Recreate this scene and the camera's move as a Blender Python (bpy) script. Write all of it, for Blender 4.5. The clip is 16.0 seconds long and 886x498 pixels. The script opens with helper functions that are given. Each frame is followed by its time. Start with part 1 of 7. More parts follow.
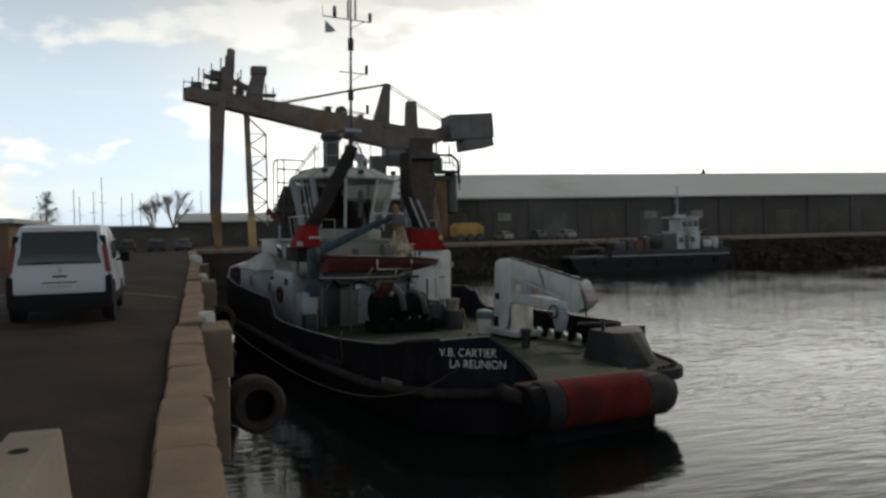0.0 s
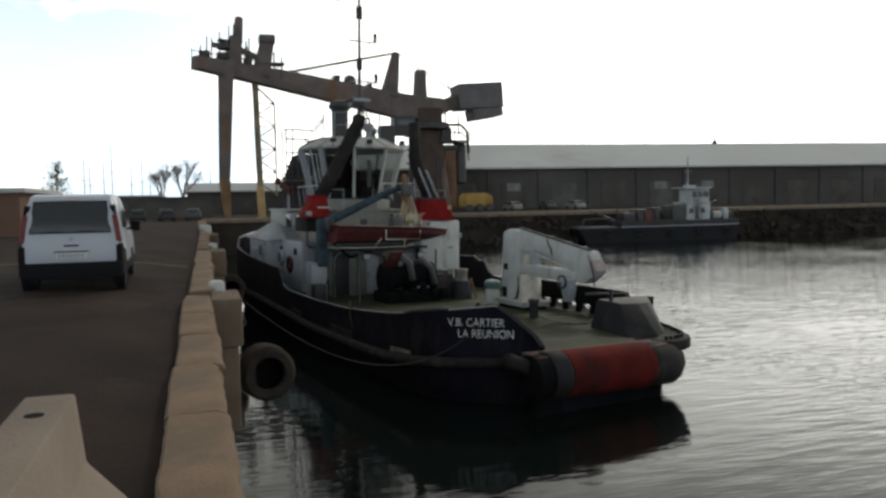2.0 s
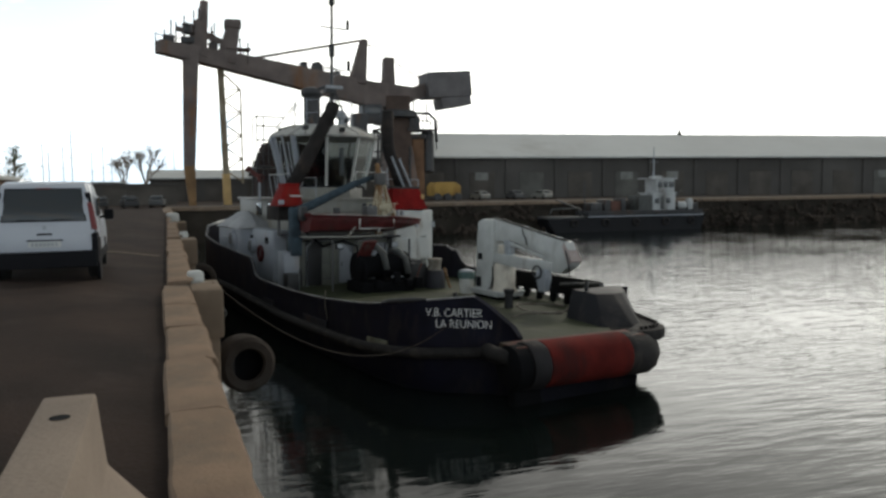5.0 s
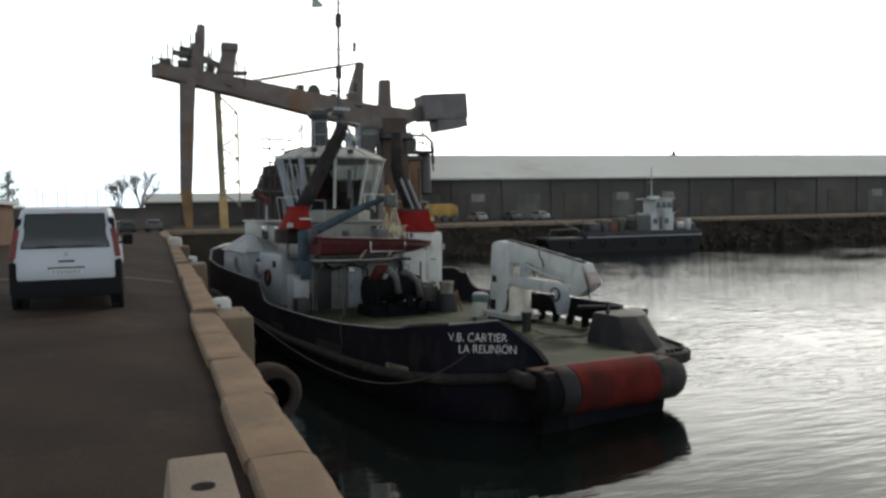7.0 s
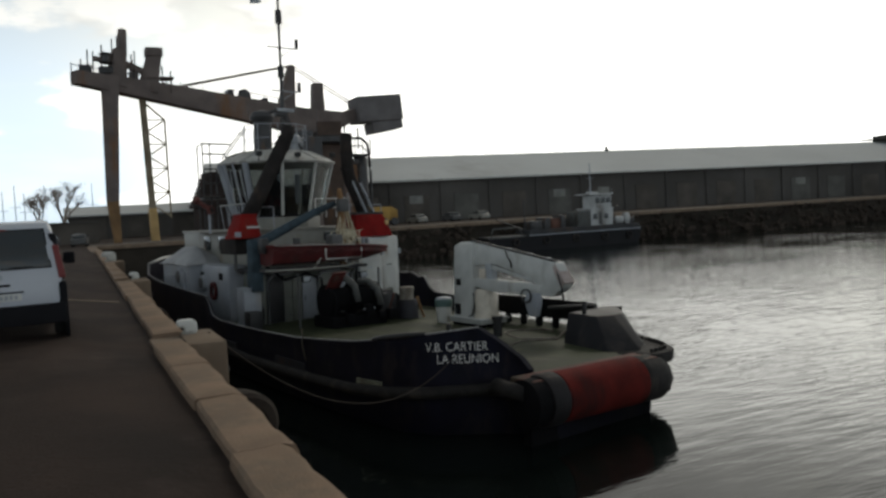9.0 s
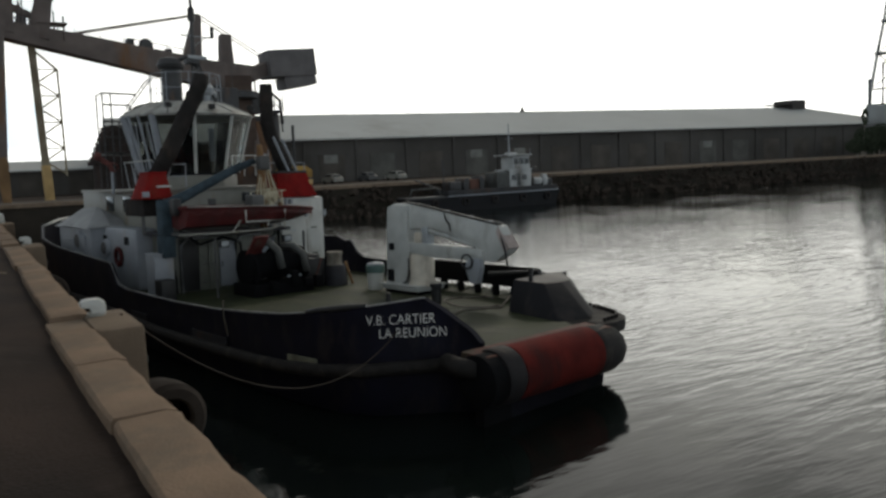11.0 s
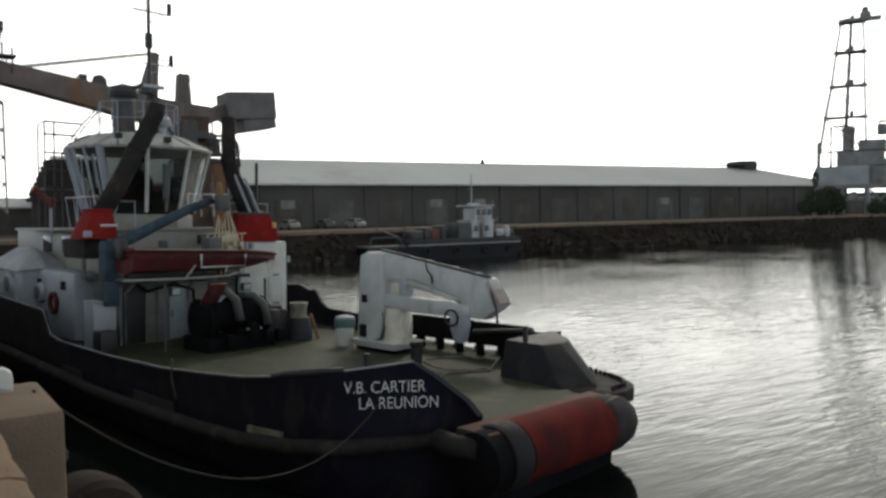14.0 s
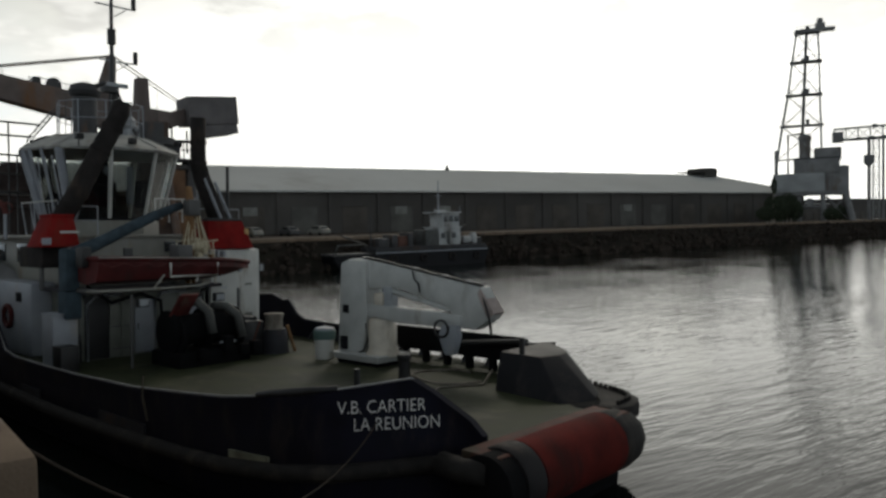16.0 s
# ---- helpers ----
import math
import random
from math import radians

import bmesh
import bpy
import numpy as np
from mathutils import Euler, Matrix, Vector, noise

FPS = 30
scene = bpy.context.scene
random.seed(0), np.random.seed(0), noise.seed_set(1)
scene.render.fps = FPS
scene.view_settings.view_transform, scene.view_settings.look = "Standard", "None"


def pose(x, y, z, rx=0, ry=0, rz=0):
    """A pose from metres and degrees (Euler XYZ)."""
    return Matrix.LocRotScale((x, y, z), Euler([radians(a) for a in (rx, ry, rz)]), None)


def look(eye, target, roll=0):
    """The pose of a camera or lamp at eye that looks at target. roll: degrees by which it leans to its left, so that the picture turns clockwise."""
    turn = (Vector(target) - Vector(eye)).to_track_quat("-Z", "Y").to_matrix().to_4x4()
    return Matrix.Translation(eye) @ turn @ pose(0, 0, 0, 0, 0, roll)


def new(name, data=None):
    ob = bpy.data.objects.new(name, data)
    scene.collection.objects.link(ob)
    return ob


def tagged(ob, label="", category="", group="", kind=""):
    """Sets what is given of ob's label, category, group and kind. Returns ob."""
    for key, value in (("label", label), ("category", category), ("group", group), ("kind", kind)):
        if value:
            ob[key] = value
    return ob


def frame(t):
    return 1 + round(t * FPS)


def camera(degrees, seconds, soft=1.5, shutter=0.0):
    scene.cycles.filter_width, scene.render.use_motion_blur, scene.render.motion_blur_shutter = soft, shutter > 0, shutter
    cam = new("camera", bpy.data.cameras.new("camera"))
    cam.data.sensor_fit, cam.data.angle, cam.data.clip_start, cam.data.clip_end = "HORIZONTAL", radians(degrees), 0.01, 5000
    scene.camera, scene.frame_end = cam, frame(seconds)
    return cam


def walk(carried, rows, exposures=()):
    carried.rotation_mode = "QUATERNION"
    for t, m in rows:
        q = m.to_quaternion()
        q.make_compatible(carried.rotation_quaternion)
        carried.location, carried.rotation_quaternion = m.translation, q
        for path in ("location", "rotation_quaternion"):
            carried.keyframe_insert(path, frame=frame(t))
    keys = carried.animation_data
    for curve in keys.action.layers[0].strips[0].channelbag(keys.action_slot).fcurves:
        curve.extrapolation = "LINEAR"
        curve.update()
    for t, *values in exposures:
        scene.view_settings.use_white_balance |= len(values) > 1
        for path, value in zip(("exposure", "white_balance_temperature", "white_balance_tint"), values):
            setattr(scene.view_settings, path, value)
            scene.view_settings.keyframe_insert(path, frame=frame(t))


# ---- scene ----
cam = camera(59.3, 16.0, soft=2.8)
PATH = [
    (0, (0.336, -0.282, 1.584), (0.957, 1.618, 1.532), -1.1),
    (0.5, (0.349, -0.351, 1.595), (0.985, 1.544, 1.526), -0.8),
    (1, (0.345, -0.34, 1.594), (0.952, 1.563, 1.495), -0.4),
    (1.5, (0.342, -0.315, 1.585), (0.942, 1.589, 1.462), -0.3),
    (2, (0.34, -0.319, 1.583), (0.937, 1.586, 1.455), -1.0),
    (2.5, (0.339, -0.318, 1.587), (0.926, 1.591, 1.498), -1.4),
    (3, (0.261, -0.26, 1.587), (0.901, 1.633, 1.49), -1.8),
    (3.5, (0.274, -0.367, 1.614), (0.903, 1.526, 1.474), -2.3),
    (4, (0.218, -0.274, 1.595), (0.862, 1.612, 1.435), -0.8),
    (6.5, (-0.384, 0.338, 1.65), (0.33, 2.2, 1.503), -1.3),
    (7, (-0.583, 0.666, 1.633), (0.118, 2.537, 1.53), -1.0),
    (7.5, (-0.798, 1.022, 1.681), (-0.027, 2.865, 1.576), -2.5),
    (8, (-0.849, 1.506, 1.671), (-0.109, 3.363, 1.612), -2.1),
    (8.5, (-0.96, 2.003, 1.657), (-0.184, 3.846, 1.617), -2.3),
    (9, (-0.983, 2.41, 1.636), (-0.127, 4.214, 1.533), -3.1),
    (9.5, (-0.922, 2.871, 1.626), (-0.034, 4.658, 1.497), -1.8),
    (10, (-0.977, 3.403, 1.632), (-0.006, 5.144, 1.47), -3.0),
    (12.5, (-0.302, 5.829, 1.522), (0.783, 7.488, 1.261), -1.4),
    (13, (-0.191, 6.206, 1.455), (0.87, 7.879, 1.183), -2.0),
    (13.5, (-0.094, 6.67, 1.48), (0.953, 8.363, 1.289), -0.9),
    (14, (-0.137, 7.101, 1.489), (1.017, 8.731, 1.399), -1.0),
    (14.5, (-0.144, 7.402, 1.526), (1.014, 9.029, 1.43), -1.7),
    (15, (-0.092, 7.795, 1.577), (1.059, 9.427, 1.473), -0.4),
    (15.5, (-0.139, 8.227, 1.525), (1.082, 9.81, 1.479), -1.8),
    (16, (-0.055, 8.506, 1.439), (1.181, 10.078, 1.366), -1.1),
]
walk(cam, [(t, look(eye, target, roll)) for t, eye, target, roll in PATH], [(0, -0.93, 6950, 8), (0.5, -0.93, 6950, 8), (1, -0.7, 6950, 8), (2, -0.45, 6950, 8), (4, -0.5, 6950, 8), (6.5, -0.1, 6950, 8), (7, -0.1, 6950, 8), (7.5, -0.35, 6950, 8), (8, -0.6, 6950, 8), (9, -0.8, 6950, 8), (10, -0.9, 6950, 8), (12.5, -0.3, 6950, 8), (13.5, -0.15, 6950, 8), (14, -0.3, 6950, 8), (14.5, -0.75, 6950, 8), (15, -1.0, 6950, 8), (16, -1.15, 6950, 8)])

# ---- light ----
world = bpy.data.worlds.new("world")
scene.world = world
world.use_nodes = True
wn, wl = world.node_tree.nodes, world.node_tree.links
SUN_AZ, SUN_EL = radians(46), radians(34)      # azimuth from +y towards +x
sky = wn.new("ShaderNodeTexSky")
sky.sky_type, sky.sun_disc = "NISHITA", False
sky.sun_elevation, sky.sun_rotation = SUN_EL, SUN_AZ
sky.air_density, sky.dust_density, sky.ozone_density = 1.0, 1.0, 2.5
bg = wn["Background"]
bg.inputs["Strength"].default_value = 0.127
# haze that brightens towards the sun, blue gaps away from it, cumulus banks with grey bases
def wnode(kind, **values):
    node = wn.new(kind)
    for key, value in values.items():
        node.inputs[key].default_value = value
    return node


def wmath(op, a, b=0.0, c=0.0):
    node = wn.new("ShaderNodeMath")
    node.operation = op
    for k, v in enumerate((a, b, c)):
        if isinstance(v, (int, float)):
            node.inputs[k].default_value = v
        else:
            wl.new(v, node.inputs[k])
    return node.outputs[0]


def wrange(v, lo, hi, to_lo=0.0, to_hi=1.0):
    node = wn.new("ShaderNodeMapRange")
    node.interpolation_type = "SMOOTHSTEP"
    for key, value in (("From Min", lo), ("From Max", hi), ("To Min", to_lo), ("To Max", to_hi)):
        node.inputs[key].default_value = value
    wl.new(v, node.inputs["Value"])
    return node.outputs["Result"]


def wtint(colour, amount):
    node = wn.new("ShaderNodeVectorMath")
    node.operation = "SCALE"
    node.inputs[0].default_value = colour
    wl.new(amount, node.inputs["Scale"])
    return node.outputs[0]


def wblend(factor, a, b):
    node = wn.new("ShaderNodeMix")
    node.data_type = "RGBA"
    wl.new(factor, node.inputs["Factor"])
    wl.new(a, node.inputs["A"])
    wl.new(b, node.inputs["B"])
    return node.outputs["Result"]


def wnoise(scale, detail, stretch, offset):
    mapping = wn.new("ShaderNodeMapping")
    mapping.inputs["Scale"].default_value = stretch
    mapping.inputs["Location"].default_value = offset
    wl.new(wco.outputs["Generated"], mapping.inputs["Vector"])
    node = wnode("ShaderNodeTexNoise", Scale=scale, Detail=detail, Roughness=0.55)
    wl.new(mapping.outputs[0], node.inputs["Vector"])
    return node.outputs["Fac"]


wco = wn.new("ShaderNodeTexCoord")
grey = wn.new("ShaderNodeRGBToBW")
wl.new(sky.outputs["Color"], grey.inputs[0])
lum = wmath("MINIMUM", grey.outputs[0], 9.0)
towards = wn.new("ShaderNodeVectorMath")
towards.operation = "DOT_PRODUCT"
towards.inputs[1].default_value = (math.sin(SUN_AZ) * math.cos(SUN_EL), math.cos(SUN_AZ) * math.cos(SUN_EL), math.sin(SUN_EL))
wl.new(wco.outputs["Generated"], towards.inputs[0])
near_sun = towards.outputs["Value"]
haze = wrange(near_sun, 0.60, 0.84)
glow = wrange(near_sun, 0.70, 1.0, 1.0, 1.15)
behind = wrange(near_sun, -0.35, 0.62, 1.05, 1.0)
height = wn.new("ShaderNodeSeparateXYZ")
wl.new(wco.outputs["Generated"], height.inputs[0])
deep = wrange(height.outputs["Z"], 0.13, 0.46, 1.0, 0.36)
bank = wnoise(5.2, 9, (1.0, 1.0, 2.4), (0.35, 0.1, 0.0))
under = wnoise(5.2, 5, (1.0, 1.0, 2.4), (0.35, 0.1, -0.11))
wisps = wnoise(2.4, 7, (1.0, 1.0, 5.0), (3.1, 0.7, 0.4))
cover = wrange(wmath("ADD", bank, wmath("MULTIPLY", haze, 0.16)), 0.50, 0.60)
blue = wtint((0.74, 0.9, 1.08), wmath("MULTIPLY", wmath("MULTIPLY_ADD", lum, 1.1, 8.6), deep))
veil = wtint((0.98, 1.0, 0.975), wmath("MULTIPLY", wmath("MULTIPLY", wmath("MULTIPLY_ADD", lum, 1.9, 6.0), deep), glow))
shade = wrange(wmath("SUBTRACT", under, bank), -0.07, 0.10, 1.3, 0.95)
banks = wtint((0.97, 0.99, 1.0), wmath("MULTIPLY", wmath("MULTIPLY", wmath("MULTIPLY", wmath("MULTIPLY_ADD", lum, 1.5, 6.4), shade), deep), glow))
thin = wmath("MULTIPLY", wrange(wisps, 0.45, 0.75), 0.45)
clear = wblend(wmath("MAXIMUM", haze, thin), blue, veil)
dimmed = wn.new("ShaderNodeVectorMath")
dimmed.operation = "SCALE"
wl.new(wblend(wmath("MULTIPLY", cover, 0.92), clear, banks), dimmed.inputs[0])
wl.new(behind, dimmed.inputs["Scale"])
wl.new(dimmed.outputs[0], bg.inputs["Color"])
sun = new("sun", bpy.data.lights.new("sun", "SUN"))
sun.data.energy, sun.data.angle, sun.data.color = 0.9, radians(9), (1.0, 0.95, 0.88)
sun.matrix_world = look((0, 0, 0), (-math.sin(SUN_AZ) * math.cos(SUN_EL), -math.cos(SUN_AZ) * math.cos(SUN_EL), -math.sin(SUN_EL)))


# ---- materials ----
def material(name, colour, rough=0.6, metal=0.0, vary=0.15, scale=3.0, bump=0.1, stain=None, stain_amount=0.0, fine=40.0):
    m = bpy.data.materials.new(name)
    m.use_nodes = True
    n, l = m.node_tree.nodes, m.node_tree.links
    b = n["Principled BSDF"]
    b.inputs["Metallic"].default_value = metal
    b.inputs["Specular IOR Level"].default_value = 0.12 if rough > 0.8 else 0.25 if rough > 0.5 else 0.5
    co = n.new("ShaderNodeTexCoord")
    big = n.new("ShaderNodeTexNoise")
    big.inputs["Scale"].default_value, big.inputs["Detail"].default_value = scale, 6
    small = n.new("ShaderNodeTexNoise")
    small.inputs["Scale"].default_value, small.inputs["Detail"].default_value = fine, 4
    l.new(co.outputs["Object"], big.inputs["Vector"])
    l.new(co.outputs["Object"], small.inputs["Vector"])
    ramp = n.new("ShaderNodeMapRange")
    ramp.inputs["From Min"].default_value, ramp.inputs["From Max"].default_value = 0.3, 0.7
    ramp.inputs["To Min"].default_value, ramp.inputs["To Max"].default_value = 1 - vary, 1 + vary
    add = n.new("ShaderNodeMath")
    add.operation = "MULTIPLY_ADD"
    add.inputs[1].default_value = 0.35
    l.new(small.outputs["Fac"], add.inputs[0])
    l.new(big.outputs["Fac"], add.inputs[2])
    sub = n.new("ShaderNodeMath")
    sub.operation = "SUBTRACT"
    sub.inputs[1].default_value = 0.175
    l.new(add.outputs[0], sub.inputs[0])
    l.new(sub.outputs[0], ramp.inputs["Value"])
    mul = n.new("ShaderNodeVectorMath")
    mul.operation = "SCALE"
    mul.inputs[0].default_value = colour
    l.new(ramp.outputs["Result"], mul.inputs["Scale"])
    out = mul.outputs[0]
    if stain:
        sn = n.new("ShaderNodeTexNoise")
        sn.inputs["Scale"].default_value, sn.inputs["Detail"].default_value = scale * 0.6, 8
        sn.inputs["Roughness"].default_value = 0.7
        off = n.new("ShaderNodeMapping")
        off.inputs["Location"].default_value = (7.3, 2.1, 4.4)
        off.inputs["Scale"].default_value = (1, 1, 0.35)
        l.new(co.outputs["Object"], off.inputs["Vector"])
        l.new(off.outputs[0], sn.inputs["Vector"])
        sr = n.new("ShaderNodeMapRange")
        sr.inputs["From Min"].default_value, sr.inputs["From Max"].default_value = 0.62 - 0.3 * stain_amount, 0.75 - 0.2 * stain_amount
        l.new(sn.outputs["Fac"], sr.inputs["Value"])
        mix = n.new("ShaderNodeMix")
        mix.data_type = "RGBA"
        mix.inputs["B"].default_value = (*stain, 1)
        l.new(sr.outputs["Result"], mix.inputs["Factor"])
        l.new(out, mix.inputs["A"])
        out = mix.outputs["Result"]
    l.new(out, b.inputs["Base Color"])
    rr = n.new("ShaderNodeMapRange")
    rr.inputs["To Min"].default_value, rr.inputs["To Max"].default_value = max(0.02, rough - 0.1), min(1, rough + 0.1)
    l.new(big.outputs["Fac"], rr.inputs["Value"])
    l.new(rr.outputs["Result"], b.inputs["Roughness"])
    if bump:
        bp = n.new("ShaderNodeBump")
        bp.inputs["Strength"].default_value, bp.inputs["Distance"].default_value = bump, 0.02
        l.new(small.outputs["Fac"], bp.inputs["Height"])
        l.new(bp.outputs[0], b.inputs["Normal"])
    return m


CONCRETE = material("concrete", (0.2, 0.15, 0.11), 0.9, 0, 0.2, 1.2, 0.5, (0.16, 0.14, 0.12), 0.25)
KERB = material("kerb_concrete", (0.215, 0.15, 0.105), 0.9, 0, 0.18, 1.6, 0.5, (0.15, 0.12, 0.09), 0.3)
ASPHALT = material("quay_ground", (0.03, 0.0198, 0.0152), 0.95, 0, 0.42, 0.6, 0.7, (0.052, 0.036, 0.029), 0.36, 28)
HULL = material("hull_paint", (0.0065, 0.0065, 0.015), 0.6, 0, 0.35, 1.5, 0.1, (0.028, 0.024, 0.024), 0.3)
HULLIN = material("bulwark_inside", (0.03, 0.03, 0.035), 0.6, 0, 0.25, 2, 0.1, (0.08, 0.05, 0.035), 0.2)
RUBBER = material("rubber", (0.022, 0.02, 0.019), 0.8, 0, 0.3, 3, 0.4, (0.06, 0.05, 0.043), 0.3)
WHITE = material("white_paint", (0.23, 0.225, 0.2), 0.45, 0, 0.1, 2, 0.06, (0.2, 0.15, 0.1), 0.25)
WHITE2 = material("clean_white_paint", (0.5, 0.5, 0.47), 0.45, 0, 0.12, 1.6, 0.08, (0.3, 0.26, 0.21), 0.12)
DECK = material("green_deck", (0.028, 0.034, 0.015), 0.7, 0, 0.45, 0.9, 0.2, (0.075, 0.075, 0.042), 0.36)
RED = material("red_paint", (0.19, 0.011, 0.01), 0.82, 0, 0.25, 2, 0.1, (0.14, 0.03, 0.02), 0.25)
ROLLER = material("roller_red", (0.105, 0.013, 0.01), 0.85, 0, 0.35, 1.3, 0.3, (0.03, 0.013, 0.012), 0.42)
TAR = material("black_bitumen", (0.006, 0.006, 0.007), 0.9, 0, 0.3, 2, 0.2)
ORANGE = material("orange_paint", (0.15, 0.122, 0.112), 0.75, 0, 0.25, 0.4, 0.1, (0.19, 0.095, 0.045), 0.3)
YELLOW = material("yellow_paint", (0.46, 0.31, 0.14), 0.7, 0, 0.25, 0.6, 0.1, (0.2, 0.13, 0.05), 0.25)
STEEL = material("dark_steel", (0.05, 0.05, 0.052), 0.5, 0.4, 0.3, 2, 0.2, (0.1, 0.06, 0.04), 0.2)
GREY = material("grey_paint", (0.32, 0.34, 0.36), 0.5, 0, 0.2, 2, 0.1)
BLUECLOTH = material("blue_cloth", (0.045, 0.065, 0.08), 0.9, 0, 0.3, 3, 0.3)
BLACK = material("black_paint", (0.012, 0.012, 0.013), 0.5, 0, 0.3, 3, 0.1)
SHEDWALL = material("shed_wall", (0.09, 0.084, 0.078), 0.9, 0, 0.25, 0.08, 0.1, (0.06, 0.055, 0.05), 0.3)
SHEDROOF = material("shed_roof", (0.5, 0.505, 0.49), 0.85, 0, 0.1, 0.05, 0.1, (0.4, 0.39, 0.37), 0.2)
ROCK = material("quay_stone", (0.032, 0.027, 0.022), 0.95, 0, 0.35, 0.3, 0.5, (0.03, 0.027, 0.02), 0.35)
VANPAINT = material("van_white", (0.43, 0.45, 0.49), 0.25, 0, 0.03, 1, 0.0)
PLASTIC = material("grey_plastic", (0.012, 0.012, 0.014), 0.85, 0, 0.1, 5, 0.1)
TYRE = material("tyre_rubber", (0.02, 0.02, 0.02), 0.85, 0, 0.2, 6, 0.2)
LETTER = material("letter_white", (0.8, 0.8, 0.78), 0.5, 0, 0.12, 5, 0.0)
ROPE = material("rope", (0.085, 0.075, 0.06), 0.9, 0, 0.25, 6, 0.3)
BARK = material("bark", (0.3, 0.26, 0.23), 0.9, 0, 0.3, 3, 0.4)
LEAF = material("leaf", (0.1, 0.13, 0.07), 0.8, 0, 0.4, 1.5, 0.0)
GLASS = bpy.data.materials.new("window_glass")
GLASS.use_nodes = True
gb = GLASS.node_tree.nodes["Principled BSDF"]
gb.inputs["Base Color"].default_value, gb.inputs["Roughness"].default_value = (0.55, 0.58, 0.57, 1), 0.03
gb.inputs["Transmission Weight"].default_value, gb.inputs["IOR"].default_value = 1.0, 1.45
DARKGLASS = bpy.data.materials.new("tinted_glass")
DARKGLASS.use_nodes = True
gb = DARKGLASS.node_tree.nodes["Principled BSDF"]
gb.inputs["Base Color"].default_value, gb.inputs["Roughness"].default_value = (0.03, 0.035, 0.038, 1), 0.06
LAMPRED = material("tail_light", (0.15, 0.016, 0.016), 0.5, 0, 0.1, 5, 0.0)

WATER = bpy.data.materials.new("harbour_water")
WATER.use_nodes = True
n, l = WATER.node_tree.nodes, WATER.node_tree.links
b = n["Principled BSDF"]
b.inputs["Base Color"].default_value, b.inputs["Roughness"].default_value = (0.006, 0.009, 0.008, 1), 0.05
b.inputs["IOR"].default_value = 1.33
co = n.new("ShaderNodeTexCoord")
w1, w2 = n.new("ShaderNodeTexNoise"), n.new("ShaderNodeTexNoise")
for node, sc, det, mp in ((w1, 1.6, 3, (0.3, 1.2, 1)), (w2, 7.5, 3, (0.22, 1.2, 1))):
    mapping = n.new("ShaderNodeMapping")
    mapping.inputs["Scale"].default_value = mp
    mapping.inputs["Rotation"].default_value = (0, 0, 0.5)
    l.new(co.outputs["Object"], mapping.inputs["Vector"])
    l.new(mapping.outputs[0], node.inputs["Vector"])
    node.inputs["Scale"].default_value, node.inputs["Detail"].default_value = sc, det
b1, b2 = n.new("ShaderNodeBump"), n.new("ShaderNodeBump")
b1.inputs["Strength"].default_value, b1.inputs["Distance"].default_value = 0.4, 0.14
b2.inputs["Strength"].default_value, b2.inputs["Distance"].default_value = 0.5, 0.02
l.new(w1.outputs["Fac"], b1.inputs["Height"])
l.new(w2.outputs["Fac"], b2.inputs["Height"])
# calm in the lee of the quay and the hull, ruffled by the wind farther out
wsep, wlee, wpatch, wmul = n.new("ShaderNodeSeparateXYZ"), n.new("ShaderNodeMapRange"), n.new("ShaderNodeTexNoise"), n.new("ShaderNodeMath")
l.new(co.outputs["Object"], wsep.inputs[0])
l.new(wsep.outputs["X"], wlee.inputs["Value"])
wlee.inputs["From Min"].default_value, wlee.inputs["From Max"].default_value = 9.5, 16
wlee.inputs["To Min"].default_value, wlee.inputs["To Max"].default_value = 0.22, 1.0
wfar, wcalm = n.new("ShaderNodeMapRange"), n.new("ShaderNodeMath")
wfar.interpolation_type = "SMOOTHSTEP"
l.new(wsep.outputs["Y"], wfar.inputs["Value"])
wfar.inputs["From Min"].default_value, wfar.inputs["From Max"].default_value = 30, 78
wfar.inputs["To Min"].default_value, wfar.inputs["To Max"].default_value = 1.0, 0.85
wcalm.operation = "MULTIPLY"
l.new(wlee.outputs["Result"], wcalm.inputs[0])
l.new(wfar.outputs["Result"], wcalm.inputs[1])
wpatch.inputs["Scale"].default_value, wpatch.inputs["Detail"].default_value = 0.09, 3
l.new(co.outputs["Object"], wpatch.inputs["Vector"])
wmul.operation = "MULTIPLY"
l.new(wcalm.outputs[0], wmul.inputs[0])
wadd = n.new("ShaderNodeMath")
wadd.operation = "MULTIPLY_ADD"
wadd.inputs[1].default_value, wadd.inputs[2].default_value = 0.95, -0.08
l.new(wpatch.outputs["Fac"], wadd.inputs[0])
l.new(wadd.outputs[0], wmul.inputs[1])
l.new(wmul.outputs[0], b1.inputs["Strength"])
l.new(wmul.outputs[0], b2.inputs["Strength"])
l.new(b1.outputs[0], b2.inputs["Normal"])
l.new(b2.outputs[0], b.inputs["Normal"])


# ---- mesh helpers ----
def smooth(bm, angle=35):
    for f in bm.faces:
        f.smooth = True
    for e in bm.edges:
        if len(e.link_faces) != 2 or e.calc_face_angle(0) > radians(angle):
            e.smooth = False


def part(name, bm, mat, parent=None, label="", m=None, sm=True):
    if sm:
        smooth(bm)
    me = bpy.data.meshes.new(name)
    bm.to_mesh(me)
    bm.free()
    me.materials.append(mat)
    ob = new(name, me)
    if parent is not None:
        ob.parent = parent
    if m is not None:
        ob.matrix_basis = m
    if label:
        tagged(ob, label)
    return ob


def empty(name, m, label, category, group="", kind=""):
    ob = new(name)
    ob.matrix_basis = m
    return tagged(ob, label, category, group, kind)


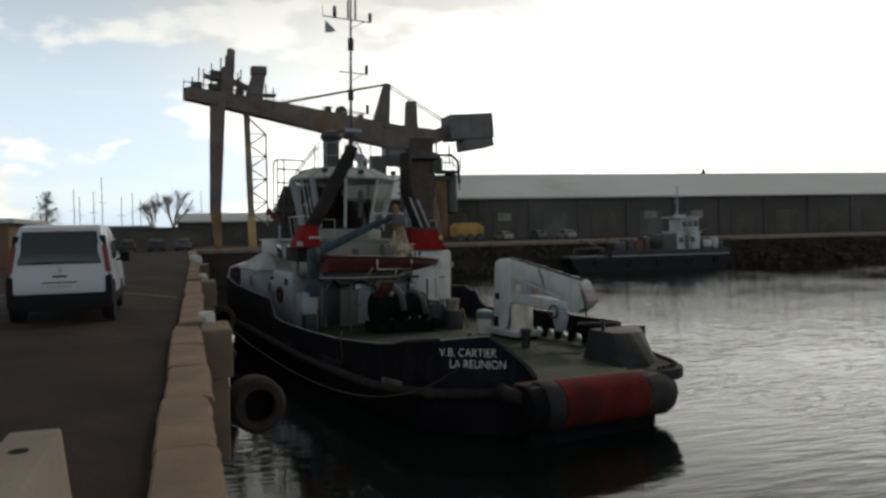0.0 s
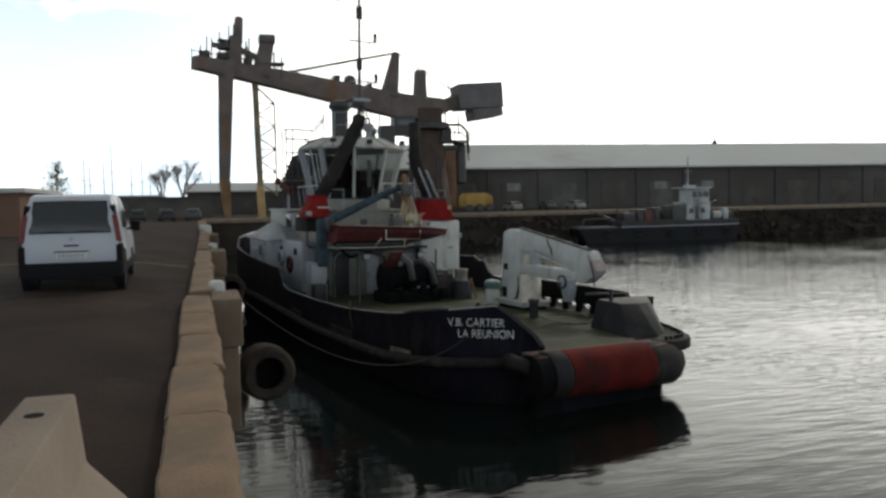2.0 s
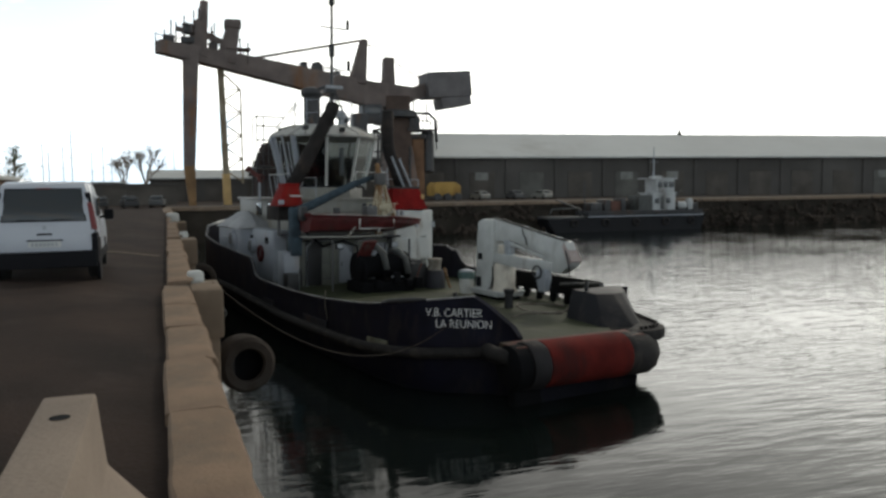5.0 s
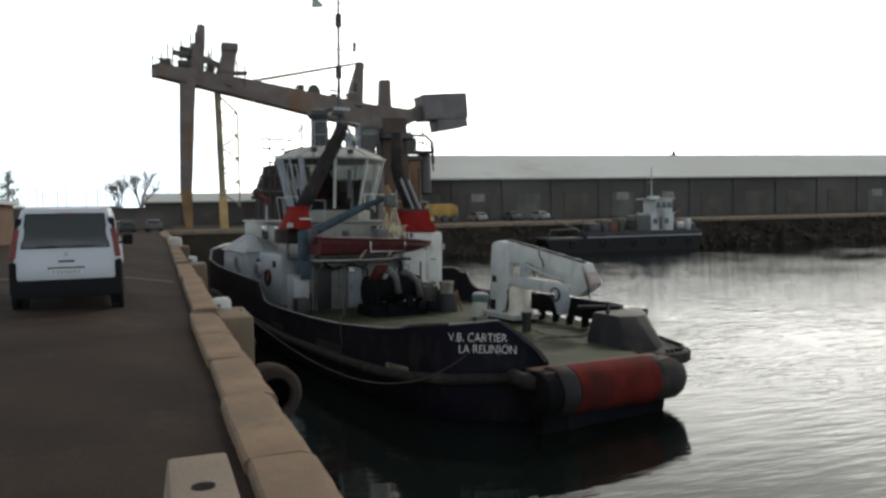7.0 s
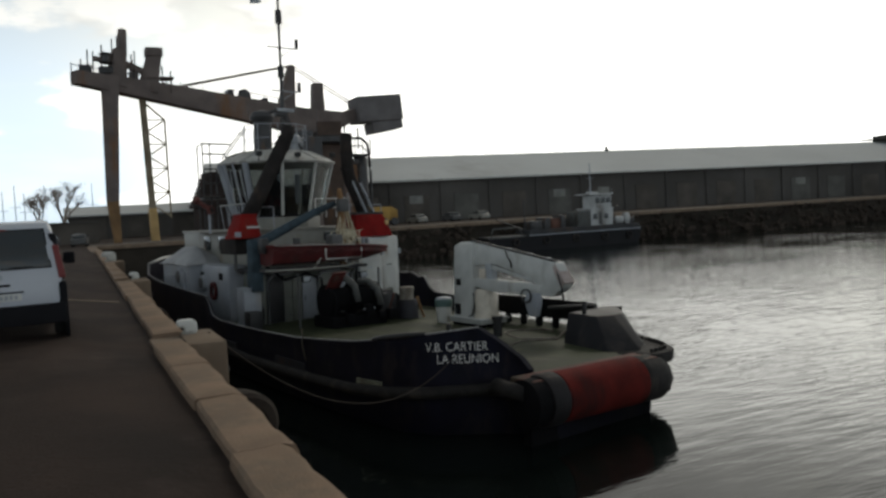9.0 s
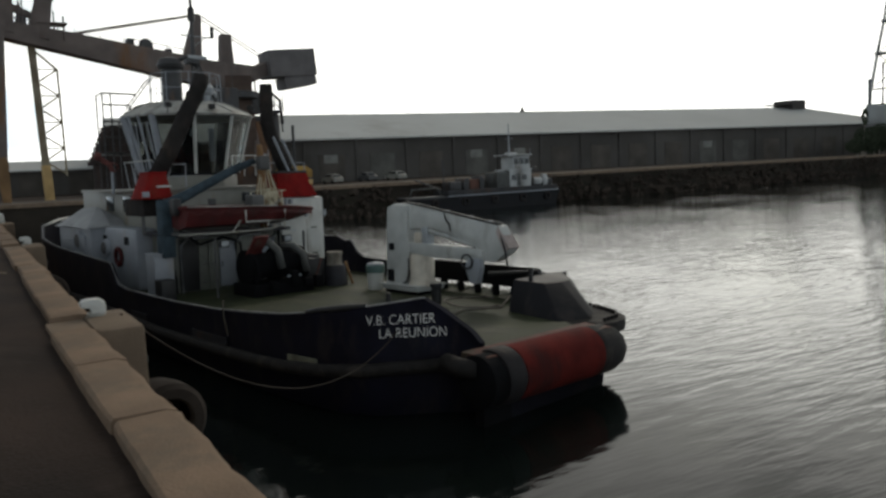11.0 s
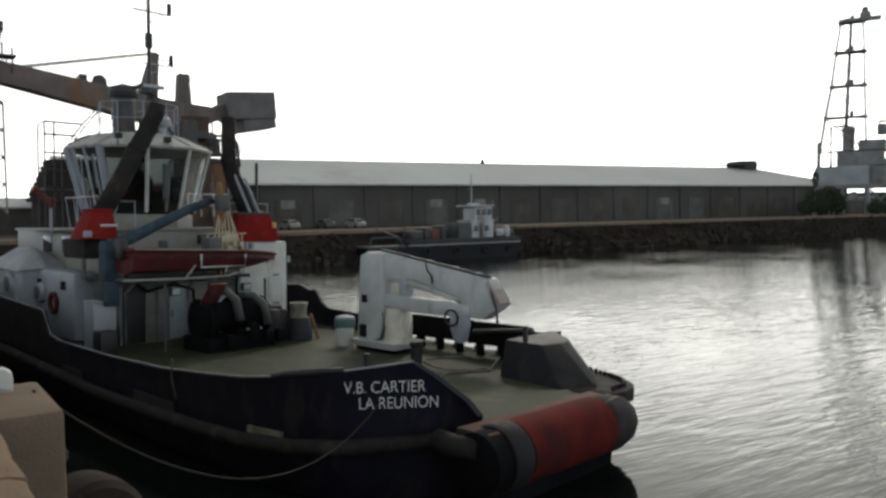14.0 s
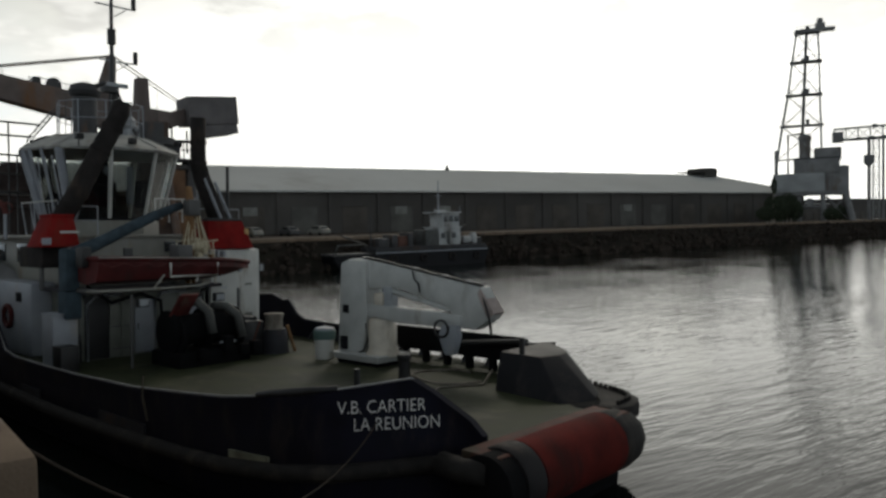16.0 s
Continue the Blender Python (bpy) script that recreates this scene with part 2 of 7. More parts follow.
def add_box(bm, x0, x1, y0, y1, z0, z1, bevel=0.0, m=None):
    r = bmesh.ops.create_cube(bm, size=1)
    bmesh.ops.scale(bm, vec=(x1 - x0, y1 - y0, z1 - z0), verts=r["verts"])
    bmesh.ops.translate(bm, vec=((x0 + x1) / 2, (y0 + y1) / 2, (z0 + z1) / 2), verts=r["verts"])
    vs = r["verts"]
    if bevel:
        es = {e for v in vs for e in v.link_edges}
        o = bmesh.ops.bevel(bm, geom=list(es), offset=bevel, segments=2, affect="EDGES", profile=0.6)
        vs = list({v for f in o["faces"] for v in f.verts} | {v for v in vs if v.is_valid})
    if m is not None:
        bmesh.ops.transform(bm, matrix=m, verts=vs)
    return bm


def box(x0, x1, y0, y1, z0, z1, bevel=0.02, m=None):
    return add_box(bmesh.new(), x0, x1, y0, y1, z0, z1, bevel, m)


def add_rod(bm, p, q, r0, r1=None, seg=10):
    p, q = Vector(p), Vector(q)
    d = q - p
    m = Matrix.Translation((p + q) / 2) @ d.to_track_quat("Z", "Y").to_matrix().to_4x4()
    bmesh.ops.create_cone(bm, cap_ends=True, segments=seg, radius1=r0, radius2=r0 if r1 is None else r1, depth=d.length, matrix=m)
    return bm


def rod(p, q, r0, r1=None, seg=10):
    return add_rod(bmesh.new(), p, q, r0, r1, seg)


def add_tube(bm, pts, r, seg=8, closed=False):
    pts = [Vector(p) for p in pts]
    rings = []
    k = len(pts)
    up = Vector((0, 0, 1))
    for i, p in enumerate(pts):
        a = pts[i - 1] if (i or closed) else p
        c = pts[(i + 1) % k] if (i < k - 1 or closed) else p
        d = (c - a).normalized()
        s = d.cross(up)
        if s.length < 0.05:
            s = d.cross(Vector((1, 0, 0)))
        s.normalize()
        u = s.cross(d)
        rr = r[i] if isinstance(r, (list, tuple)) else r
        rings.append([bm.verts.new(p + rr * (math.cos(2 * math.pi * j / seg) * s + math.sin(2 * math.pi * j / seg) * u)) for j in range(seg)])
    for i in range(k if closed else k - 1):
        a, c = rings[i], rings[(i + 1) % k]
        for j in range(seg):
            bm.faces.new((a[j], a[(j + 1) % seg], c[(j + 1) % seg], c[j]))
    if not closed:
        bm.faces.new(rings[0][::-1])
        bm.faces.new(rings[-1])
    return bm


def tube(pts, r, seg=8, closed=False):
    return add_tube(bmesh.new(), pts, r, seg, closed)


def add_prism(bm, outline, z0, z1, m=None):
    """A closed outline of (x, y), raised from z0 to z1."""
    lo = [bm.verts.new((x, y, z0)) for x, y in outline]
    hi = [bm.verts.new((x, y, z1)) for x, y in outline]
    k = len(lo)
    fs = [bm.faces.new(lo[::-1]), bm.faces.new(hi)]
    for i in range(k):
        fs.append(bm.faces.new((lo[i], lo[(i + 1) % k], hi[(i + 1) % k], hi[i])))
    bmesh.ops.recalc_face_normals(bm, faces=fs)
    if m is not None:
        bmesh.ops.transform(bm, matrix=m, verts=lo + hi)
    return bm


def prism(outline, z0, z1, m=None, bevel=0.0):
    bm = add_prism(bmesh.new(), outline, z0, z1, m)
    if bevel:
        bmesh.ops.bevel(bm, geom=bm.edges[:], offset=bevel, segments=2, affect="EDGES", profile=0.6)
    return bm


def lathe(profile, seg=24, m=None):
    """Profile of (radius, z) turned about z."""
    bm = bmesh.new()
    rings = []
    for r, z in profile:
        rings.append([bm.verts.new((r * math.cos(2 * math.pi * j / seg), r * math.sin(2 * math.pi * j / seg), z)) for j in range(seg)])
    for a, c in zip(rings, rings[1:]):
        for j in range(seg):
            bm.faces.new((a[j], a[(j + 1) % seg], c[(j + 1) % seg], c[j]))
    bm.faces.new(rings[0][::-1])
    bm.faces.new(rings[-1])
    bmesh.ops.recalc_face_normals(bm, faces=bm.faces[:])
    if m is not None:
        bmesh.ops.transform(bm, matrix=m, verts=bm.verts[:])
    return bm


SIDE = Matrix(((0, 0, 1, 0), (1, 0, 0, 0), (0, 1, 0, 0), (0, 0, 0, 1)))     # outline (y, z) raised along x
FRONT = Matrix(((1, 0, 0, 0), (0, 0, -1, 0), (0, 1, 0, 0), (0, 0, 0, 1)))   # outline (x, z) raised along -y

# ---- the large structure ----
APRON = material("apron_dust", (0.11, 0.09, 0.075), 0.95, 0, 0.25, 0.15, 0.3, (0.1, 0.08, 0.06), 0.3)
WZ = -4.3          # water level
FARY, FARZ = 92.0, -0.45


def grid_sheet(xs, ys, zf, keep=lambda i, j: True):
    bm = bmesh.new()
    v = [[bm.verts.new((x, y, zf(x, y))) for x in xs] for y in ys]
    for j in range(len(ys) - 1):
        for i in range(len(xs) - 1):
            if keep(i, j):
                bm.faces.new((v[j][i], v[j][i + 1], v[j + 1][i + 1], v[j + 1][i]))
    for w in [w for w in bm.verts if not w.link_faces]:
        bm.verts.remove(w)
    return bm


def ground_height(x, y):
    z = float(np.interp(x, [-8, -3, -1.2, -0.1, 0.5], [0.0, -0.06, -0.13, -0.3, -0.33]))
    return z if y < 70 else FARZ if y > 91 else z + (FARZ - z) * (y - 70) / 21


gx = [-4000, -400, -120, -60, -30, -15, -10, -7.5, -5, -4, -3, -2, -1.2, -0.6, -0.1, 0.5, 40, 80, 120, 200, 400, 4000]
gy = [-4000, -400, -100, -40, -20, -10, -5, 0, 2, 4, 6, 8, 10, 13, 16, 20, 25, 30, 36, 43, 50, 60, 70, 80, FARY, 100, 112, 130, 170, 260, 500, 4000]
edge = gx.index(0.5)
far = gy.index(FARY)
ground = part("ground", grid_sheet(gx, gy, ground_height, lambda i, j: i < edge or j >= far), ASPHALT)
tagged(ground, "brown dusty asphalt of the harbour quay", "ground", kind="structure")

wall_bm = prism([(0.3, -200), (0.51, -200), (0.51, 15.9), (0.6, 16.0), (0.95, 60), (1.2, FARY + 0.1), (0.3, FARY + 0.1)], WZ - 3, -0.34)
tagged(part("wall_quay", wall_bm, CONCRETE), "stained concrete face of the quay", "quay wall", kind="structure")
far_bm = bmesh.new()
rnd = random.Random(4)
xs = [0.4 + 4 * i for i in range(260)]
rows = []
for k, (dy, z) in enumerate(((0.15, FARZ - 0.004), (-0.1, FARZ - 1.0), (-0.9, -2.6), (-1.6, WZ - 2))):
    rows.append([far_bm.verts.new((x, FARY + dy + (rnd.uniform(-0.35, 0.35) if k else 0), z + (rnd.uniform(-0.2, 0.2) if 0 < k < 3 else 0))) for x in xs])
for a, c in zip(rows, rows[1:]):
    for i in range(len(xs) - 1):
        far_bm.faces.new((a[i], c[i], c[i + 1], a[i + 1]))
bmesh.ops.recalc_face_normals(far_bm, faces=far_bm.faces[:])
tagged(part("wall_far_quay", far_bm, ROCK), "rough dark stone bank of the far quay", "quay wall", kind="structure")
def bank_stones():
    r = random.Random(31)
    bm = bmesh.new()
    for i in range(1500):
        x = r.uniform(8, 250)
        k = r.random()
        y, z = FARY - 0.2 - 2.6 * k, FARZ - 0.35 - 3.9 * k
        s = r.uniform(0.3, 0.8) * (1.15 if k > 0.6 else 0.9)
        m = Matrix.Translation((x, y, z)) @ Euler((r.uniform(0, 6), r.uniform(0, 6), r.uniform(0, 6))).to_matrix().to_4x4() @ Matrix.Diagonal((s * r.uniform(0.8, 1.5), s, s * r.uniform(0.5, 0.9), 1))
        bmesh.ops.create_icosphere(bm, subdivisions=1, radius=0.6, matrix=m)
    for v in bm.verts:
        v.co += Vector((r.uniform(-0.07, 0.07), r.uniform(-0.07, 0.07), r.uniform(-0.07, 0.07)))
    return tagged(part("bank_stones", bm, BANKSTONE, sm=False), "dark tumbled stones along the far bank", "stones", kind="stuff")


BANKSTONE = material("bank_stone", (0.046, 0.036, 0.029), 0.95, 0, 0.4, 0.25, 0.4, (0.075, 0.06, 0.047), 0.2)
bank_stones()
cope = box(0.5, 900, FARY - 0.15, FARY + 0.45, FARZ - 0.3, FARZ + 0.12, 0.03)
apron = grid_sheet([0.6, 60, 130, 260, 420], [FARY + 0.5, 100, 108.5], lambda x, y: FARZ + 0.012)
tagged(part("pavement_far_quay", apron, APRON), "dusty reddish-brown apron before the warehouse", "pavement", kind="structure")
tagged(part("trim_far_quay", cope, CONCRETE), "pale concrete edge of the far quay", "kerb", kind="structure")

wx = [-4000, -400, -100, 0.5, 4, 10, 20, 40, 80, 160, 400, 4000]
water = part("water", grid_sheet([-3990 if x == -4000 else x for x in wx], [-4000, -400, -60, -10, 5, 12, 20, 30, 45, 65, 91.7], lambda x, y: 0.0, lambda i, j: i >= 3), WATER, m=pose(0, 0, WZ))
tagged(water, "dark green rippled harbour water reflecting the bright sky", "water", kind="structure")


# ---- kerb along the quay ----
def kerb_piece(seed, length):
    r = random.Random(seed)
    bm = bmesh.new()
    n, top = 10, []
    prof = [(0.0, -0.06), (0.005, 0.12), (0.03, 0.148), (0.42, 0.155), (0.505, 0.12), (0.53, 0.06), (0.53, -0.06)]
    wob = [r.uniform(-0.009, 0.009) for _ in range(n + 1)]
    for i in range(n + 1):
        sink = r.uniform(0.0, 0.008) if i in (0, n) else 0.0
        top.append([bm.verts.new((x + (wob[i] if 0 < k < 6 else 0), length * i / n, z - (sink if 0 < k < 6 else 0))) for k, (x, z) in enumerate(prof)])
    for a, c in zip(top, top[1:]):
        for k in range(len(prof) - 1):
            bm.faces.new((a[k], c[k], c[k + 1], a[k + 1]))
    bm.faces.new(top[0])
    bm.faces.new(top[-1][::-1])
    bmesh.ops.recalc_face_normals(bm, faces=bm.faces[:])
    for v in bm.verts:
        k = 0.006
        v.co += Vector((r.uniform(-k, k), r.uniform(-k, k) * 0.4, r.uniform(-k, k)))
        if v.co.x > 0.4 and v.co.z > 0.05 and r.random() < 0.4:
            v.co.x -= r.uniform(0, 0.04)
    return bm


kerb = empty("kerb", pose(0.02, 0, -0.325), "row of worn beige concrete kerb stones along the quay edge", "kerb", kind="structure")
kerb_shapes = []
for s in range(6):
    bm = kerb_piece(s, 2.08)
    smooth(bm)
    me = bpy.data.meshes.new("kerb_stone")
    bm.to_mesh(me)
    bm.free()
    me.materials.append(KERB)
    kerb_shapes.append(me)
BLOCKS = (15.55, 31.0, 47.6)


def quay_shift(y):
    """The quay's edge runs a little outwards beyond the first mooring block."""
    return 0.0 if y < 15.9 else 0.09 + 0.008 * (y - 16)




def add_kerb():
    r = random.Random(11)
    for start, end in ((-6.18, 14.95), (16.12, 30.3), (31.75, 46.9), (48.3, 72)):
        count = max(1, round((end - start) / 2.113))
        step = (end - start) / count
        for k in range(count):
            y = start + k * step
            ob = new("kerb_stone", r.choice(kerb_shapes))
            ob.parent = kerb
            ob.matrix_basis = pose(r.uniform(-0.02, 0.02) + quay_shift(y + 0.5), y + 0.01, -0.008 + r.uniform(-0.016, 0.008), r.uniform(-0.25, 0.25), r.uniform(-0.8, 0.8), r.uniform(-0.4, 0.4) - (0.46 if y > 16 else 0))


# ---- mooring blocks with bollards, tyre fenders ----
def mooring_block(y):
    ob = empty("mooring_block", pose(0.5 + quay_shift(y), y, 0), "stained concrete mooring block on the quay face", "mooring block", "mooring blocks")
    bm = box(0.016, 0.58, -0.75, 0.85, -1.15, -0.22, 0.06)
    part("upper_block", bm, CONCRETE, ob)
    part("lower_block", box(0.016, 0.5, -0.65, 0.75, -2.75, -1.15, 0.05), CONCRETE, ob)
    part("ledge", box(-0.46, 0.012, -0.42, 0.5, -0.36, -0.25, 0.02), CONCRETE, ob)
    for k in (-0.35, 0.35):
        part("eye_bolt", tube([(0.58 + 0.07 * math.sin(a), k, -0.75 + 0.07 * math.cos(a)) for a in np.linspace(0, math.pi, 8)], 0.018, 6), STEEL, ob)
    return ob


def bollard(y, k=1.0):
    ob = empty("bollard", pose((0.68 if k < 1.5 else 0.45) + quay_shift(y - 0.5), y, -0.22), "squat white-painted cast iron bollard on a mooring block" if k < 1.5 else "large white-painted bollard farther along the quay", "bollard", "bollards on the quay")
    ob.scale = (k, k, k)
    part("post", lathe([(0.13, 0), (0.12, 0.02), (0.085, 0.06), (0.085, 0.12)], 18), WHITE, ob)
    part("head", prism([(-0.19, 0.12), (-0.2, 0.2), (-0.14, 0.235), (0.06, 0.235), (0.12, 0.19), (0.13, 0.02), (-0.06, 0.02), (-0.08, 0.11)], -0.1, 0.1, FRONT, 0.035), WHITE2, ob)
    return ob


for y in BLOCKS:
    mooring_block(y)
    bollard(y + 0.5, 2.2 if y > 40 else 1.0)


def tyre_fender(x, y, z, turn):
    ob = empty("tyre_fender", pose(x, y, z, 0, 0, turn), "worn dusty lorry tyre hung as a quay fender", "tyre", "tyre fenders")
    ob.scale = (1.12, 1.12, 1.12)
    prof = [(0.30, -0.14), (0.33, -0.17), (0.46, -0.18), (0.53, -0.14), (0.545, 0.0), (0.53, 0.14), (0.46, 0.18), (0.33, 0.17), (0.30, 0.14), (0.31, 0.1), (0.43, 0.12), (0.48, 0.08), (0.49, 0), (0.48, -0.08), (0.43, -0.12), (0.31, -0.1)]
    wide = [(rr, 1.75 * w) for rr, w in prof]
    bm = bmesh.new()
    seg = 40
    rings = [[bm.verts.new((rr * math.cos(a), w, rr * math.sin(a))) for rr, w in wide] for a in [2 * math.pi * j / seg for j in range(seg)]]
    for j in range(seg):
        a, c = rings[j], rings[(j + 1) % seg]
        for i in range(len(prof)):
            bm.faces.new((a[i], a[(i + 1) % len(prof)], c[(i + 1) % len(prof)], c[i]))
    bmesh.ops.recalc_face_normals(bm, faces=bm.faces[:])
    part("tyre", bm, OLDTYRE, ob)
    # added black disc, stands for the shade inside the hole
    part("hole_dark_disc", rod((0, 0.12, 0), (0, 0.2, 0), 0.46, seg=24), TAR, ob, "black disc added for the darkness in the tyre's hole")
    part("stand_off", box(-1.1, -0.15, 0.05, 0.4, -0.35, 0.35, 0.05), RUBBER, ob, "black rubber stand-off block")
    return ob


OLDTYRE = material("old_tyre", (0.045, 0.036, 0.03), 0.95, 0, 0.3, 2.5, 0.4, (0.05, 0.045, 0.04), 0.3)
tyre_fender(1.62, 16.95, -2.12, 12)
tyre_fender(1.5, 33.2, -2.0, 8)


# ---- concrete barrier near the kerb ----
BARRIER = material("barrier_concrete", (0.25, 0.2, 0.16), 0.9, 0, 0.15, 1.6, 0.4, (0.16, 0.13, 0.1), 0.22)


def concrete_barrier():
    ob = empty("concrete_barrier", pose(-0.43, 4.12, -0.25), "beige concrete barrier block with a lifting hole", "barrier")
    out = [(-0.38, 0), (-0.38, 0.22), (-0.17, 0.48), (-0.12, 0.85), (0.12, 0.85), (0.16, 0.48), (0.37, 0.24), (0.38, 0)]
    part("body", prism(out, 0, 2.4, FRONT, 0.018), BARRIER, ob)
    part("lifting_hole", lathe([(0.045, 0.0), (0.045, 0.004)], 16, Matrix.Translation((0, -0.42, 0.849))), TAR, ob, "dark round hole")
    return ob


concrete_barrier()


# ---- parked van ----
def wheel(parent, x, y, r=0.32, w=0.2):
    ob = part("wheel", lathe([(r - 0.09, -w / 2), (r - 0.02, -w / 2), (r, -w / 2 + 0.03), (r, w / 2 - 0.03), (r - 0.02, w / 2), (r - 0.09, w / 2)], 28, Matrix.Translation((x, y, r)) @ Matrix.Rotation(radians(90), 4, "Y")), TYRE, parent)
    part("rim", lathe([(r - 0.1, -w / 2 + 0.02), (r - 0.1, w / 2 - 0.02)], 20, Matrix.Translation((x, y, r)) @ Matrix.Rotation(radians(90), 4, "Y")), GREY, ob)
    return ob


def van():
    ob = empty("van", pose(-2.04, 16.25, -0.1, 0, 0, 1.0), "white small delivery van seen from behind, parked on the quay", "van")
    ob.scale = (1.045, 1.045, 1.055)
    # side outline (y forward, z)
    out = [(0.02, 0.32), (0.0, 0.55), (0.03, 0.98), (0.10, 1.30), (0.22, 1.66), (0.36, 1.77), (0.7, 1.81), (2.0, 1.81), (2.5, 1.74), (3.05, 1.28), (3.9, 1.02), (4.15, 0.8), (4.2, 0.45), (4.1, 0.25), (0.2, 0.25)]
    bm = add_prism(bmesh.new(), out, -0.86, 0.86, SIDE)
    for v in bm.verts:
        if v.co.z > 0.95:
            v.co.x *= 1 - 0.19 * (v.co.z - 0.95) / 0.86
        if v.co.y < 0.05:
            v.co.x *= 0.97
    bmesh.ops.bevel(bm, geom=bm.edges[:], offset=0.06, segments=3, affect="EDGES", profile=0.6)
    body = part("body", bm, VANPAINT, ob)

    def rear(name, x0, x1, z0, z1, d, mat, label="", y0=None, bev=0.02, parent=ob):
        yy = lambda z: np.interp(z, [0.32, 0.55, 0.98, 1.3, 1.66], [0.02, 0.0, 0.03, 0.10, 0.22])
        bm = bmesh.new()
        add_box(bm, x0, x1, -d, 0.03, z0, z1, bev)
        for v in bm.verts:
            v.co.y += yy(v.co.z)
            if v.co.z > 0.95:
                v.co.x *= 1 - 0.15 * (v.co.z - 0.95) / 0.86
        return part(name, bm, mat, parent, label)

    win = rear("rear_window", -0.7, 0.7, 1.1, 1.66, 0.014, DARKGLASS, "dark tinted rear window", bev=0.012)
    rear("window_seal", -0.72, 0.72, 1.08, 1.68, 0.008, PLASTIC, bev=0.008)
    for x in (-0.3, 0.3):
        rear("wiper", x - 0.16, x + 0.16, 1.105, 1.12, 0.02, PLASTIC, bev=0.0, parent=win)
    tail = rear("tailgate", -0.72, 0.72, 0.56, 1.07, 0.006, VANPAINT)
    rear("number_plate", -0.27, 0.27, 0.62, 0.73, 0.014, WHITE2, "white number plate", parent=tail)
    for i in range(7):
        rear("plate_bar", -0.22 + 0.065 * i, -0.18 + 0.065 * i, 0.645, 0.705, 0.017, GREY, bev=0.0, parent=tail)
    rear("door_handle", -0.13, 0.13, 0.84, 0.875, 0.02, PLASTIC, "dark handle", parent=tail)
    rear("trim_strip", -0.3, 0.3, 0.735, 0.76, 0.02, PLASTIC, parent=tail)
    rear("badge", -0.035, 0.035, 0.94, 1.02, 0.016, GREY, "grey badge", parent=tail)
    rear("rear_bumper", -0.86, 0.86, 0.24, 0.55, 0.07, PLASTIC, "dark grey plastic bumper", bev=0.04)
    rear("brake_light", -0.14, 0.14, 1.66, 1.69, 0.02, LAMPRED, "dark red brake light")
    for s in (-1, 1):
        rear("pillar_trim", s * 0.82 - 0.06, s * 0.82 + 0.06, 0.5, 1.6, 0.012, PLASTIC, "dark corner trim")
        rear("tail_light", s * 0.83 - 0.05, s * 0.83 + 0.05, 0.92, 1.42, 0.025, LAMPRED, "tall dark red tail light")
        part("side_window", box(s * 0.86 - 0.015, s * 0.86 + 0.015, 1.6, 2.6, 1.12, 1.5, 0.01, Matrix.Translation((-s * 0.055, 0, 0))), DARKGLASS, ob)
        part("sill", box(s * 0.865 - 0.02, s * 0.865 + 0.02, 0.3, 3.9, 0.28, 0.44, 0.015), PLASTIC, ob)
        part("corner_cladding", box(s * 0.83 - 0.055, s * 0.83 + 0.055, -0.03, 0.42, 0.3, 0.86, 0.03), PLASTIC, ob, "dark plastic corner cladding")
        part("wheel_arch", lathe([(0.36, -0.03), (0.42, -0.03), (0.42, 0.03), (0.36, 0.03)], 24, Matrix.Translation((s * 0.86, 0.62, 0.34)) @ Matrix.Rotation(radians(90), 4, "Y")), PLASTIC, ob)
        m = part("mirror", box(s * 0.98 - 0.1, s * 0.98 + 0.1, 2.62, 2.76, 1.02, 1.24, 0.05), PLASTIC, ob)
        part("mirror_arm", rod((s * 0.8, 2.7, 1.06), (s * 0.93, 2.7, 1.1), 0.025), PLASTIC, m)
        wheel(ob, s * 0.77, 0.62)
        wheel(ob, s * 0.77, 3.32)
    return ob


van()


# ---- joints and worn patches of the quay surface ----
def ground_strip(y, w, x0, x1):
    ob = part("joint_strip", grid_sheet([x0 + (x1 - x0) * i / 12 for i in range(13)], [y - w / 2, y + w / 2], lambda x, yy: ground_height(x, yy) + 0.006 + 0.004 * math.sin(5 * x)), CONCRETE)
    return tagged(ob, "pale concrete joint strip across the quay", "pavement joint", kind="structure")


for y, w in ((24.0, 0.22),):
    ground_strip(y, w, -14, -0.02)


# ---- the tugboat: x to starboard, y forward, z as in the world ----
TUG = pose(11.9, 19.6, -1, 0, 1.2, 10.4) @ Matrix.Translation((0, 0, 1))
tug = empty("tugboat", TUG, "dark blue harbour tugboat with white deckhouse and red funnels", "tugboat")
CX = -0.15
HALF_F = [-0.5, 0.0, 0.4, 0.9, 2.0, 3.0, 4.5, 8.0, 20.0, 23.0, 26.0, 28.5, 30.5, 31.6, 32.2]
HALF_B = [1.9, 2.0, 2.12, 2.6, 4.05, 4.6, 4.85, 5.0, 5.05, 5.0, 4.9, 4.25, 2.95, 1.5, 0.05]
SHEER_F = [-0.5, 0.15, 1.15, 2.2, 4.2, 7.5, 11.0, 13.0, 15.1, 15.9, 16.6, 24.0, 26.0, 28.2, 31.0, 32.2]
SHEER_Z = [-2.68, -2.62, -1.55, -1.74, -2.02, -2.27, -2.36, -2.36, -2.34, -2.22, -1.5, -1.22, -0.98, -0.62, -0.36, -0.3]
DECK_Z = -2.75


def half(f):
    return float(np.interp(f, HALF_F, HALF_B))


def cx(f):
    return -0.53 + 0.0187 * f


def sheer(f):
    return float(np.interp(f, SHEER_F, SHEER_Z))


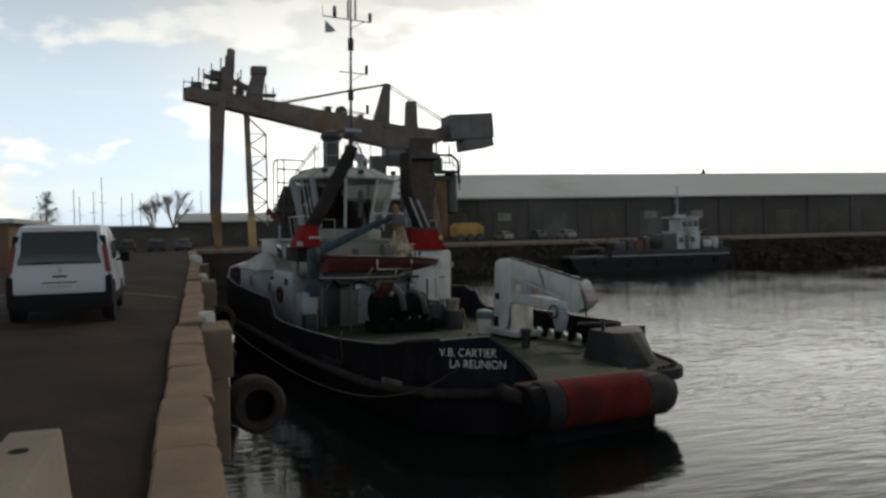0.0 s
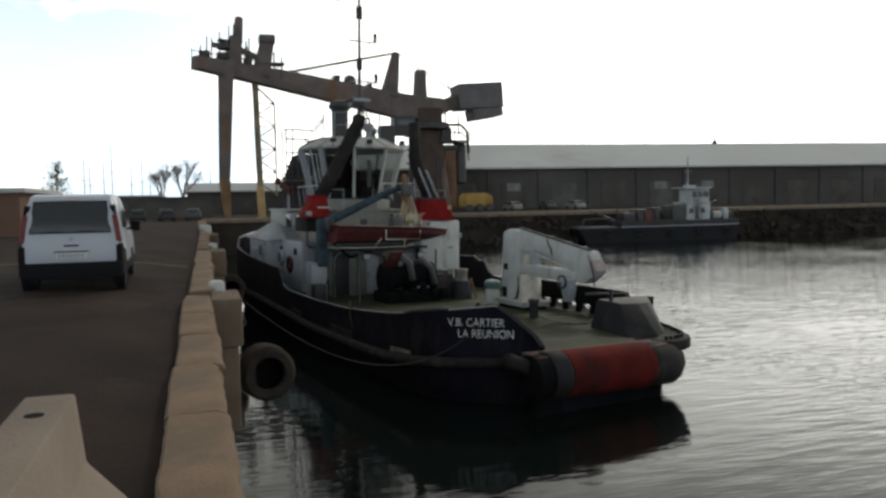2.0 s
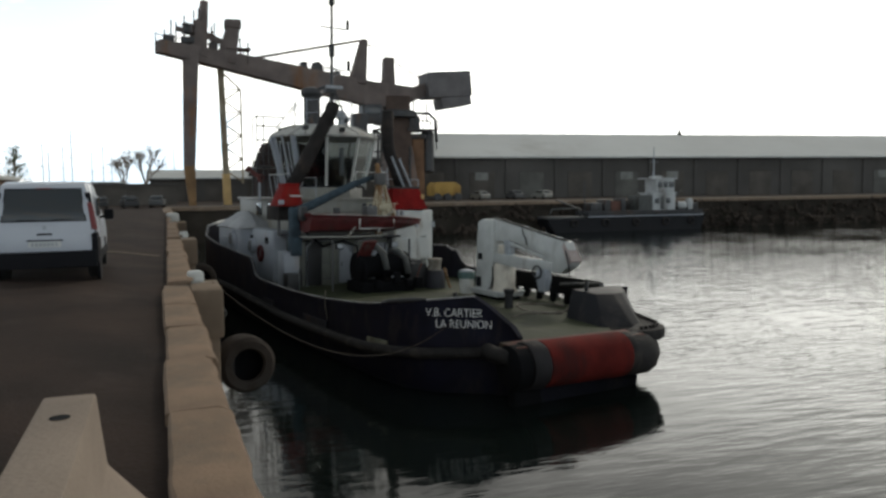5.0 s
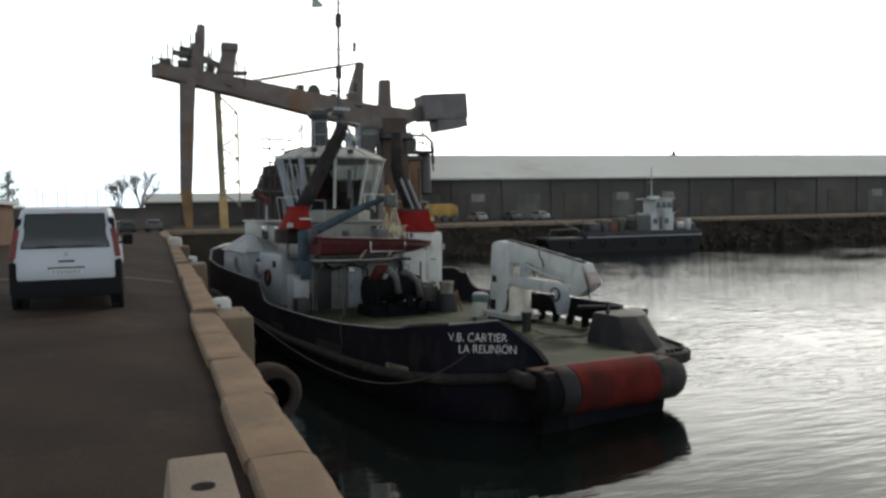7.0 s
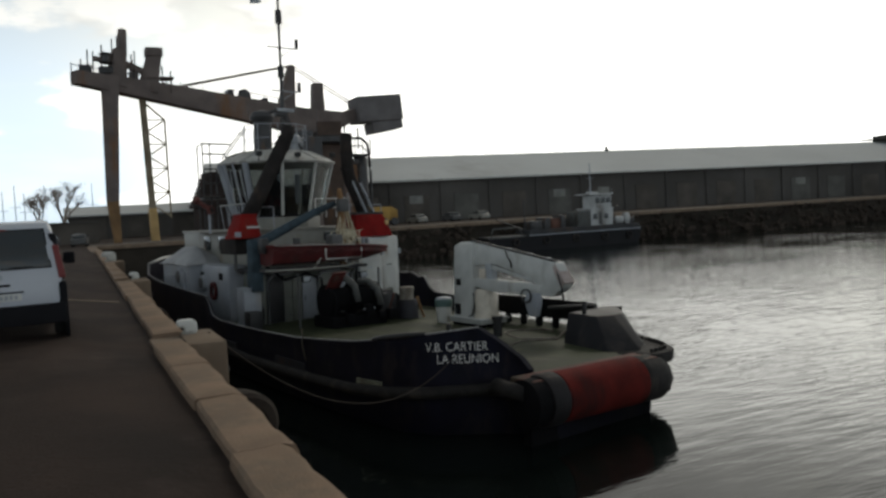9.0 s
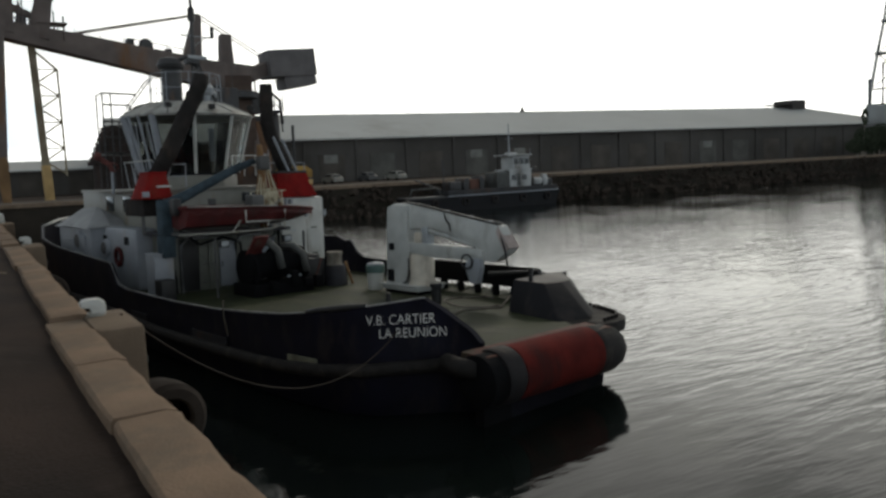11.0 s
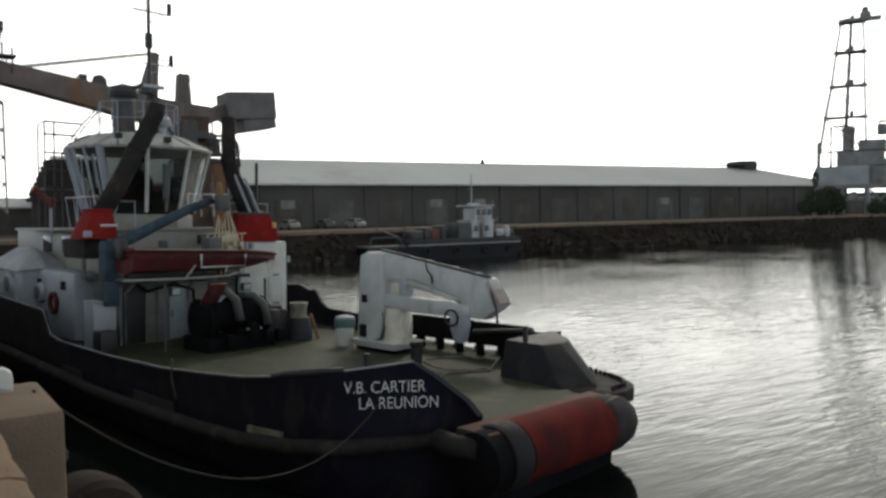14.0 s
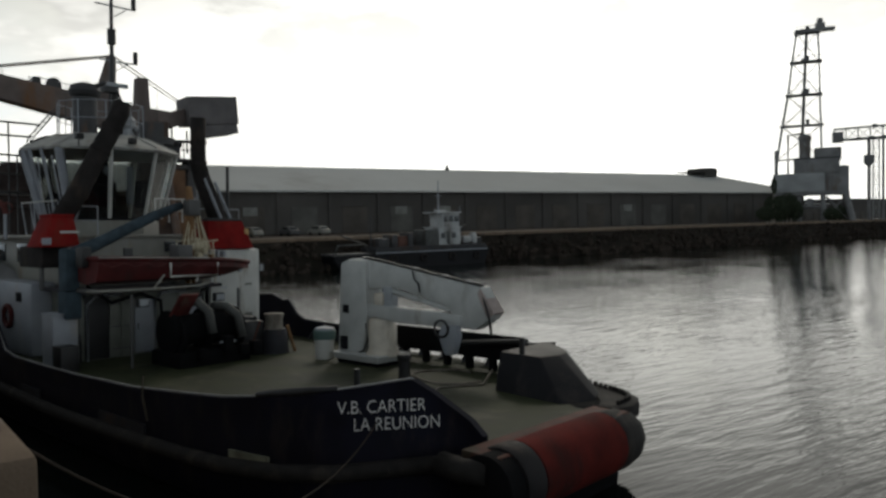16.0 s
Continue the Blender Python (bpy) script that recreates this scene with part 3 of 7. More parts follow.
def star_rise(f):
    """How much higher the starboard bulwark stands."""
    return float(np.interp(f, [4, 7, 13, 14.9, 15.6, 16.6, 19], [0, 0.16, 0.22, 0.26, 1.0, 0.28, 0]))


STATIONS = sorted(set([-0.5, -0.2, 0.15, 0.4, 0.65, 0.9, 1.15, 1.5, 2.0, 2.5, 3.0, 3.7, 4.5, 6, 8, 10, 11, 12, 13, 14, 14.6, 15.1, 15.5, 15.9, 16.25, 16.6, 17, 20, 23, 24.5, 26, 27.3, 28.5, 29.6, 30.5, 31.1, 31.6, 32.0, 32.2]))


def build_hull():
    bm = bmesh.new()
    rows = []
    for f in STATIONS:
        b, s = half(f), sheer(f)
        line = [(0.55 * b, WZ - 1.6), (0.86 * b, WZ - 0.6), (0.95 * b, WZ + 0.2), (b - 0.02, DECK_Z - 0.5), (b, DECK_Z)]
        rows.append([bm.verts.new((cx(f) - w, f, z)) for w, z in line] + [bm.verts.new((cx(f) + w, f, z)) for w, z in line[::-1]])
    for a, c in zip(rows, rows[1:]):
        for i in range(len(a) - 1):
            if i != 4:
                bm.faces.new((a[i], a[i + 1], c[i + 1], c[i]))
    bm.faces.new(rows[0])
    bmesh.ops.recalc_face_normals(bm, faces=bm.faces[:])
    hull = part("hull", bm, HULL, tug, "black and dark blue painted steel hull")
    # deck plating
    bm = bmesh.new()
    prev = None
    for f in STATIONS:
        b = half(f) - 0.06
        row = [bm.verts.new((cx(f) + k * b, f, DECK_Z + 0.03 * (1 - k * k))) for k in (-1, -0.5, 0, 0.5, 1)]
        if prev:
            for i in range(4):
                bm.faces.new((prev[i], prev[i + 1], row[i + 1], row[i]))
        prev = row
    part("deck", bm, DECK, tug, "worn green-painted steel deck, wet in places")
    for side, nm in ((-1, "bulwark"), (1, "bulwark")):
        bm = bmesh.new()
        prev = None
        for f in [f for f in STATIONS if f >= (0.15 if side < 0 else 3.0)]:
            b, s = half(f), sheer(f) if side < 0 else min(sheer(f), -1.83 if f < 4 else 9) + star_rise(f)
            t = 0.09
            foot = DECK_Z + 0.2 if side > 0 and 3.6 < f < 10.5 else DECK_Z - 0.01
            row = [bm.verts.new((cx(f) + side * w, f, z)) for w, z in ((b, foot), (b + 0.03, s - 0.04), (b + 0.05, s), (b - t - 0.02, s), (b - t, s - 0.04), (b - t, foot))]
            if prev:
                for i in range(5):
                    bm.faces.new((prev[i], prev[i + 1], row[i + 1], row[i]))
            prev = row
        bmesh.ops.recalc_face_normals(bm, faces=bm.faces[:])
        bw = part(nm, bm, HULL, tug)
        # capping rail
        pts = [(cx(f) + side * (half(f) - 0.02), f, sheer(f) + 0.02 + (0 if side < 0 else star_rise(f))) for f in STATIONS if (1.15 if side < 0 else 4.2) <= f <= 32.0]
        part("capping_rail", tube(pts, [0.024 if p[1] < 16 else 0.016 for p in pts], 6), CAPRAIL, bw, "pale worn capping rail")
        pts = [(cx(f) + side * (half(f) - 0.04), f, sheer(f) + 0.05) for f in STATIONS if (28.4 if side < 0 else 27) <= f <= 32.2]
        part("bow_capping", tube(pts, [0.05] + [0.085] * (len(pts) - 1), 8), WHITE2, bw, "thick white-painted bow capping")
        for k in range(12):
            f = 3.4 + 0.95 * k
            if f > 14:
                break
            part("stay", prism([(half(f) - 0.1, DECK_Z), (half(f) - 0.1, sheer(f) - 0.05), (half(f) - 0.2, sheer(f) - 0.05), (half(f) - 0.5, DECK_Z)], -0.02, 0.02, Matrix.Translation((cx(f), f, 0)) @ Matrix.Diagonal((side, 1, 1, 1)) @ FRONT), HULLIN, bw)
        # rubbing strakes
        pts = [(cx(f) + side * (half(f) + 0.06), f, DECK_Z - 0.35 - 0.35 * float(np.interp(f, [0, 5, 12, 20], [0, 0.8, 1, 0.2]))) for f in STATIONS if 0.3 <= f <= 31.6]
        part("rubbing_strake", tube(pts, 0.17, 8), RUBBER, tug, "black rubber rubbing strake")
    return hull


GREYDARK = material("dark_grey_paint", (0.07, 0.07, 0.07), 0.5, 0, 0.2, 2, 0.1)
DARKRED = material("dark_red", (0.07, 0.011, 0.011), 0.65, 0, 0.35, 2, 0.1, (0.045, 0.02, 0.018), 0.35)
CAPRAIL = material("cap_rail", (0.26, 0.26, 0.26), 0.5, 0, 0.35, 1.5, 0.2, (0.08, 0.07, 0.06), 0.3)
hull = build_hull()


def build_stern():
    turn = Matrix.Rotation(radians(90), 4, "Y")
    cy, cz, rad = -0.5, -3.27, 0.64
    ring = lambda x, k=1.0: (k * rad, x)
    at = lambda: Matrix.Translation((0, cy, cz)) @ turn
    fen = part("stern_fender", lathe([(0.58, -2.42), (0.65, -2.4), (0.65, 0.5), (0.62, 0.54)], 40, at()), ROLLER, tug, "worn dull red cylindrical stern fender")
    part("fender_band", lathe([(0.5, -2.98), (0.635, -2.97), (0.665, -2.92), (0.665, -2.46), (0.635, -2.42)], 40, at()), GREYBAND, fen, "dull grey band")
    part("fender_hub", lathe([(0.5, -3.45), (0.6, -3.41), (0.6, -3.0), (0.5, -2.98)], 32, at()), TAR, fen, "black end of the fender")
    bend = [(0.32, cy, cz), (0.7, cy, cz - 0.01), (1.1, cy + 0.04, cz - 0.03), (1.45, cy + 0.16, cz - 0.08), (1.78, cy + 0.42, cz - 0.1), (2.1, cy + 0.85, cz - 0.1), (2.5, cy + 1.5, cz - 0.05)]
    cf = part("corner_fender", tube(bend, [0.64, 0.645, 0.65, 0.64, 0.6, 0.54, 0.4], 12), RUBBER, tug, "black rubber corner fender with a bolted collar")
    outline = [(1.2, -0.5), (1.7, -0.6), (2.2, -0.52), (2.62, -0.28), (2.93, 0.08), (3.15, 0.55), (3.38, 1.1), (3.75, 2.0), (4.05, 2.9), (3.5, 2.9), (2.9, 1.6), (2.3, 0.7), (1.7, 0.2), (1.2, 0.0)]
    part("collar", prism(outline, -3.0, -2.66, None, 0.09), RUBBER, cf, "thick black rubber collar bolted round the corner")
    rim = [Vector((x, y, -2.66)) for x, y in ((1.55, -0.35), (2.1, -0.3), (2.45, -0.1), (2.72, 0.22), (2.92, 0.62), (3.12, 1.1), (3.4, 1.75), (3.7, 2.5))]
    for k in range(20):
        t = k / 19 * 6.9
        p = rim[int(t)].lerp(rim[min(7, int(t) + 1)], t - int(t))
        part("bolt", rod(p - Vector((0, 0, 0.02)), p + Vector((0, 0, 0.1)), 0.055, seg=6), RUBBER, cf)
    part("stern_sill", box(-3.3, 1.3, -0.75, 0.12, -2.86, -2.695, 0.04), SILL, tug, "rusty stern sill")
    part("sill_seam", rod((-2.4, -0.79, -2.72), (0.9, -0.79, -2.72), 0.022, seg=6), BLACK, tug)
    part("stern_plate", box(-3.2, 1.25, -0.5, -0.2, WZ - 0.8, -2.95, 0.04), TAR, tug)
    part("corner_fender", tube([(-3.35, -0.5, -3.0), (-3.55, -0.1, -2.98), (-3.5, 0.4, -2.95)], 0.22, 10), RUBBER, tug)
    q = bmesh.new()
    lo = [(1.2, 2.2), (1.0, 0.75), (2.0, 0.4), (2.4, 0.5), (2.75, 0.9), (3.1, 1.5), (3.9, 2.9), (1.3, 2.9)]
    hi = [(1.55, 2.4), (1.62, 1.8), (2.2, 1.62), (2.62, 1.68), (2.95, 1.88), (3.25, 2.2), (3.9, 3.1), (1.6, 2.95)]
    a = [q.verts.new((x, y, DECK_Z - 0.02)) for x, y in lo]
    c = [q.verts.new((x, y, -1.8 + (0.0 if i in (0, 7, 6) else -0.03))) for i, (x, y) in enumerate(hi)]
    q.faces.new(c)
    q.faces.new(a[::-1])
    for i in range(8):
        q.faces.new((a[i], a[(i + 1) % 8], c[(i + 1) % 8], c[i]))
    bmesh.ops.recalc_face_normals(q, faces=q.faces[:])
    bmesh.ops.bevel(q, geom=q.edges[:], offset=0.05, segments=2, affect="EDGES", profile=0.6)
    part("corner_deck", prism([(1.0, -0.35), (1.5, -0.25), (2.05, 0.1), (2.6, 0.6), (3.2, 1.45), (3.98, 2.9), (1.0, 2.9)], -3.3, DECK_Z + 0.012, None, 0.02), TAR, tug)
    qb = part("quarter_box", q, QUARTER, tug, "dark blue-grey steel bulwark box at the stern corner")
    part("post", rod((1.75, 2.4, -1.85), (1.75, 2.4, -1.42), 0.07), BLACK, qb)
    part("mooring_post", rod((-2.6, 3.6, DECK_Z), (-2.6, 3.6, -1.75), 0.07), BLACK, tug)
    # thin patches coloured as bright reflections on the port hull side
    for f0, f1 in ((3.25, 4.3), (7.4, 9.6), (13.2, 14.6)):
        bm = bmesh.new()
        v = []
        for f in (f0, f1):
            for z in (-3.36, -3.02):
                for d in (0.0, 0.05):
                    v.append(bm.verts.new((cx(f) - half(f) - 0.01 - d, f, z)))
        for ix in ((0, 1, 3, 2), (4, 6, 7, 5), (0, 4, 5, 1), (2, 3, 7, 6), (1, 5, 7, 3), (0, 2, 6, 4)):
            bm.faces.new([v[i] for i in ix])
        bmesh.ops.recalc_face_normals(bm, faces=bm.faces[:])
        part("hull_reflection", bm, PALEREFLECTION if f0 < 5 else HULLIN, hull, "pale painted reflection on the hull side" if f0 < 5 else "dimmer painted reflection on the hull side", sm=False)


fl = [(cx(f) - half(f) + 0.02, f, sheer(f) + 0.045) for f in (2.0, 2.4, 2.8, 3.2, 3.6)]
part("fairlead", tube(fl, [0.05, 0.085, 0.09, 0.085, 0.05], 8), BLACK, tug, "black fairlead slot on the bulwark")
GREYBAND = material("grey_band", (0.02, 0.018, 0.019), 0.7, 0, 0.3, 2, 0.2, (0.08, 0.06, 0.05), 0.25)
QUARTER = material("quarter_paint", (0.008, 0.008, 0.011), 0.62, 0, 0.3, 1.5, 0.1, (0.03, 0.026, 0.025), 0.25)
SILL = material("rusty_sill", (0.1, 0.04, 0.03), 0.75, 0, 0.4, 1.5, 0.2, (0.05, 0.045, 0.03), 0.35)
# pale tone of the reflection painted on the hull
PALEREFLECTION = material("pale_reflection", (0.2, 0.2, 0.15), 0.6, 0, 0.3, 2.0, 0.1, (0.09, 0.08, 0.06), 0.3)
build_stern()


def lettering(text, length, along, z, name):
    cu = bpy.data.curves.new(name, "FONT")
    cu.body, cu.size, cu.extrude, cu.align_x = text, 0.34, 0.004, "LEFT"
    cu.offset = -0.004
    cu.materials.append(LETTER)
    ob = new(name, cu)
    ob.parent = tug
    p, q = Vector((cx(2.0) - half(2.0), 2.0, z)), Vector((cx(0.9) - half(0.9), 0.9, z))
    d = (q - p).normalized()
    up = Vector((0, 0, 1))
    nrm = d.cross(up)
    m = Matrix((d, up, nrm)).transposed().to_4x4()
    m.translation = p + d * along + nrm * 0.045
    bpy.context.view_layer.update()
    ob.matrix_basis = m @ Matrix.Diagonal((length / ob.dimensions.x, 1, 1, 1))
    return tagged(ob, "white painted lettering")


lettering("V.B. CARTIER", 1.62, 0.0, -2.13, "stern_lettering")
lettering("LA REUNION", 1.58, 0.28, -2.45, "stern_lettering")


def build_house():
    x0, x1 = CX - 3.25, CX + 3.0
    # wall colour carries the shade that the boat deck throws on it
    house = part("deckhouse", box(x0, x1, 15.2, 27.0, DECK_Z - 0.01, -0.62, 0.05), SHADEDHOUSE, tug, "off-white deckhouse darkened for the shade below the boat deck, with streaks of rust")
    part("boat_deck", box(x0 - 0.35, 1.0, 14.3, 27.3, -0.62, -0.5, 0.02), HULLIN, tug)
    up = part("upper_house", box(CX - 2.9, CX + 2.75, 16.0, 26.0, -0.5, 1.1, 0.06), WHITE, tug)
    part("bridge_deck", box(CX - 3.6, CX + 3.2, 15.9, 24.0, 1.05, 1.15, 0.02), WHITE, tug)
    for i in range(3):
        part("window", box(CX - 2.93, CX - 2.88, 18 + 2 * i, 18.9 + 2 * i, 0.2, 0.85, 0.01), DARKGLASS, up)
    part("window", box(CX + 0.4, CX + 1.0, 15.97, 16.02, 0.35, 0.85, 0.01), DARKGLASS, up)
    part("doorway", box(CX - 3.1, CX - 2.35, 15.15, 15.23, DECK_Z + 0.05, -0.75, 0.01), BLACK, house, "dark open doorway")
    for x, w, h in ((-1.51, 0.72, 1.75), (0.1, 0.8, 1.75)):
        d = part("door", box(CX + x, CX + x + w, 15.14, 15.22, DECK_Z + 0.1, DECK_Z + 0.1 + h, 0.06), GREYWHITE, house)
        part("handle", rod((CX + x + 0.1, 15.13, -1.9), (CX + x + 0.1, 15.13, -1.7), 0.02), STEEL, d)
    for z in (-1.05, -1.75, -2.45):
        part("wall_rib", box(CX - 2.3, CX - 1.6, 15.15, 15.2, z, z + 0.03, 0.0), GREYDARK, house)
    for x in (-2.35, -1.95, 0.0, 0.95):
        part("wall_stiffener", box(CX + x, CX + x + 0.06, 15.12, 15.2, DECK_Z + 0.05, -0.66, 0.0), SHADEDHOUSE, house)
    part("lifebuoy", tube([(-4.12, 18.9 + 0.33 * math.cos(a), -1.5 + 0.33 * math.sin(a)) for a in np.linspace(0, 2 * math.pi, 25)[:-1]], 0.08, 8, True), DARKRED, house, "dull red lifebuoy")
    part("side_casing", box(-4.05, -3.2, 17.2, 20.6, DECK_Z, -0.35, 0.2), GREYWHITE, tug, "rounded grey-white side casing")
    for f in (17.9, 20.2):
        part("casing_vent", box(-4.09, -4.02, f, f + 0.4, -1.0, -0.7, 0.02), PLASTIC, tug)
    # white locker on the aft deck and a black box beside it
    lk = part("locker", box(-4.5, -3.78, 14.4, 15.2, DECK_Z, -1.2, 0.05), GREYWHITE, tug, "white locker")
    part("locker_lid", box(-4.53, -3.75, 14.37, 15.2, -1.2, -1.14, 0.02), GREYWHITE, lk)
    part("hose", tube([(-4.05, 13.75, -2.0), (-3.95, 13.9, -1.75), (-3.85, 14.1, -2.0), (-3.8, 14.2, -2.6)], 0.03, 6), BLACK, tug)
    part("equipment_box", box(-4.62, -4.1, 13.6, 14.2, DECK_Z, -2.0, 0.04), BLACK, tug, "black box")
    # white covered gear on the fore deck
    q = bmesh.new()
    add_box(q, -4.5, -2.5, 20.9, 25.0, DECK_Z, -0.4, 0.12)
    add_box(q, -4.62, -4.2, 21.4, 22.6, -1.6, -0.7, 0.1)
    add_box(q, -4.58, -4.3, 23.0, 24.4, -1.9, -0.9, 0.1)
    part("fore_locker", q, GREYWHITE, tug, "grey-white deck gear")
    q = bmesh.new()
    foot = [(-4.7, 20.8, -0.42), (-3.7, 20.75, -0.36), (-2.75, 20.85, -0.42), (-2.65, 23.0, -0.36), (-2.75, 25.2, -0.42), (-3.7, 25.3, -0.38), (-4.65, 25.1, -0.42), (-4.75, 23.0, -0.36)]
    mid = [(-4.25, 21.3, -0.02), (-3.75, 21.2, 0.12), (-3.2, 21.35, 0.0), (-3.15, 23.0, 0.02), (-3.2, 24.6, -0.02), (-3.75, 24.7, 0.08), (-4.2, 24.5, -0.04), (-4.3, 23.0, 0.04)]
    a, c = [q.verts.new(p) for p in foot], [q.verts.new(p) for p in mid]
    k0, k1 = q.verts.new((-3.78, 22.0, 0.45)), q.verts.new((-3.72, 24.0, 0.36))
    for i in range(8):
        q.faces.new((a[i], a[(i + 1) % 8], c[(i + 1) % 8], c[i]))
    for i, k in ((0, k0), (1, k0), (2, k0), (3, k1), (4, k1), (5, k1), (6, k1), (7, k0)):
        q.faces.new((c[i], c[(i + 1) % 8], k))
    q.faces.new((c[3], k1, k0))
    q.faces.new((c[7], k0, k1))
    q.faces.new(a[::-1])
    bmesh.ops.recalc_face_normals(q, faces=q.faces[:])
    part("canvas_cover", q, CANVAS, tug, "white canvas cover peaked like a tent", sm=False)
    for f, z, r in ((22.0, -0.95, 0.42), (20.2, -1.2, 0.36)):
        cowl = part("vent_cowl", lathe([(r, 0.0), (r * 1.05, 0.06), (r * 0.9, 0.16), (r * 0.5, 0.2)], 20, Matrix.Translation((-4.04 if f < 21 else -4.5, f, z)) @ Matrix.Rotation(radians(-90), 4, "Y")), GREYWHITE, tug)
        part("cowl_mesh", lathe([(r * 0.7, 0.19), (r * 0.68, 0.21)], 20, Matrix.Translation((-4.04 if f < 21 else -4.5, f, z)) @ Matrix.Rotation(radians(-90), 4, "Y")), GREYDARK, cowl)
    # casings and funnels
    star = [(1.0, 15.0), (3.25, 15.3), (3.35, 16.2), (3.35, 18.0), (1.0, 18.0)]
    part("funnel_casing", prism(star, -2.15, 0.62, None, 0.14), WHITE2, tug, "off-white rounded funnel casing")
    part("casing_plinth", prism([(1.15, 15.25), (3.0, 15.5), (3.1, 17.8), (1.15, 17.8)], DECK_Z, -2.1, None, 0.03), GREYDARK, tug)
    part("funnel_casing", box(-4.3, -3.5, 15.6, 17.4, 0.15, 0.8, 0.08), SOOT, tug, "dark sooty funnel casing")
    for x in (-4.2, -3.65):
        part("casing_leg", rod((x, 15.9, -0.5), (x, 15.9, 0.2), 0.07, seg=8), GREYDARK, tug)
    for s, lo, hi, z0, z1, y0, y1 in ((1, (0.92, 2.82), (1.05, 2.42), 0.62, 1.66, 15.0, 16.8), (-1, (-4.5, -3.38), (-4.15, -3.5), 0.78, 1.72, 15.05, 16.3)):
        bm = bmesh.new()
        a = [bm.verts.new((x, y, z0)) for x, y in ((lo[0], y0), (lo[1], y0), (lo[1], y1), (lo[0], y1))]
        c = [bm.verts.new((x, y, z1)) for x, y in ((hi[0], y0 + 0.2), (hi[1], y0 + 0.2), (hi[1], y1 - 0.2), (hi[0], y1 - 0.2))]
        bm.faces.new(c)
        bm.faces.new(a[::-1])
        for i in range(4):
            bm.faces.new((a[i], a[(i + 1) % 4], c[(i + 1) % 4], c[i]))
        bmesh.ops.recalc_face_normals(bm, faces=bm.faces[:])
        bmesh.ops.bevel(bm, geom=bm.edges[:], offset=0.07, segments=2, affect="EDGES", profile=0.6)
        fn = part("funnel", bm, RED, tug, "red funnel base with a soot-blackened top")
        part("rim", prism([(hi[0] - 0.02, y0 + 0.18), (hi[1] + 0.02, y0 + 0.18), (hi[1] + 0.02, y1 - 0.18), (hi[0] - 0.02, y1 - 0.18)], z1 - 0.05, z1 + 0.05, None, 0.02), BLACK if s > 0 else RED, fn)
        if s < 0:
            part("stripe", box(-3.95, -3.4, y0 + 0.04, y0 + 0.1, 1.2, 1.27, 0.0), WHITE2, fn, "white stripe")
            part("emblem", box(-4.5, -4.25, y0 - 0.02, y0 + 0.06, 0.86, 1.06, 0.02), GREYWHITE, fn, "pale painted emblem")
        else:
            part("emblem", box(2.48, 2.66, y0 + 0.1, y0 + 0.18, 1.12, 1.34, 0.02), YELLOW, fn, "yellow painted emblem")
    pts = [(1.95, 15.9, 1.5), (1.6, 15.85, 2.3), (1.2, 15.8, 3.1), (1.03, 15.75, 3.6), (1.0, 15.7, 4.3), (1.0, 15.68, 5.2)]
    ex = part("exhaust_pipe", tube(pts, [0.32, 0.3, 0.29, 0.28, 0.27, 0.26], 16), SOOT, tug, "sooty black bent exhaust pipe")
    for k, (p, r) in enumerate(((pts[1], 0.32), (pts[3], 0.31), (pts[4], 0.3))):
        q = Vector(p) + (Vector(pts[2]) - Vector(pts[1])).normalized() * 0.1 if k == 0 else Vector(p) + Vector((0, 0, 0.1))
        part("flange", rod(p, q, r, seg=16), SOOT, ex)
    pts = [(-3.75, 15.7, 1.5), (-3.2, 15.65, 2.45), (-2.5, 15.6, 3.8), (-2.12, 15.55, 4.55), (-1.9, 15.5, 5.0), (-1.8, 15.5, 5.35)]
    ex = part("exhaust_pipe", tube(pts, [0.31, 0.31, 0.3, 0.3, 0.29, 0.28], 16), SOOT, tug, "black sooty slanting exhaust pipe")
    for k in (1, 2, 3):
        d = (Vector(pts[k + 1]) - Vector(pts[k])).normalized() * 0.06
        part("flange", rod(Vector(pts[k]) - d, Vector(pts[k]) + d, 0.335, seg=16), SOOT, ex)
    for x0, z0, x1, z1 in ((1.84, 1.6, 1.14, 3.1), (2.23, 1.6, 1.55, 3.0)):
        part("vent_pipe", rod((x0, 15.55, z0), (x1, 15.55, z1), 0.055, seg=8), GREYWHITE, tug, "thin pale vent pipe")
    part("vent_pipe", rod((2.3, 15.9, 1.6), (2.3, 15.9, 3.6), 0.06, seg=8), BLACK, tug)
    for x in (-3.1, -2.95):
        part("vent_pipe", tube([(x - 0.5, 15.5, 1.3), (x - 0.15, 15.6, 2.2), (x, 15.7, 3.0)], 0.035, 6), GREYWHITE, tug)


CANVAS = material("canvas", (0.34, 0.345, 0.35), 0.9, 0, 0.18, 1.2, 0.4, (0.2, 0.19, 0.18), 0.3)
SOOT = material("soot_black", (0.026, 0.023, 0.022), 0.85, 0, 0.35, 2, 0.2, (0.06, 0.045, 0.035), 0.25)
# house white darkened to stand for the shade under the boat deck
SHADEDHOUSE = material("shaded_house_paint", (0.14, 0.145, 0.125), 0.5, 0, 0.2, 1.5, 0.1, (0.07, 0.06, 0.045), 0.3)
GREYWHITE = material("grey_white_paint", (0.28, 0.3, 0.33), 0.5, 0, 0.12, 1.5, 0.1, (0.3, 0.28, 0.25), 0.2)
build_house()


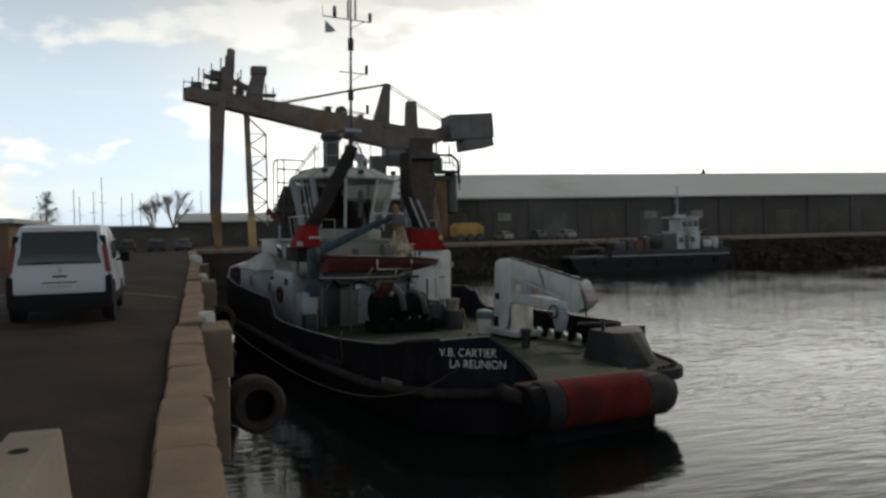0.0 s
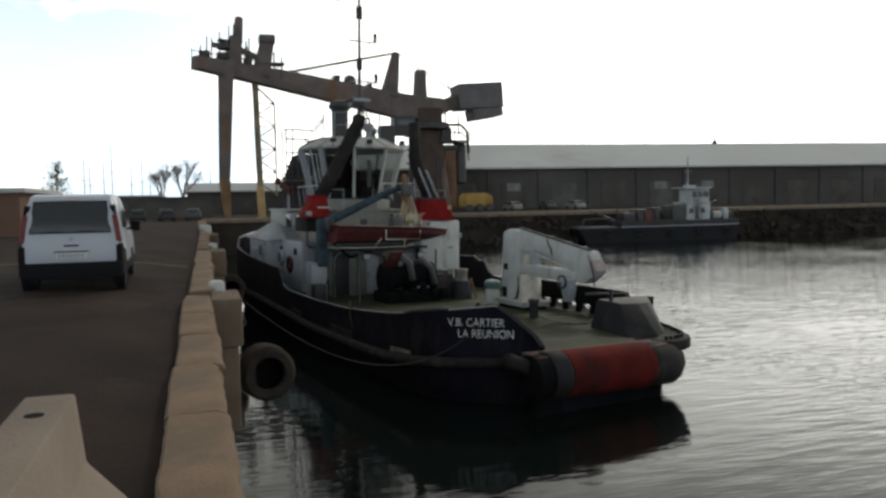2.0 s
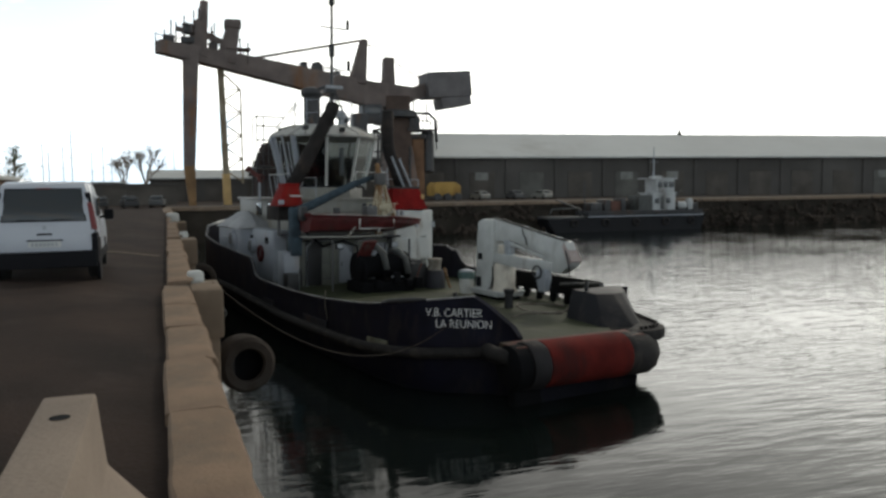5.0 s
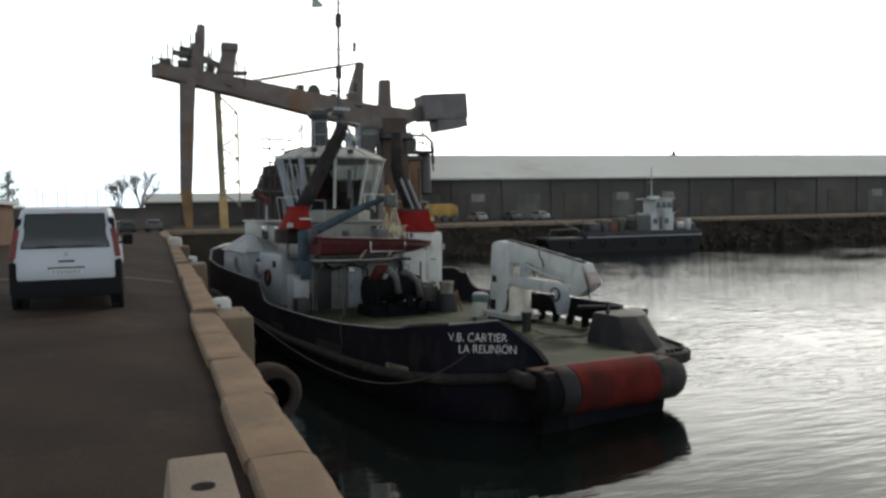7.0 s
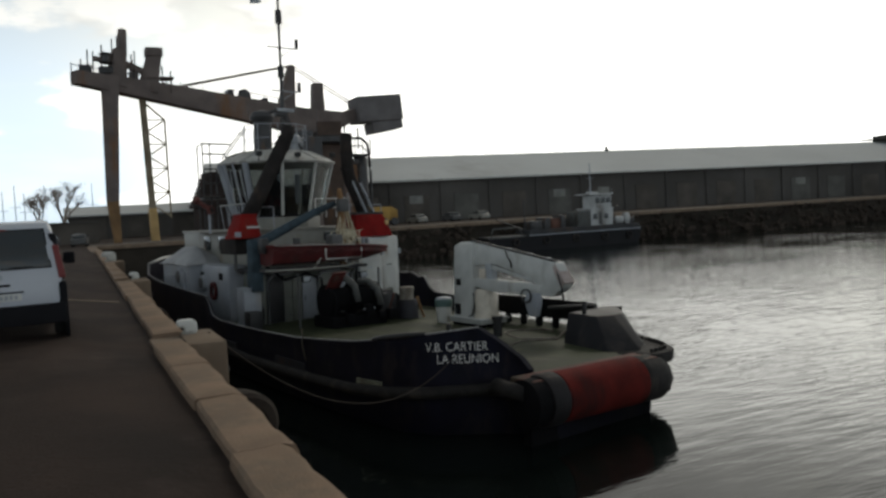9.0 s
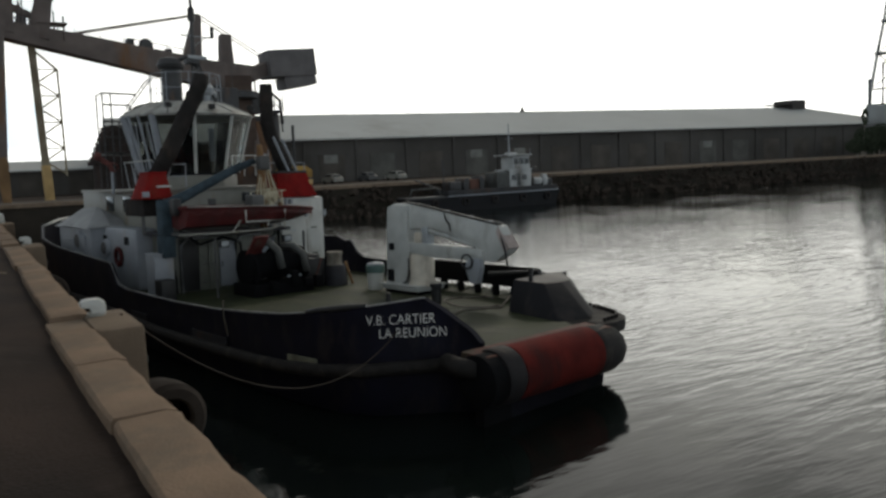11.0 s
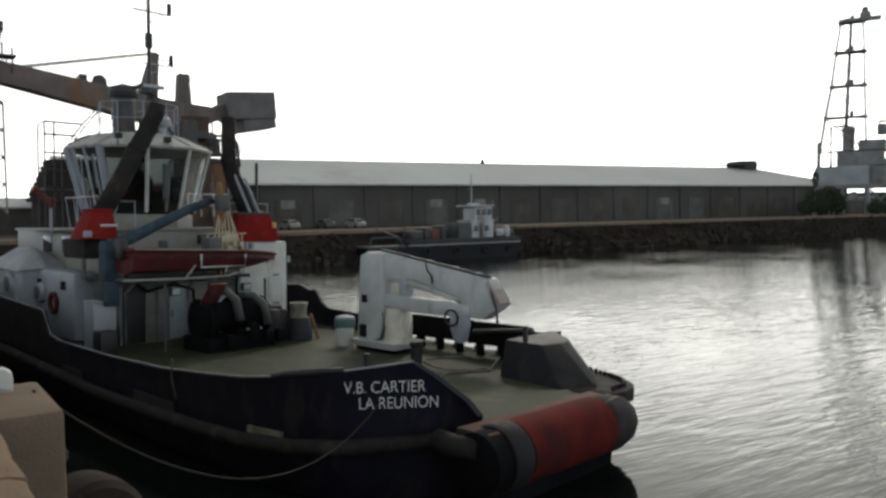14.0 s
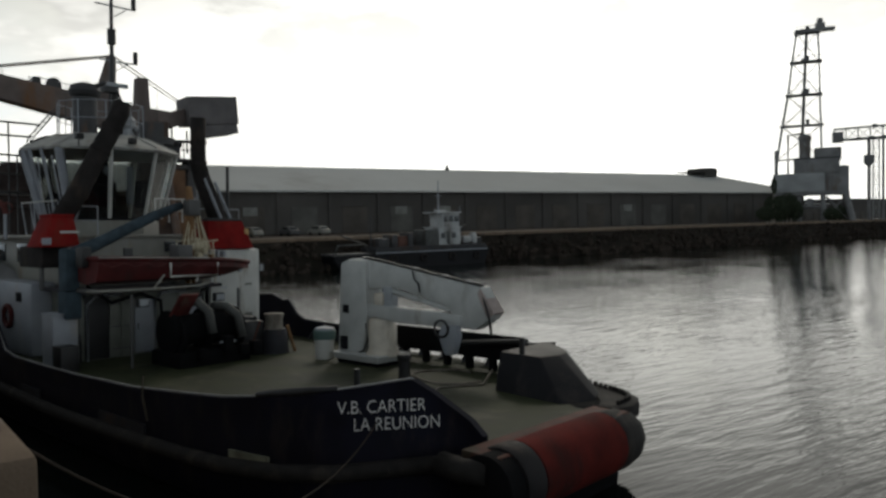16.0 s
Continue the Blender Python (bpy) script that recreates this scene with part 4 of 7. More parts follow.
def build_wheelhouse():
    cx, cy = -0.8, 19.2
    n = 10
    z0, z1, z2 = 1.12, 1.72, 4.05
    ring = lambda r, z, k: (cx + r * math.cos(2 * math.pi * k / n), cy + r * math.sin(2 * math.pi * k / n), z)
    r0, r1, r2 = 1.95, 2.02, 2.6
    base = part("wheelhouse", prism([ring(r0, 0, k)[:2] for k in range(n)], z0, z1, None, 0.03), WHITE, tug, "white wheelhouse with dark windows all round")
    for k in range(n):
        a, c, d, e = Vector(ring(r1, z1, k)), Vector(ring(r1, z1, k + 1)), Vector(ring(r2, z2, k + 1)), Vector(ring(r2, z2, k))
        wide = 0.15 if k in (5, 6) else 0.075
        part("mullion", rod(a, e, wide * 0.9, wide, 6), WHITE2 if k not in (4, 5, 6) else GREYWHITE, base)
        bm = bmesh.new()
        off = (a + c + d + e) / 4 - Vector((cx, cy, (z1 + z2) / 2))
        off.z = 0
        off = off.normalized() * 0.012
        inset = 0.985
        ctr = (a + c + d + e) / 4
        vs = [ctr + (p - ctr) * inset for p in (a, c, d, e)]
        f1 = [bm.verts.new(p + off) for p in vs]
        f2 = [bm.verts.new(p - off) for p in vs]
        bm.faces.new(f1)
        bm.faces.new(f2[::-1])
        for i in range(4):
            bm.faces.new((f1[i], f2[i], f2[(i + 1) % 4], f1[(i + 1) % 4]))
        bmesh.ops.recalc_face_normals(bm, faces=bm.faces[:])
        pane = part("window_pane", bm, GLASS, base, sm=False)
        pane.visible_shadow = False
    part("floor", prism([ring(r1 - 0.05, 0, k)[:2] for k in range(n)], z1 - 0.08, z1 + 0.01), PLASTIC, base)
    con = part("console", box(cx - 1.3, cx + 1.3, cy + 0.6, cy + 1.6, z1, z1 + 0.95, 0.1), PLASTIC, base, "dark steering console")
    part("helm_seat", box(cx - 0.35, cx + 0.35, cy - 0.5, cy + 0.1, z1 + 0.3, z1 + 1.35, 0.12), PLASTIC, base)
    part("pillar", box(cx - 0.9, cx - 0.5, cy - 1.6, cy - 1.0, z1, z2, 0.03), PLASTIC, base)
    # roof with an overhanging rim
    bm = bmesh.new()
    prof = [(r2 - 0.05, z2 - 0.06), (r2 + 0.12, z2 - 0.05), (r2 + 0.15, z2 + 0.03), (r2 + 0.02, z2 + 0.1), (1.5, z2 + 0.6), (0.5, z2 + 0.66)]
    rings = [[bm.verts.new(ring(r, z, k)) for k in range(n)] for r, z in prof]
    for a, c in zip(rings, rings[1:]):
        for k in range(n):
            bm.faces.new((a[k], a[(k + 1) % n], c[(k + 1) % n], c[k]))
    bm.faces.new(rings[0][::-1])
    bm.faces.new(rings[-1])
    bmesh.ops.recalc_face_normals(bm, faces=bm.faces[:])
    rf = part("roof", bm, ROOFWHITE, tug, "weathered off-white faceted wheelhouse roof")
    for k in range(n):
        part("roof_rib", rod(ring(r2 + 0.02, z2 + 0.11, k), ring(1.5, z2 + 0.61, k), 0.035, seg=5), ROOFWHITE, rf)
    curtain = part("curtain", box(cx + 0.28, cx + 0.5, cy - 1.4, cy - 1.3, z1 + 0.5, z2 - 0.5, 0.04), GREYWHITE, base, "pale cloth hanging inside")
    part("ceiling_lamp", lathe([(0.05, 0), (0.14, 0.08), (0.12, 0.28), (0.04, 0.34)], 10, Matrix.Translation((cx - 0.55, cy - 1.6, z2 - 0.85))), GREYWHITE, base)
    part("chair_back", box(cx + 0.9, cx + 1.4, cy - 0.8, cy - 0.65, z1 + 0.4, z1 + 1.4, 0.08), PLASTIC, base)
    # pale panels leaning out on the port quarter
    for k, w in ((5.25, 0.15), (5.6, 0.1), (4.7, 0.13)):
        lo, hi = Vector(ring(r1 + 0.02, z1, k)), Vector(ring(r2 + 0.03, z2 - 0.02, k))
        d = Vector(ring(1, 0, k + 0.4)) - Vector(ring(1, 0, k - 0.4))
        d = Vector((d.x, d.y, 0)).normalized() * w / 2
        o = Vector((lo.x - cx, lo.y - cy, 0)).normalized() * 0.04
        bm = bmesh.new()
        f1 = [bm.verts.new(p) for p in (lo - d * 0.6, lo + d * 0.6, hi + d, hi - d)]
        f2 = [bm.verts.new(p + o) for p in (lo - d * 0.6, lo + d * 0.6, hi + d, hi - d)]
        bm.faces.new(f1)
        bm.faces.new(f2[::-1])
        for i in range(4):
            bm.faces.new((f1[i], f2[i], f2[(i + 1) % 4], f1[(i + 1) % 4]))
        bmesh.ops.recalc_face_normals(bm, faces=bm.faces[:])
        part("window_post", bm, GREYWHITE, base, sm=False)
    zr = z2 + 0.58
    # rails round the roof
    for k in range(n):
        p = Vector(ring(1.45, zr - 0.05, k))
        part("rail_post", rod(p, p + Vector((0, 0, 1.25)), 0.022, seg=6), GREYWHITE, tug)
    for h in (0.62, 1.23):
        part("guard_rail", tube([Vector(ring(1.45, zr + h - 0.05, k)) for k in range(n)], 0.016, 6, True), GREYWHITE, tug)
    # fire monitor tower
    mon = part("monitor_tower", rod((cx - 0.82, cy - 0.6, zr - 0.1), (cx - 0.82, cy - 0.6, zr + 1.35), 0.4, 0.4, 18), STEEL, tug, "dark steel fire monitor tower")
    part("monitor_head", lathe([(0.4, 0), (0.5, 0.05), (0.55, 0.2), (0.45, 0.42), (0.15, 0.52)], 18, Matrix.Translation((cx - 0.82, cy - 0.6, zr + 1.3))), STEEL, mon)
    part("nozzle", rod((cx - 0.82, cy - 0.6, zr + 1.55), (cx - 0.4, cy - 1.3, zr + 1.8), 0.1, 0.07), STEEL, mon)
    for x, y, r, h in ((0.55, -0.9, 0.28, 0.75), (1.1, -0.2, 0.2, 0.6)):
        part("antenna_dome", lathe([(r * 0.5, 0), (r * 0.5, h * 0.4), (r, h * 0.55), (r, h * 0.85), (r * 0.6, h)], 16, Matrix.Translation((cx + x, cy + y, zr))), GREY, tug)
    part("horn_box", box(cx + 1.5, cx + 2.2, cy - 0.5, cy + 0.2, zr - 0.35, zr + 0.75, 0.05), STEEL, tug)


ROOFWHITE = material("roof_white", (0.36, 0.36, 0.34), 0.6, 0, 0.25, 2.2, 0.15, (0.16, 0.14, 0.11), 0.35)
build_wheelhouse()


def build_mast():
    x, y = CX - 0.2, 19.2
    mast = part("mast", tube([(x, y, 4.2), (x, y, 6.4), (x, y, 8.4), (x, y, 13.4)], [0.14, 0.1, 0.07, 0.045], 10), STEEL, tug, "thin dark mast with aerials and lamps")
    for z, r, h in ((8.1, 0.15, 0.55), (10.6, 0.15, 0.6)):
        part("mast_lamp", rod((x, y, z), (x, y, z + h), r, seg=10), BLACK, mast)
    for z, w0, w1 in ((7.5, -0.5, 0.95), (9.5, -0.6, 0.9), (12.15, -1.5, 1.1)):
        part("yard", rod((x + w0, y, z), (x + w1, y, z), 0.03, seg=6), GREY, mast)
        part("lamp", rod((x + w1 - 0.05, y, z), (x + w1 - 0.05, y, z + 0.45), 0.09, seg=8), BLACK, mast)
        part("brace", rod((x, y, z - 0.45), (x + w1 * 0.7, y, z), 0.018, seg=6), GREY, mast)
    part("lamp", rod((x - 0.85, y, 12.2), (x - 0.85, y, 12.7), 0.1, seg=8), BLACK, mast)
    part("aerial", rod((x - 1.48, y, 12.15), (x - 1.48, y, 12.7), 0.012, seg=5), GREY, mast)
    for dx in (-0.14, 0.25):
        part("aerial", rod((x + dx, y, 12.2), (x + dx, y, 13.6), 0.06, 0.05, 6), GREY, mast)
    part("flag", prism([(x - 1.35, 11.35), (x - 0.98, 11.4), (x - 0.78, 11.5), (x - 0.98, 11.68), (x - 1.35, 11.95)], -y - 0.01, -y + 0.01, FRONT), GREY, mast, "small grey flag")
    for dx, dy in ((-0.6, -0.75), (0.75, -0.75), (0.2, -0.9)):
        part("mast_leg", rod((x + dx, y + dy, 4.2), (x, y, 6.8), 0.05, seg=6), STEEL, mast)
    part("radar", box(x - 0.45, x + 0.45, y - 0.35, y - 0.2, 6.5, 6.65, 0.02), GREY, mast)
    part("radar_bracket", box(x - 0.45, x + 0.12, y - 0.3, y + 0.05, 6.3, 6.5, 0.02), STEEL, mast)


build_mast()


def build_port_platform():
    """A railed ladder platform beside the wheelhouse, a red monitor, and a stepped dark housing on the foredeck."""
    x0, x1, y = -3.6, -2.2, 21.0
    pl = part("side_platform", box(x0, x1 + 0.5, y, y + 0.9, 2.6, 2.66, 0.01), GREYDARK, tug)
    for xx, dy, top in ((x0, 0, 5.15), (x0 + 0.34, 0, 5.15), (x0 + 0.05, 0.85, 5.1), (x0 + 0.62, 0, 4.0), (x1, 0.85, 4.7)):
        part("rail_post", rod((xx, y + dy, 1.2), (xx, y + dy, top), 0.032, seg=6), BLACK, pl)
    for z, xx in ((5.15, x1), (4.68, x1 - 0.3), (3.99, x0 + 0.75), (3.33, x0 + 0.75), (2.68, x0 + 0.75)):
        part("guard_rail", rod((x0, y, z), (xx, y, z), 0.038, seg=6), BLACK, pl)
    part("guard_rail", rod((x0, y, 5.15), (x0 + 0.05, y + 0.85, 5.1), 0.03, seg=6), BLACK, pl)
    for dx in (0.0, 0.16):
        part("ladder_rail", tube([(x1 - 0.5 + dx, y - 0.1, 4.45), (x1 - 0.4 + dx, y - 0.1, 4.68), (x1 + 0.4 + dx, y - 0.1, 5.7), (x1 + 0.6 + dx, y - 0.1, 5.85)], 0.028, 6), STEEL, pl)
    for i in range(6):
        part("rung", rod((x1 - 0.4 + 0.15 * i, y - 0.1, 4.68 + 0.19 * i), (x1 - 0.24 + 0.15 * i, y - 0.1, 4.68 + 0.19 * i), 0.018, seg=5), STEEL, pl)
    for k in range(3):
        part("hose", tube([(-3.25 + 0.1 * k, 19.6, 4.1), (-2.9 + 0.12 * k, 19.4, 4.45 + 0.05 * k), (-2.3 + 0.1 * k, 19.2, 4.62), (-1.9, 19.1, 4.55)], 0.04, 6), BLACK, pl, "black rubber hose")
    mo = part("fire_monitor", tube([(-4.0, 19.3, 1.85), (-4.0, 19.3, 1.95), (-4.05, 19.3, 2.15), (-4.25, 19.3, 2.25), (-4.45, 19.3, 2.42)], [0.07, 0.08, 0.11, 0.11, 0.09], 10), RUSTRED2, tug, "faded red swivelling fire monitor")
    part("stand", rod((-4.0, 19.3, 1.0), (-4.0, 19.3, 1.9), 0.06, seg=8), GREYWHITE, mo)
    part("muzzle", lathe([(0.1, 0), (0.16, 0.05), (0.17, 0.2), (0.11, 0.24)], 12, Matrix.Translation((-4.42, 19.3, 2.42)) @ Matrix.Rotation(radians(-60), 4, "Y")), RUSTRED2, mo)
    part("valve_wheel", tube([(-4.0 + 0.17 * math.cos(a * 0.628), 19.12, 2.05 + 0.17 * math.sin(a * 0.628)) for a in range(10)], 0.025, 5, True), RUSTRED2, mo)
    st = part("bow_housing", box(-0.9, 2.4, 30.0, 31.0, DECK_Z, 2.4, 0.1), STACKBROWN, tug, "dark brown stepped housing on the foredeck")
    for i in range(8):
        part("step", box(-1.05 + 0.11 * i, 2.6 - 0.05 * i, 29.8, 31.2, 2.4 + 0.262 * i, 2.62 + 0.262 * i, 0.02), STACKBROWN, st)
        part("spacer", box(-0.9 + 0.11 * i, 2.4 - 0.05 * i, 29.9, 31.1, 2.6 + 0.262 * i, 2.68 + 0.262 * i, 0.0), STACKBROWN, st)


STACKBROWN = material("stack_brown", (0.035, 0.027, 0.025), 0.9, 0, 0.3, 1.5, 0.2, (0.07, 0.04, 0.03), 0.3)
RUSTRED2 = material("faded_red", (0.13, 0.045, 0.04), 0.7, 0, 0.25, 2, 0.1)
build_port_platform()


def build_rescue_boat():
    bm = bmesh.new()
    rows, rim_a, rim_b = [], [], []
    for t in np.linspace(0, 1, 17):
        x = -3.85 + 5.5 * t
        k = max(0, (t - 0.6) / 0.4)
        w = 0.85 * (1 - k ** 2.2) * (0.9 + 0.1 * min(1, t / 0.08)) + 0.02
        top = 0.46 - 0.16 * t - 0.1 * k * k
        keel = -0.3 + 0.34 * k ** 2.2
        sec = [(-w, top), (-w * 1.02, top - 0.22), (-w * 0.8, keel + 0.12), (0, keel), (w * 0.8, keel + 0.12), (w * 1.02, top - 0.22), (w, top), (w * 0.75, top - 0.06), (-w * 0.75, top - 0.06)]
        rows.append([bm.verts.new((x, 13.72 + a, z)) for a, z in sec])
        rim_a.append((x, 13.72 - w, top))
        rim_b.append((x, 13.72 + w, top))
    for a, c in zip(rows, rows[1:]):
        for i in range(9):
            bm.faces.new((a[i], a[(i + 1) % 9], c[(i + 1) % 9], c[i]))
    bm.faces.new(rows[0])
    bm.faces.new(rows[-1])
    bmesh.ops.recalc_face_normals(bm, faces=bm.faces[:])
    boat = part("rescue_boat", bm, DARKRED, tug, "dark red rescue boat with a frayed pale gunwale, on a cradle")
    part("gunwale", tube(rim_a + rim_b[::-1], 0.07, 8, True), DARKRED, boat)
    part("gunwale_strip", tube([(x, y - 0.06, z + 0.05) for x, y, z in rim_a[:11]], 0.02, 5), ROOFWHITE, boat, "pale frayed edging")
    part("grab_line", tube([(x, y - 0.08, z - (0.22 if i % 2 else 0.1)) for i, (x, y, z) in enumerate(rim_a[:13])], 0.009, 5), RUSTRED2, boat)
    part("thwart", box(-2.6, -2.2, 13.0, 14.4, 0.36, 0.44, 0.02), GREYDARK, boat)
    part("outboard_engine", box(-4.05, -3.75, 13.5, 13.95, 0.2, 0.8, 0.08), BLACK, boat, "black outboard engine")
    part("console", box(-1.1, -0.6, 13.4, 14.0, 0.3, 0.82, 0.06), GREYDARK, boat)
    fr = [(-1.76, 12.72, 0.3), (-1.76, 12.72, -0.12), (-0.17, 12.72, -0.13), (-0.15, 12.72, 0.27)]
    part("cradle_frame", tube(fr, 0.035, 6), WHITE2, tug, "white cradle frame")
    part("cradle_frame", tube([(-4.3, 12.66, -0.42), (-2.4, 12.66, -0.45), (-0.9, 12.66, -0.43), (-0.5, 12.66, -0.34)], 0.04, 6), WHITE, tug)
    part("cradle_stay", rod((-2.3, 12.7, -0.42), (-1.95, 12.75, -0.05), 0.035, seg=6), WHITE, tug)
    part("cradle_pin", rod((-0.95, 12.64, -0.3), (-0.9, 12.64, -0.14), 0.025, seg=6), WHITE2, tug)
    for x in (-3.9, -0.8):
        part("cradle_leg", box(x, x + 0.1, 12.75, 14.3, -0.52, -0.4, 0.01), GREYDARK, tug)


build_rescue_boat()


def build_davit():
    col = part("davit_column", box(-4.2, -3.78, 14.2, 14.75, -0.5, 0.75, 0.1), BLUECLOTH, tug, "blue-grey covered davit")
    part("davit_arm", tube([(-4.0, 14.4, 0.55), (-3.2, 14.5, 0.85), (-1.2, 14.7, 1.75), (-0.2, 14.8, 2.1)], [0.2, 0.19, 0.16, 0.13], 10), BLUECLOTH, col)
    part("davit_base", box(-4.2, -3.75, 14.2, 14.8, -1.3, -0.5, 0.05), BLUECLOTH, tug)
    # yellowish rescue davit with ropes beside the boat
    dv = part("boat_davit", tube([(0.0, 14.6, -0.5), (0.0, 14.6, 1.2), (-0.05, 14.5, 2.2), (-0.15, 14.4, 2.7)], [0.16, 0.16, 0.14, 0.1], 8), OCHRE, tug, "ochre boat davit")
    for x, z0, x1, z1 in ((-0.35, 0.5, 0.02, 2.5), (0.45, 0.5, 0.05, 2.4), (0.62, 0.6, 0.2, 1.9)):
        part("davit_leg", rod((x, 14.5, z0), (x1, 14.55, z1), 0.05, seg=6), OCHRE, dv)
    part("davit_head", box(-0.2, 0.25, 14.3, 14.7, 1.75, 2.3, 0.08), GREYDARK, dv)
    for i in range(7):
        part("fall_rope", rod((-0.45 + 0.2 * i, 14.4, 0.35), (0.1 + 0.06 * (i - 3), 14.5, 1.7 + 0.2 * (i % 3)), 0.025, seg=5), CREAM, dv)
    part("winch_drum", lathe([(0.28, -0.3), (0.28, 0.3)], 14, Matrix.Translation((0.3, 14.7, 0.75)) @ Matrix.Rotation(radians(90), 4, "Y")), CREAM, dv)
    for i in range(4):
        part("rail_post", rod((-0.6 + 0.5 * i, 15.75, 1.55), (-0.6 + 0.5 * i, 15.75, 2.35), 0.025, seg=6), WHITE2, tug)
    for z in (1.95, 2.35):
        part("guard_rail", rod((-0.6, 15.75, z), (0.9, 15.75, z), 0.022, seg=6), WHITE2, tug)
    for i in range(5):
        part("rail_post", rod((-3.6, 15.8 + 0.7 * i, 1.15), (-3.75, 15.8 + 0.7 * i, 2.2), 0.02, seg=6), GREYWHITE, tug)
    part("guard_rail", rod((-3.75, 15.8, 2.2), (-3.75, 18.6, 2.2), 0.02, seg=6), WHITE2, tug)


OCHRE = material("ochre_paint", (0.2, 0.11, 0.05), 0.7, 0, 0.25, 2, 0.1, (0.14, 0.08, 0.04), 0.25)
CREAM = material("cream_paint", (0.5, 0.45, 0.33), 0.7, 0, 0.2, 3, 0.1)
build_davit()


def build_fittings():
    """Rails, ladders, lamps, vents and pipes about the deckhouse."""
    # rails of the bridge deck
    for i in range(7):
        x = -3.5 + 1.05 * i
        if x < -2.4 or x > 0.9:
            part("rail_post", rod((x, 15.95, 1.1), (x, 15.95, 2.05), 0.02, seg=6), GREYWHITE, tug)
    for z in (1.6, 2.05):
        part("guard_rail", rod((-3.5, 15.95, z), (-2.45, 15.95, z), 0.018, seg=6), GREYWHITE, tug)
        part("guard_rail", rod((0.7, 15.95, z), (2.8, 15.95, z), 0.018, seg=6), GREYWHITE, tug)
    # slanted white window frames at the port side of the wheelhouse
    for i in range(4):
        f = 16.9 + 0.55 * i
        part("window_strut", rod((-3.05 - 0.1 * i, f, 1.4), (-3.35, f + 0.25, 3.7), 0.024, seg=6), GREYWHITE, tug)
    # ladder beside the pipe
    for x in (0.75, 1.05):
        part("ladder_rail", rod((x, 15.6, 1.2), (x, 15.85, 2.6), 0.022, seg=6), GREYWHITE, tug)
    for i in range(5):
        part("rung", rod((0.75, 15.65 + 0.04 * i, 1.4 + 0.25 * i), (1.05, 15.65 + 0.04 * i, 1.4 + 0.25 * i), 0.016, seg=5), GREYWHITE, tug)
    # clutter round the davit on the boat deck
    r = random.Random(8)
    for i in range(9):
        x = -0.9 + 0.24 * i
        z = -0.4 + r.uniform(0.5, 0.9)
        part("tackle_block", box(x, x + r.uniform(0.08, 0.16), 14.2, 14.3 + r.uniform(0.05, 0.2), z, z + r.uniform(0.12, 0.3), 0.02), r.choice((CREAM, OCHRE, BLACK, GREYWHITE)), tug)
    for i in range(4):
        x = -0.7 + 0.45 * i
        part("stanchion", rod((x, 14.15, -0.5), (x + r.uniform(-0.1, 0.1), 14.15, 0.95), 0.024, seg=6), CREAM, tug)
    part("guard_rail", tube([(-0.7, 14.15, 0.92), (-0.2, 14.15, 0.98), (0.3, 14.15, 0.9), (0.75, 14.15, 0.95)], 0.02, 6), CREAM, tug)
    part("window", box(-0.15, 0.5, 15.93, 15.99, 0.55, 0.9, 0.01), DARKGLASS, tug, "small dark window")
    part("wall_vent", box(-1.6, -1.3, 15.92, 16.0, 0.35, 0.7, 0.02), GREYDARK, tug)
    # lamps and horns on the roof edge
    for x in (-2.6, -0.8, 0.9):
        lm = part("flood_lamp", box(x - 0.12, x + 0.12, 16.75, 16.95, 4.25, 4.45, 0.03), BLACK, tug)
        part("bracket", rod((x, 16.9, 4.05), (x, 16.9, 4.3), 0.02, seg=6), BLACK, lm)
    # whip aerials and their stays
    for x, y, h in ((-2.3, 18.6, 2.0), (0.4, 18.4, 1.4), (1.2, 18.9, 2.3)):
        part("aerial", rod((x, y, 4.4), (x + 0.05, y, 4.4 + h), 0.018, 0.008, 5), GREYDARK, tug)
    # curved black pipe run and hose bundles over the aft wall
    part("hose_bundle", tube([(-3.3, 14.9, -0.4), (-2.6, 14.8, -0.95), (-1.6, 14.85, -0.75), (-0.9, 14.9, -1.0), (-0.8, 15.0, -1.7)], 0.05, 8), TAR, tug)
    part("hose_bundle", tube([(0.8, 14.9, -0.6), (0.6, 14.6, -1.2), (0.75, 14.4, -1.9), (0.7, 14.2, -2.6)], 0.06, 8), TAR, tug)
    for x in (2.15, 3.05):
        part("casing_lug", box(x, x + 0.12, 14.98, 15.06, -0.2, 0.05, 0.01), GREY, tug)
    part("casing_hatch", box(2.3, 2.95, 15.14, 15.24, -1.7, -0.7, 0.03), WHITE2, tug)


build_fittings()


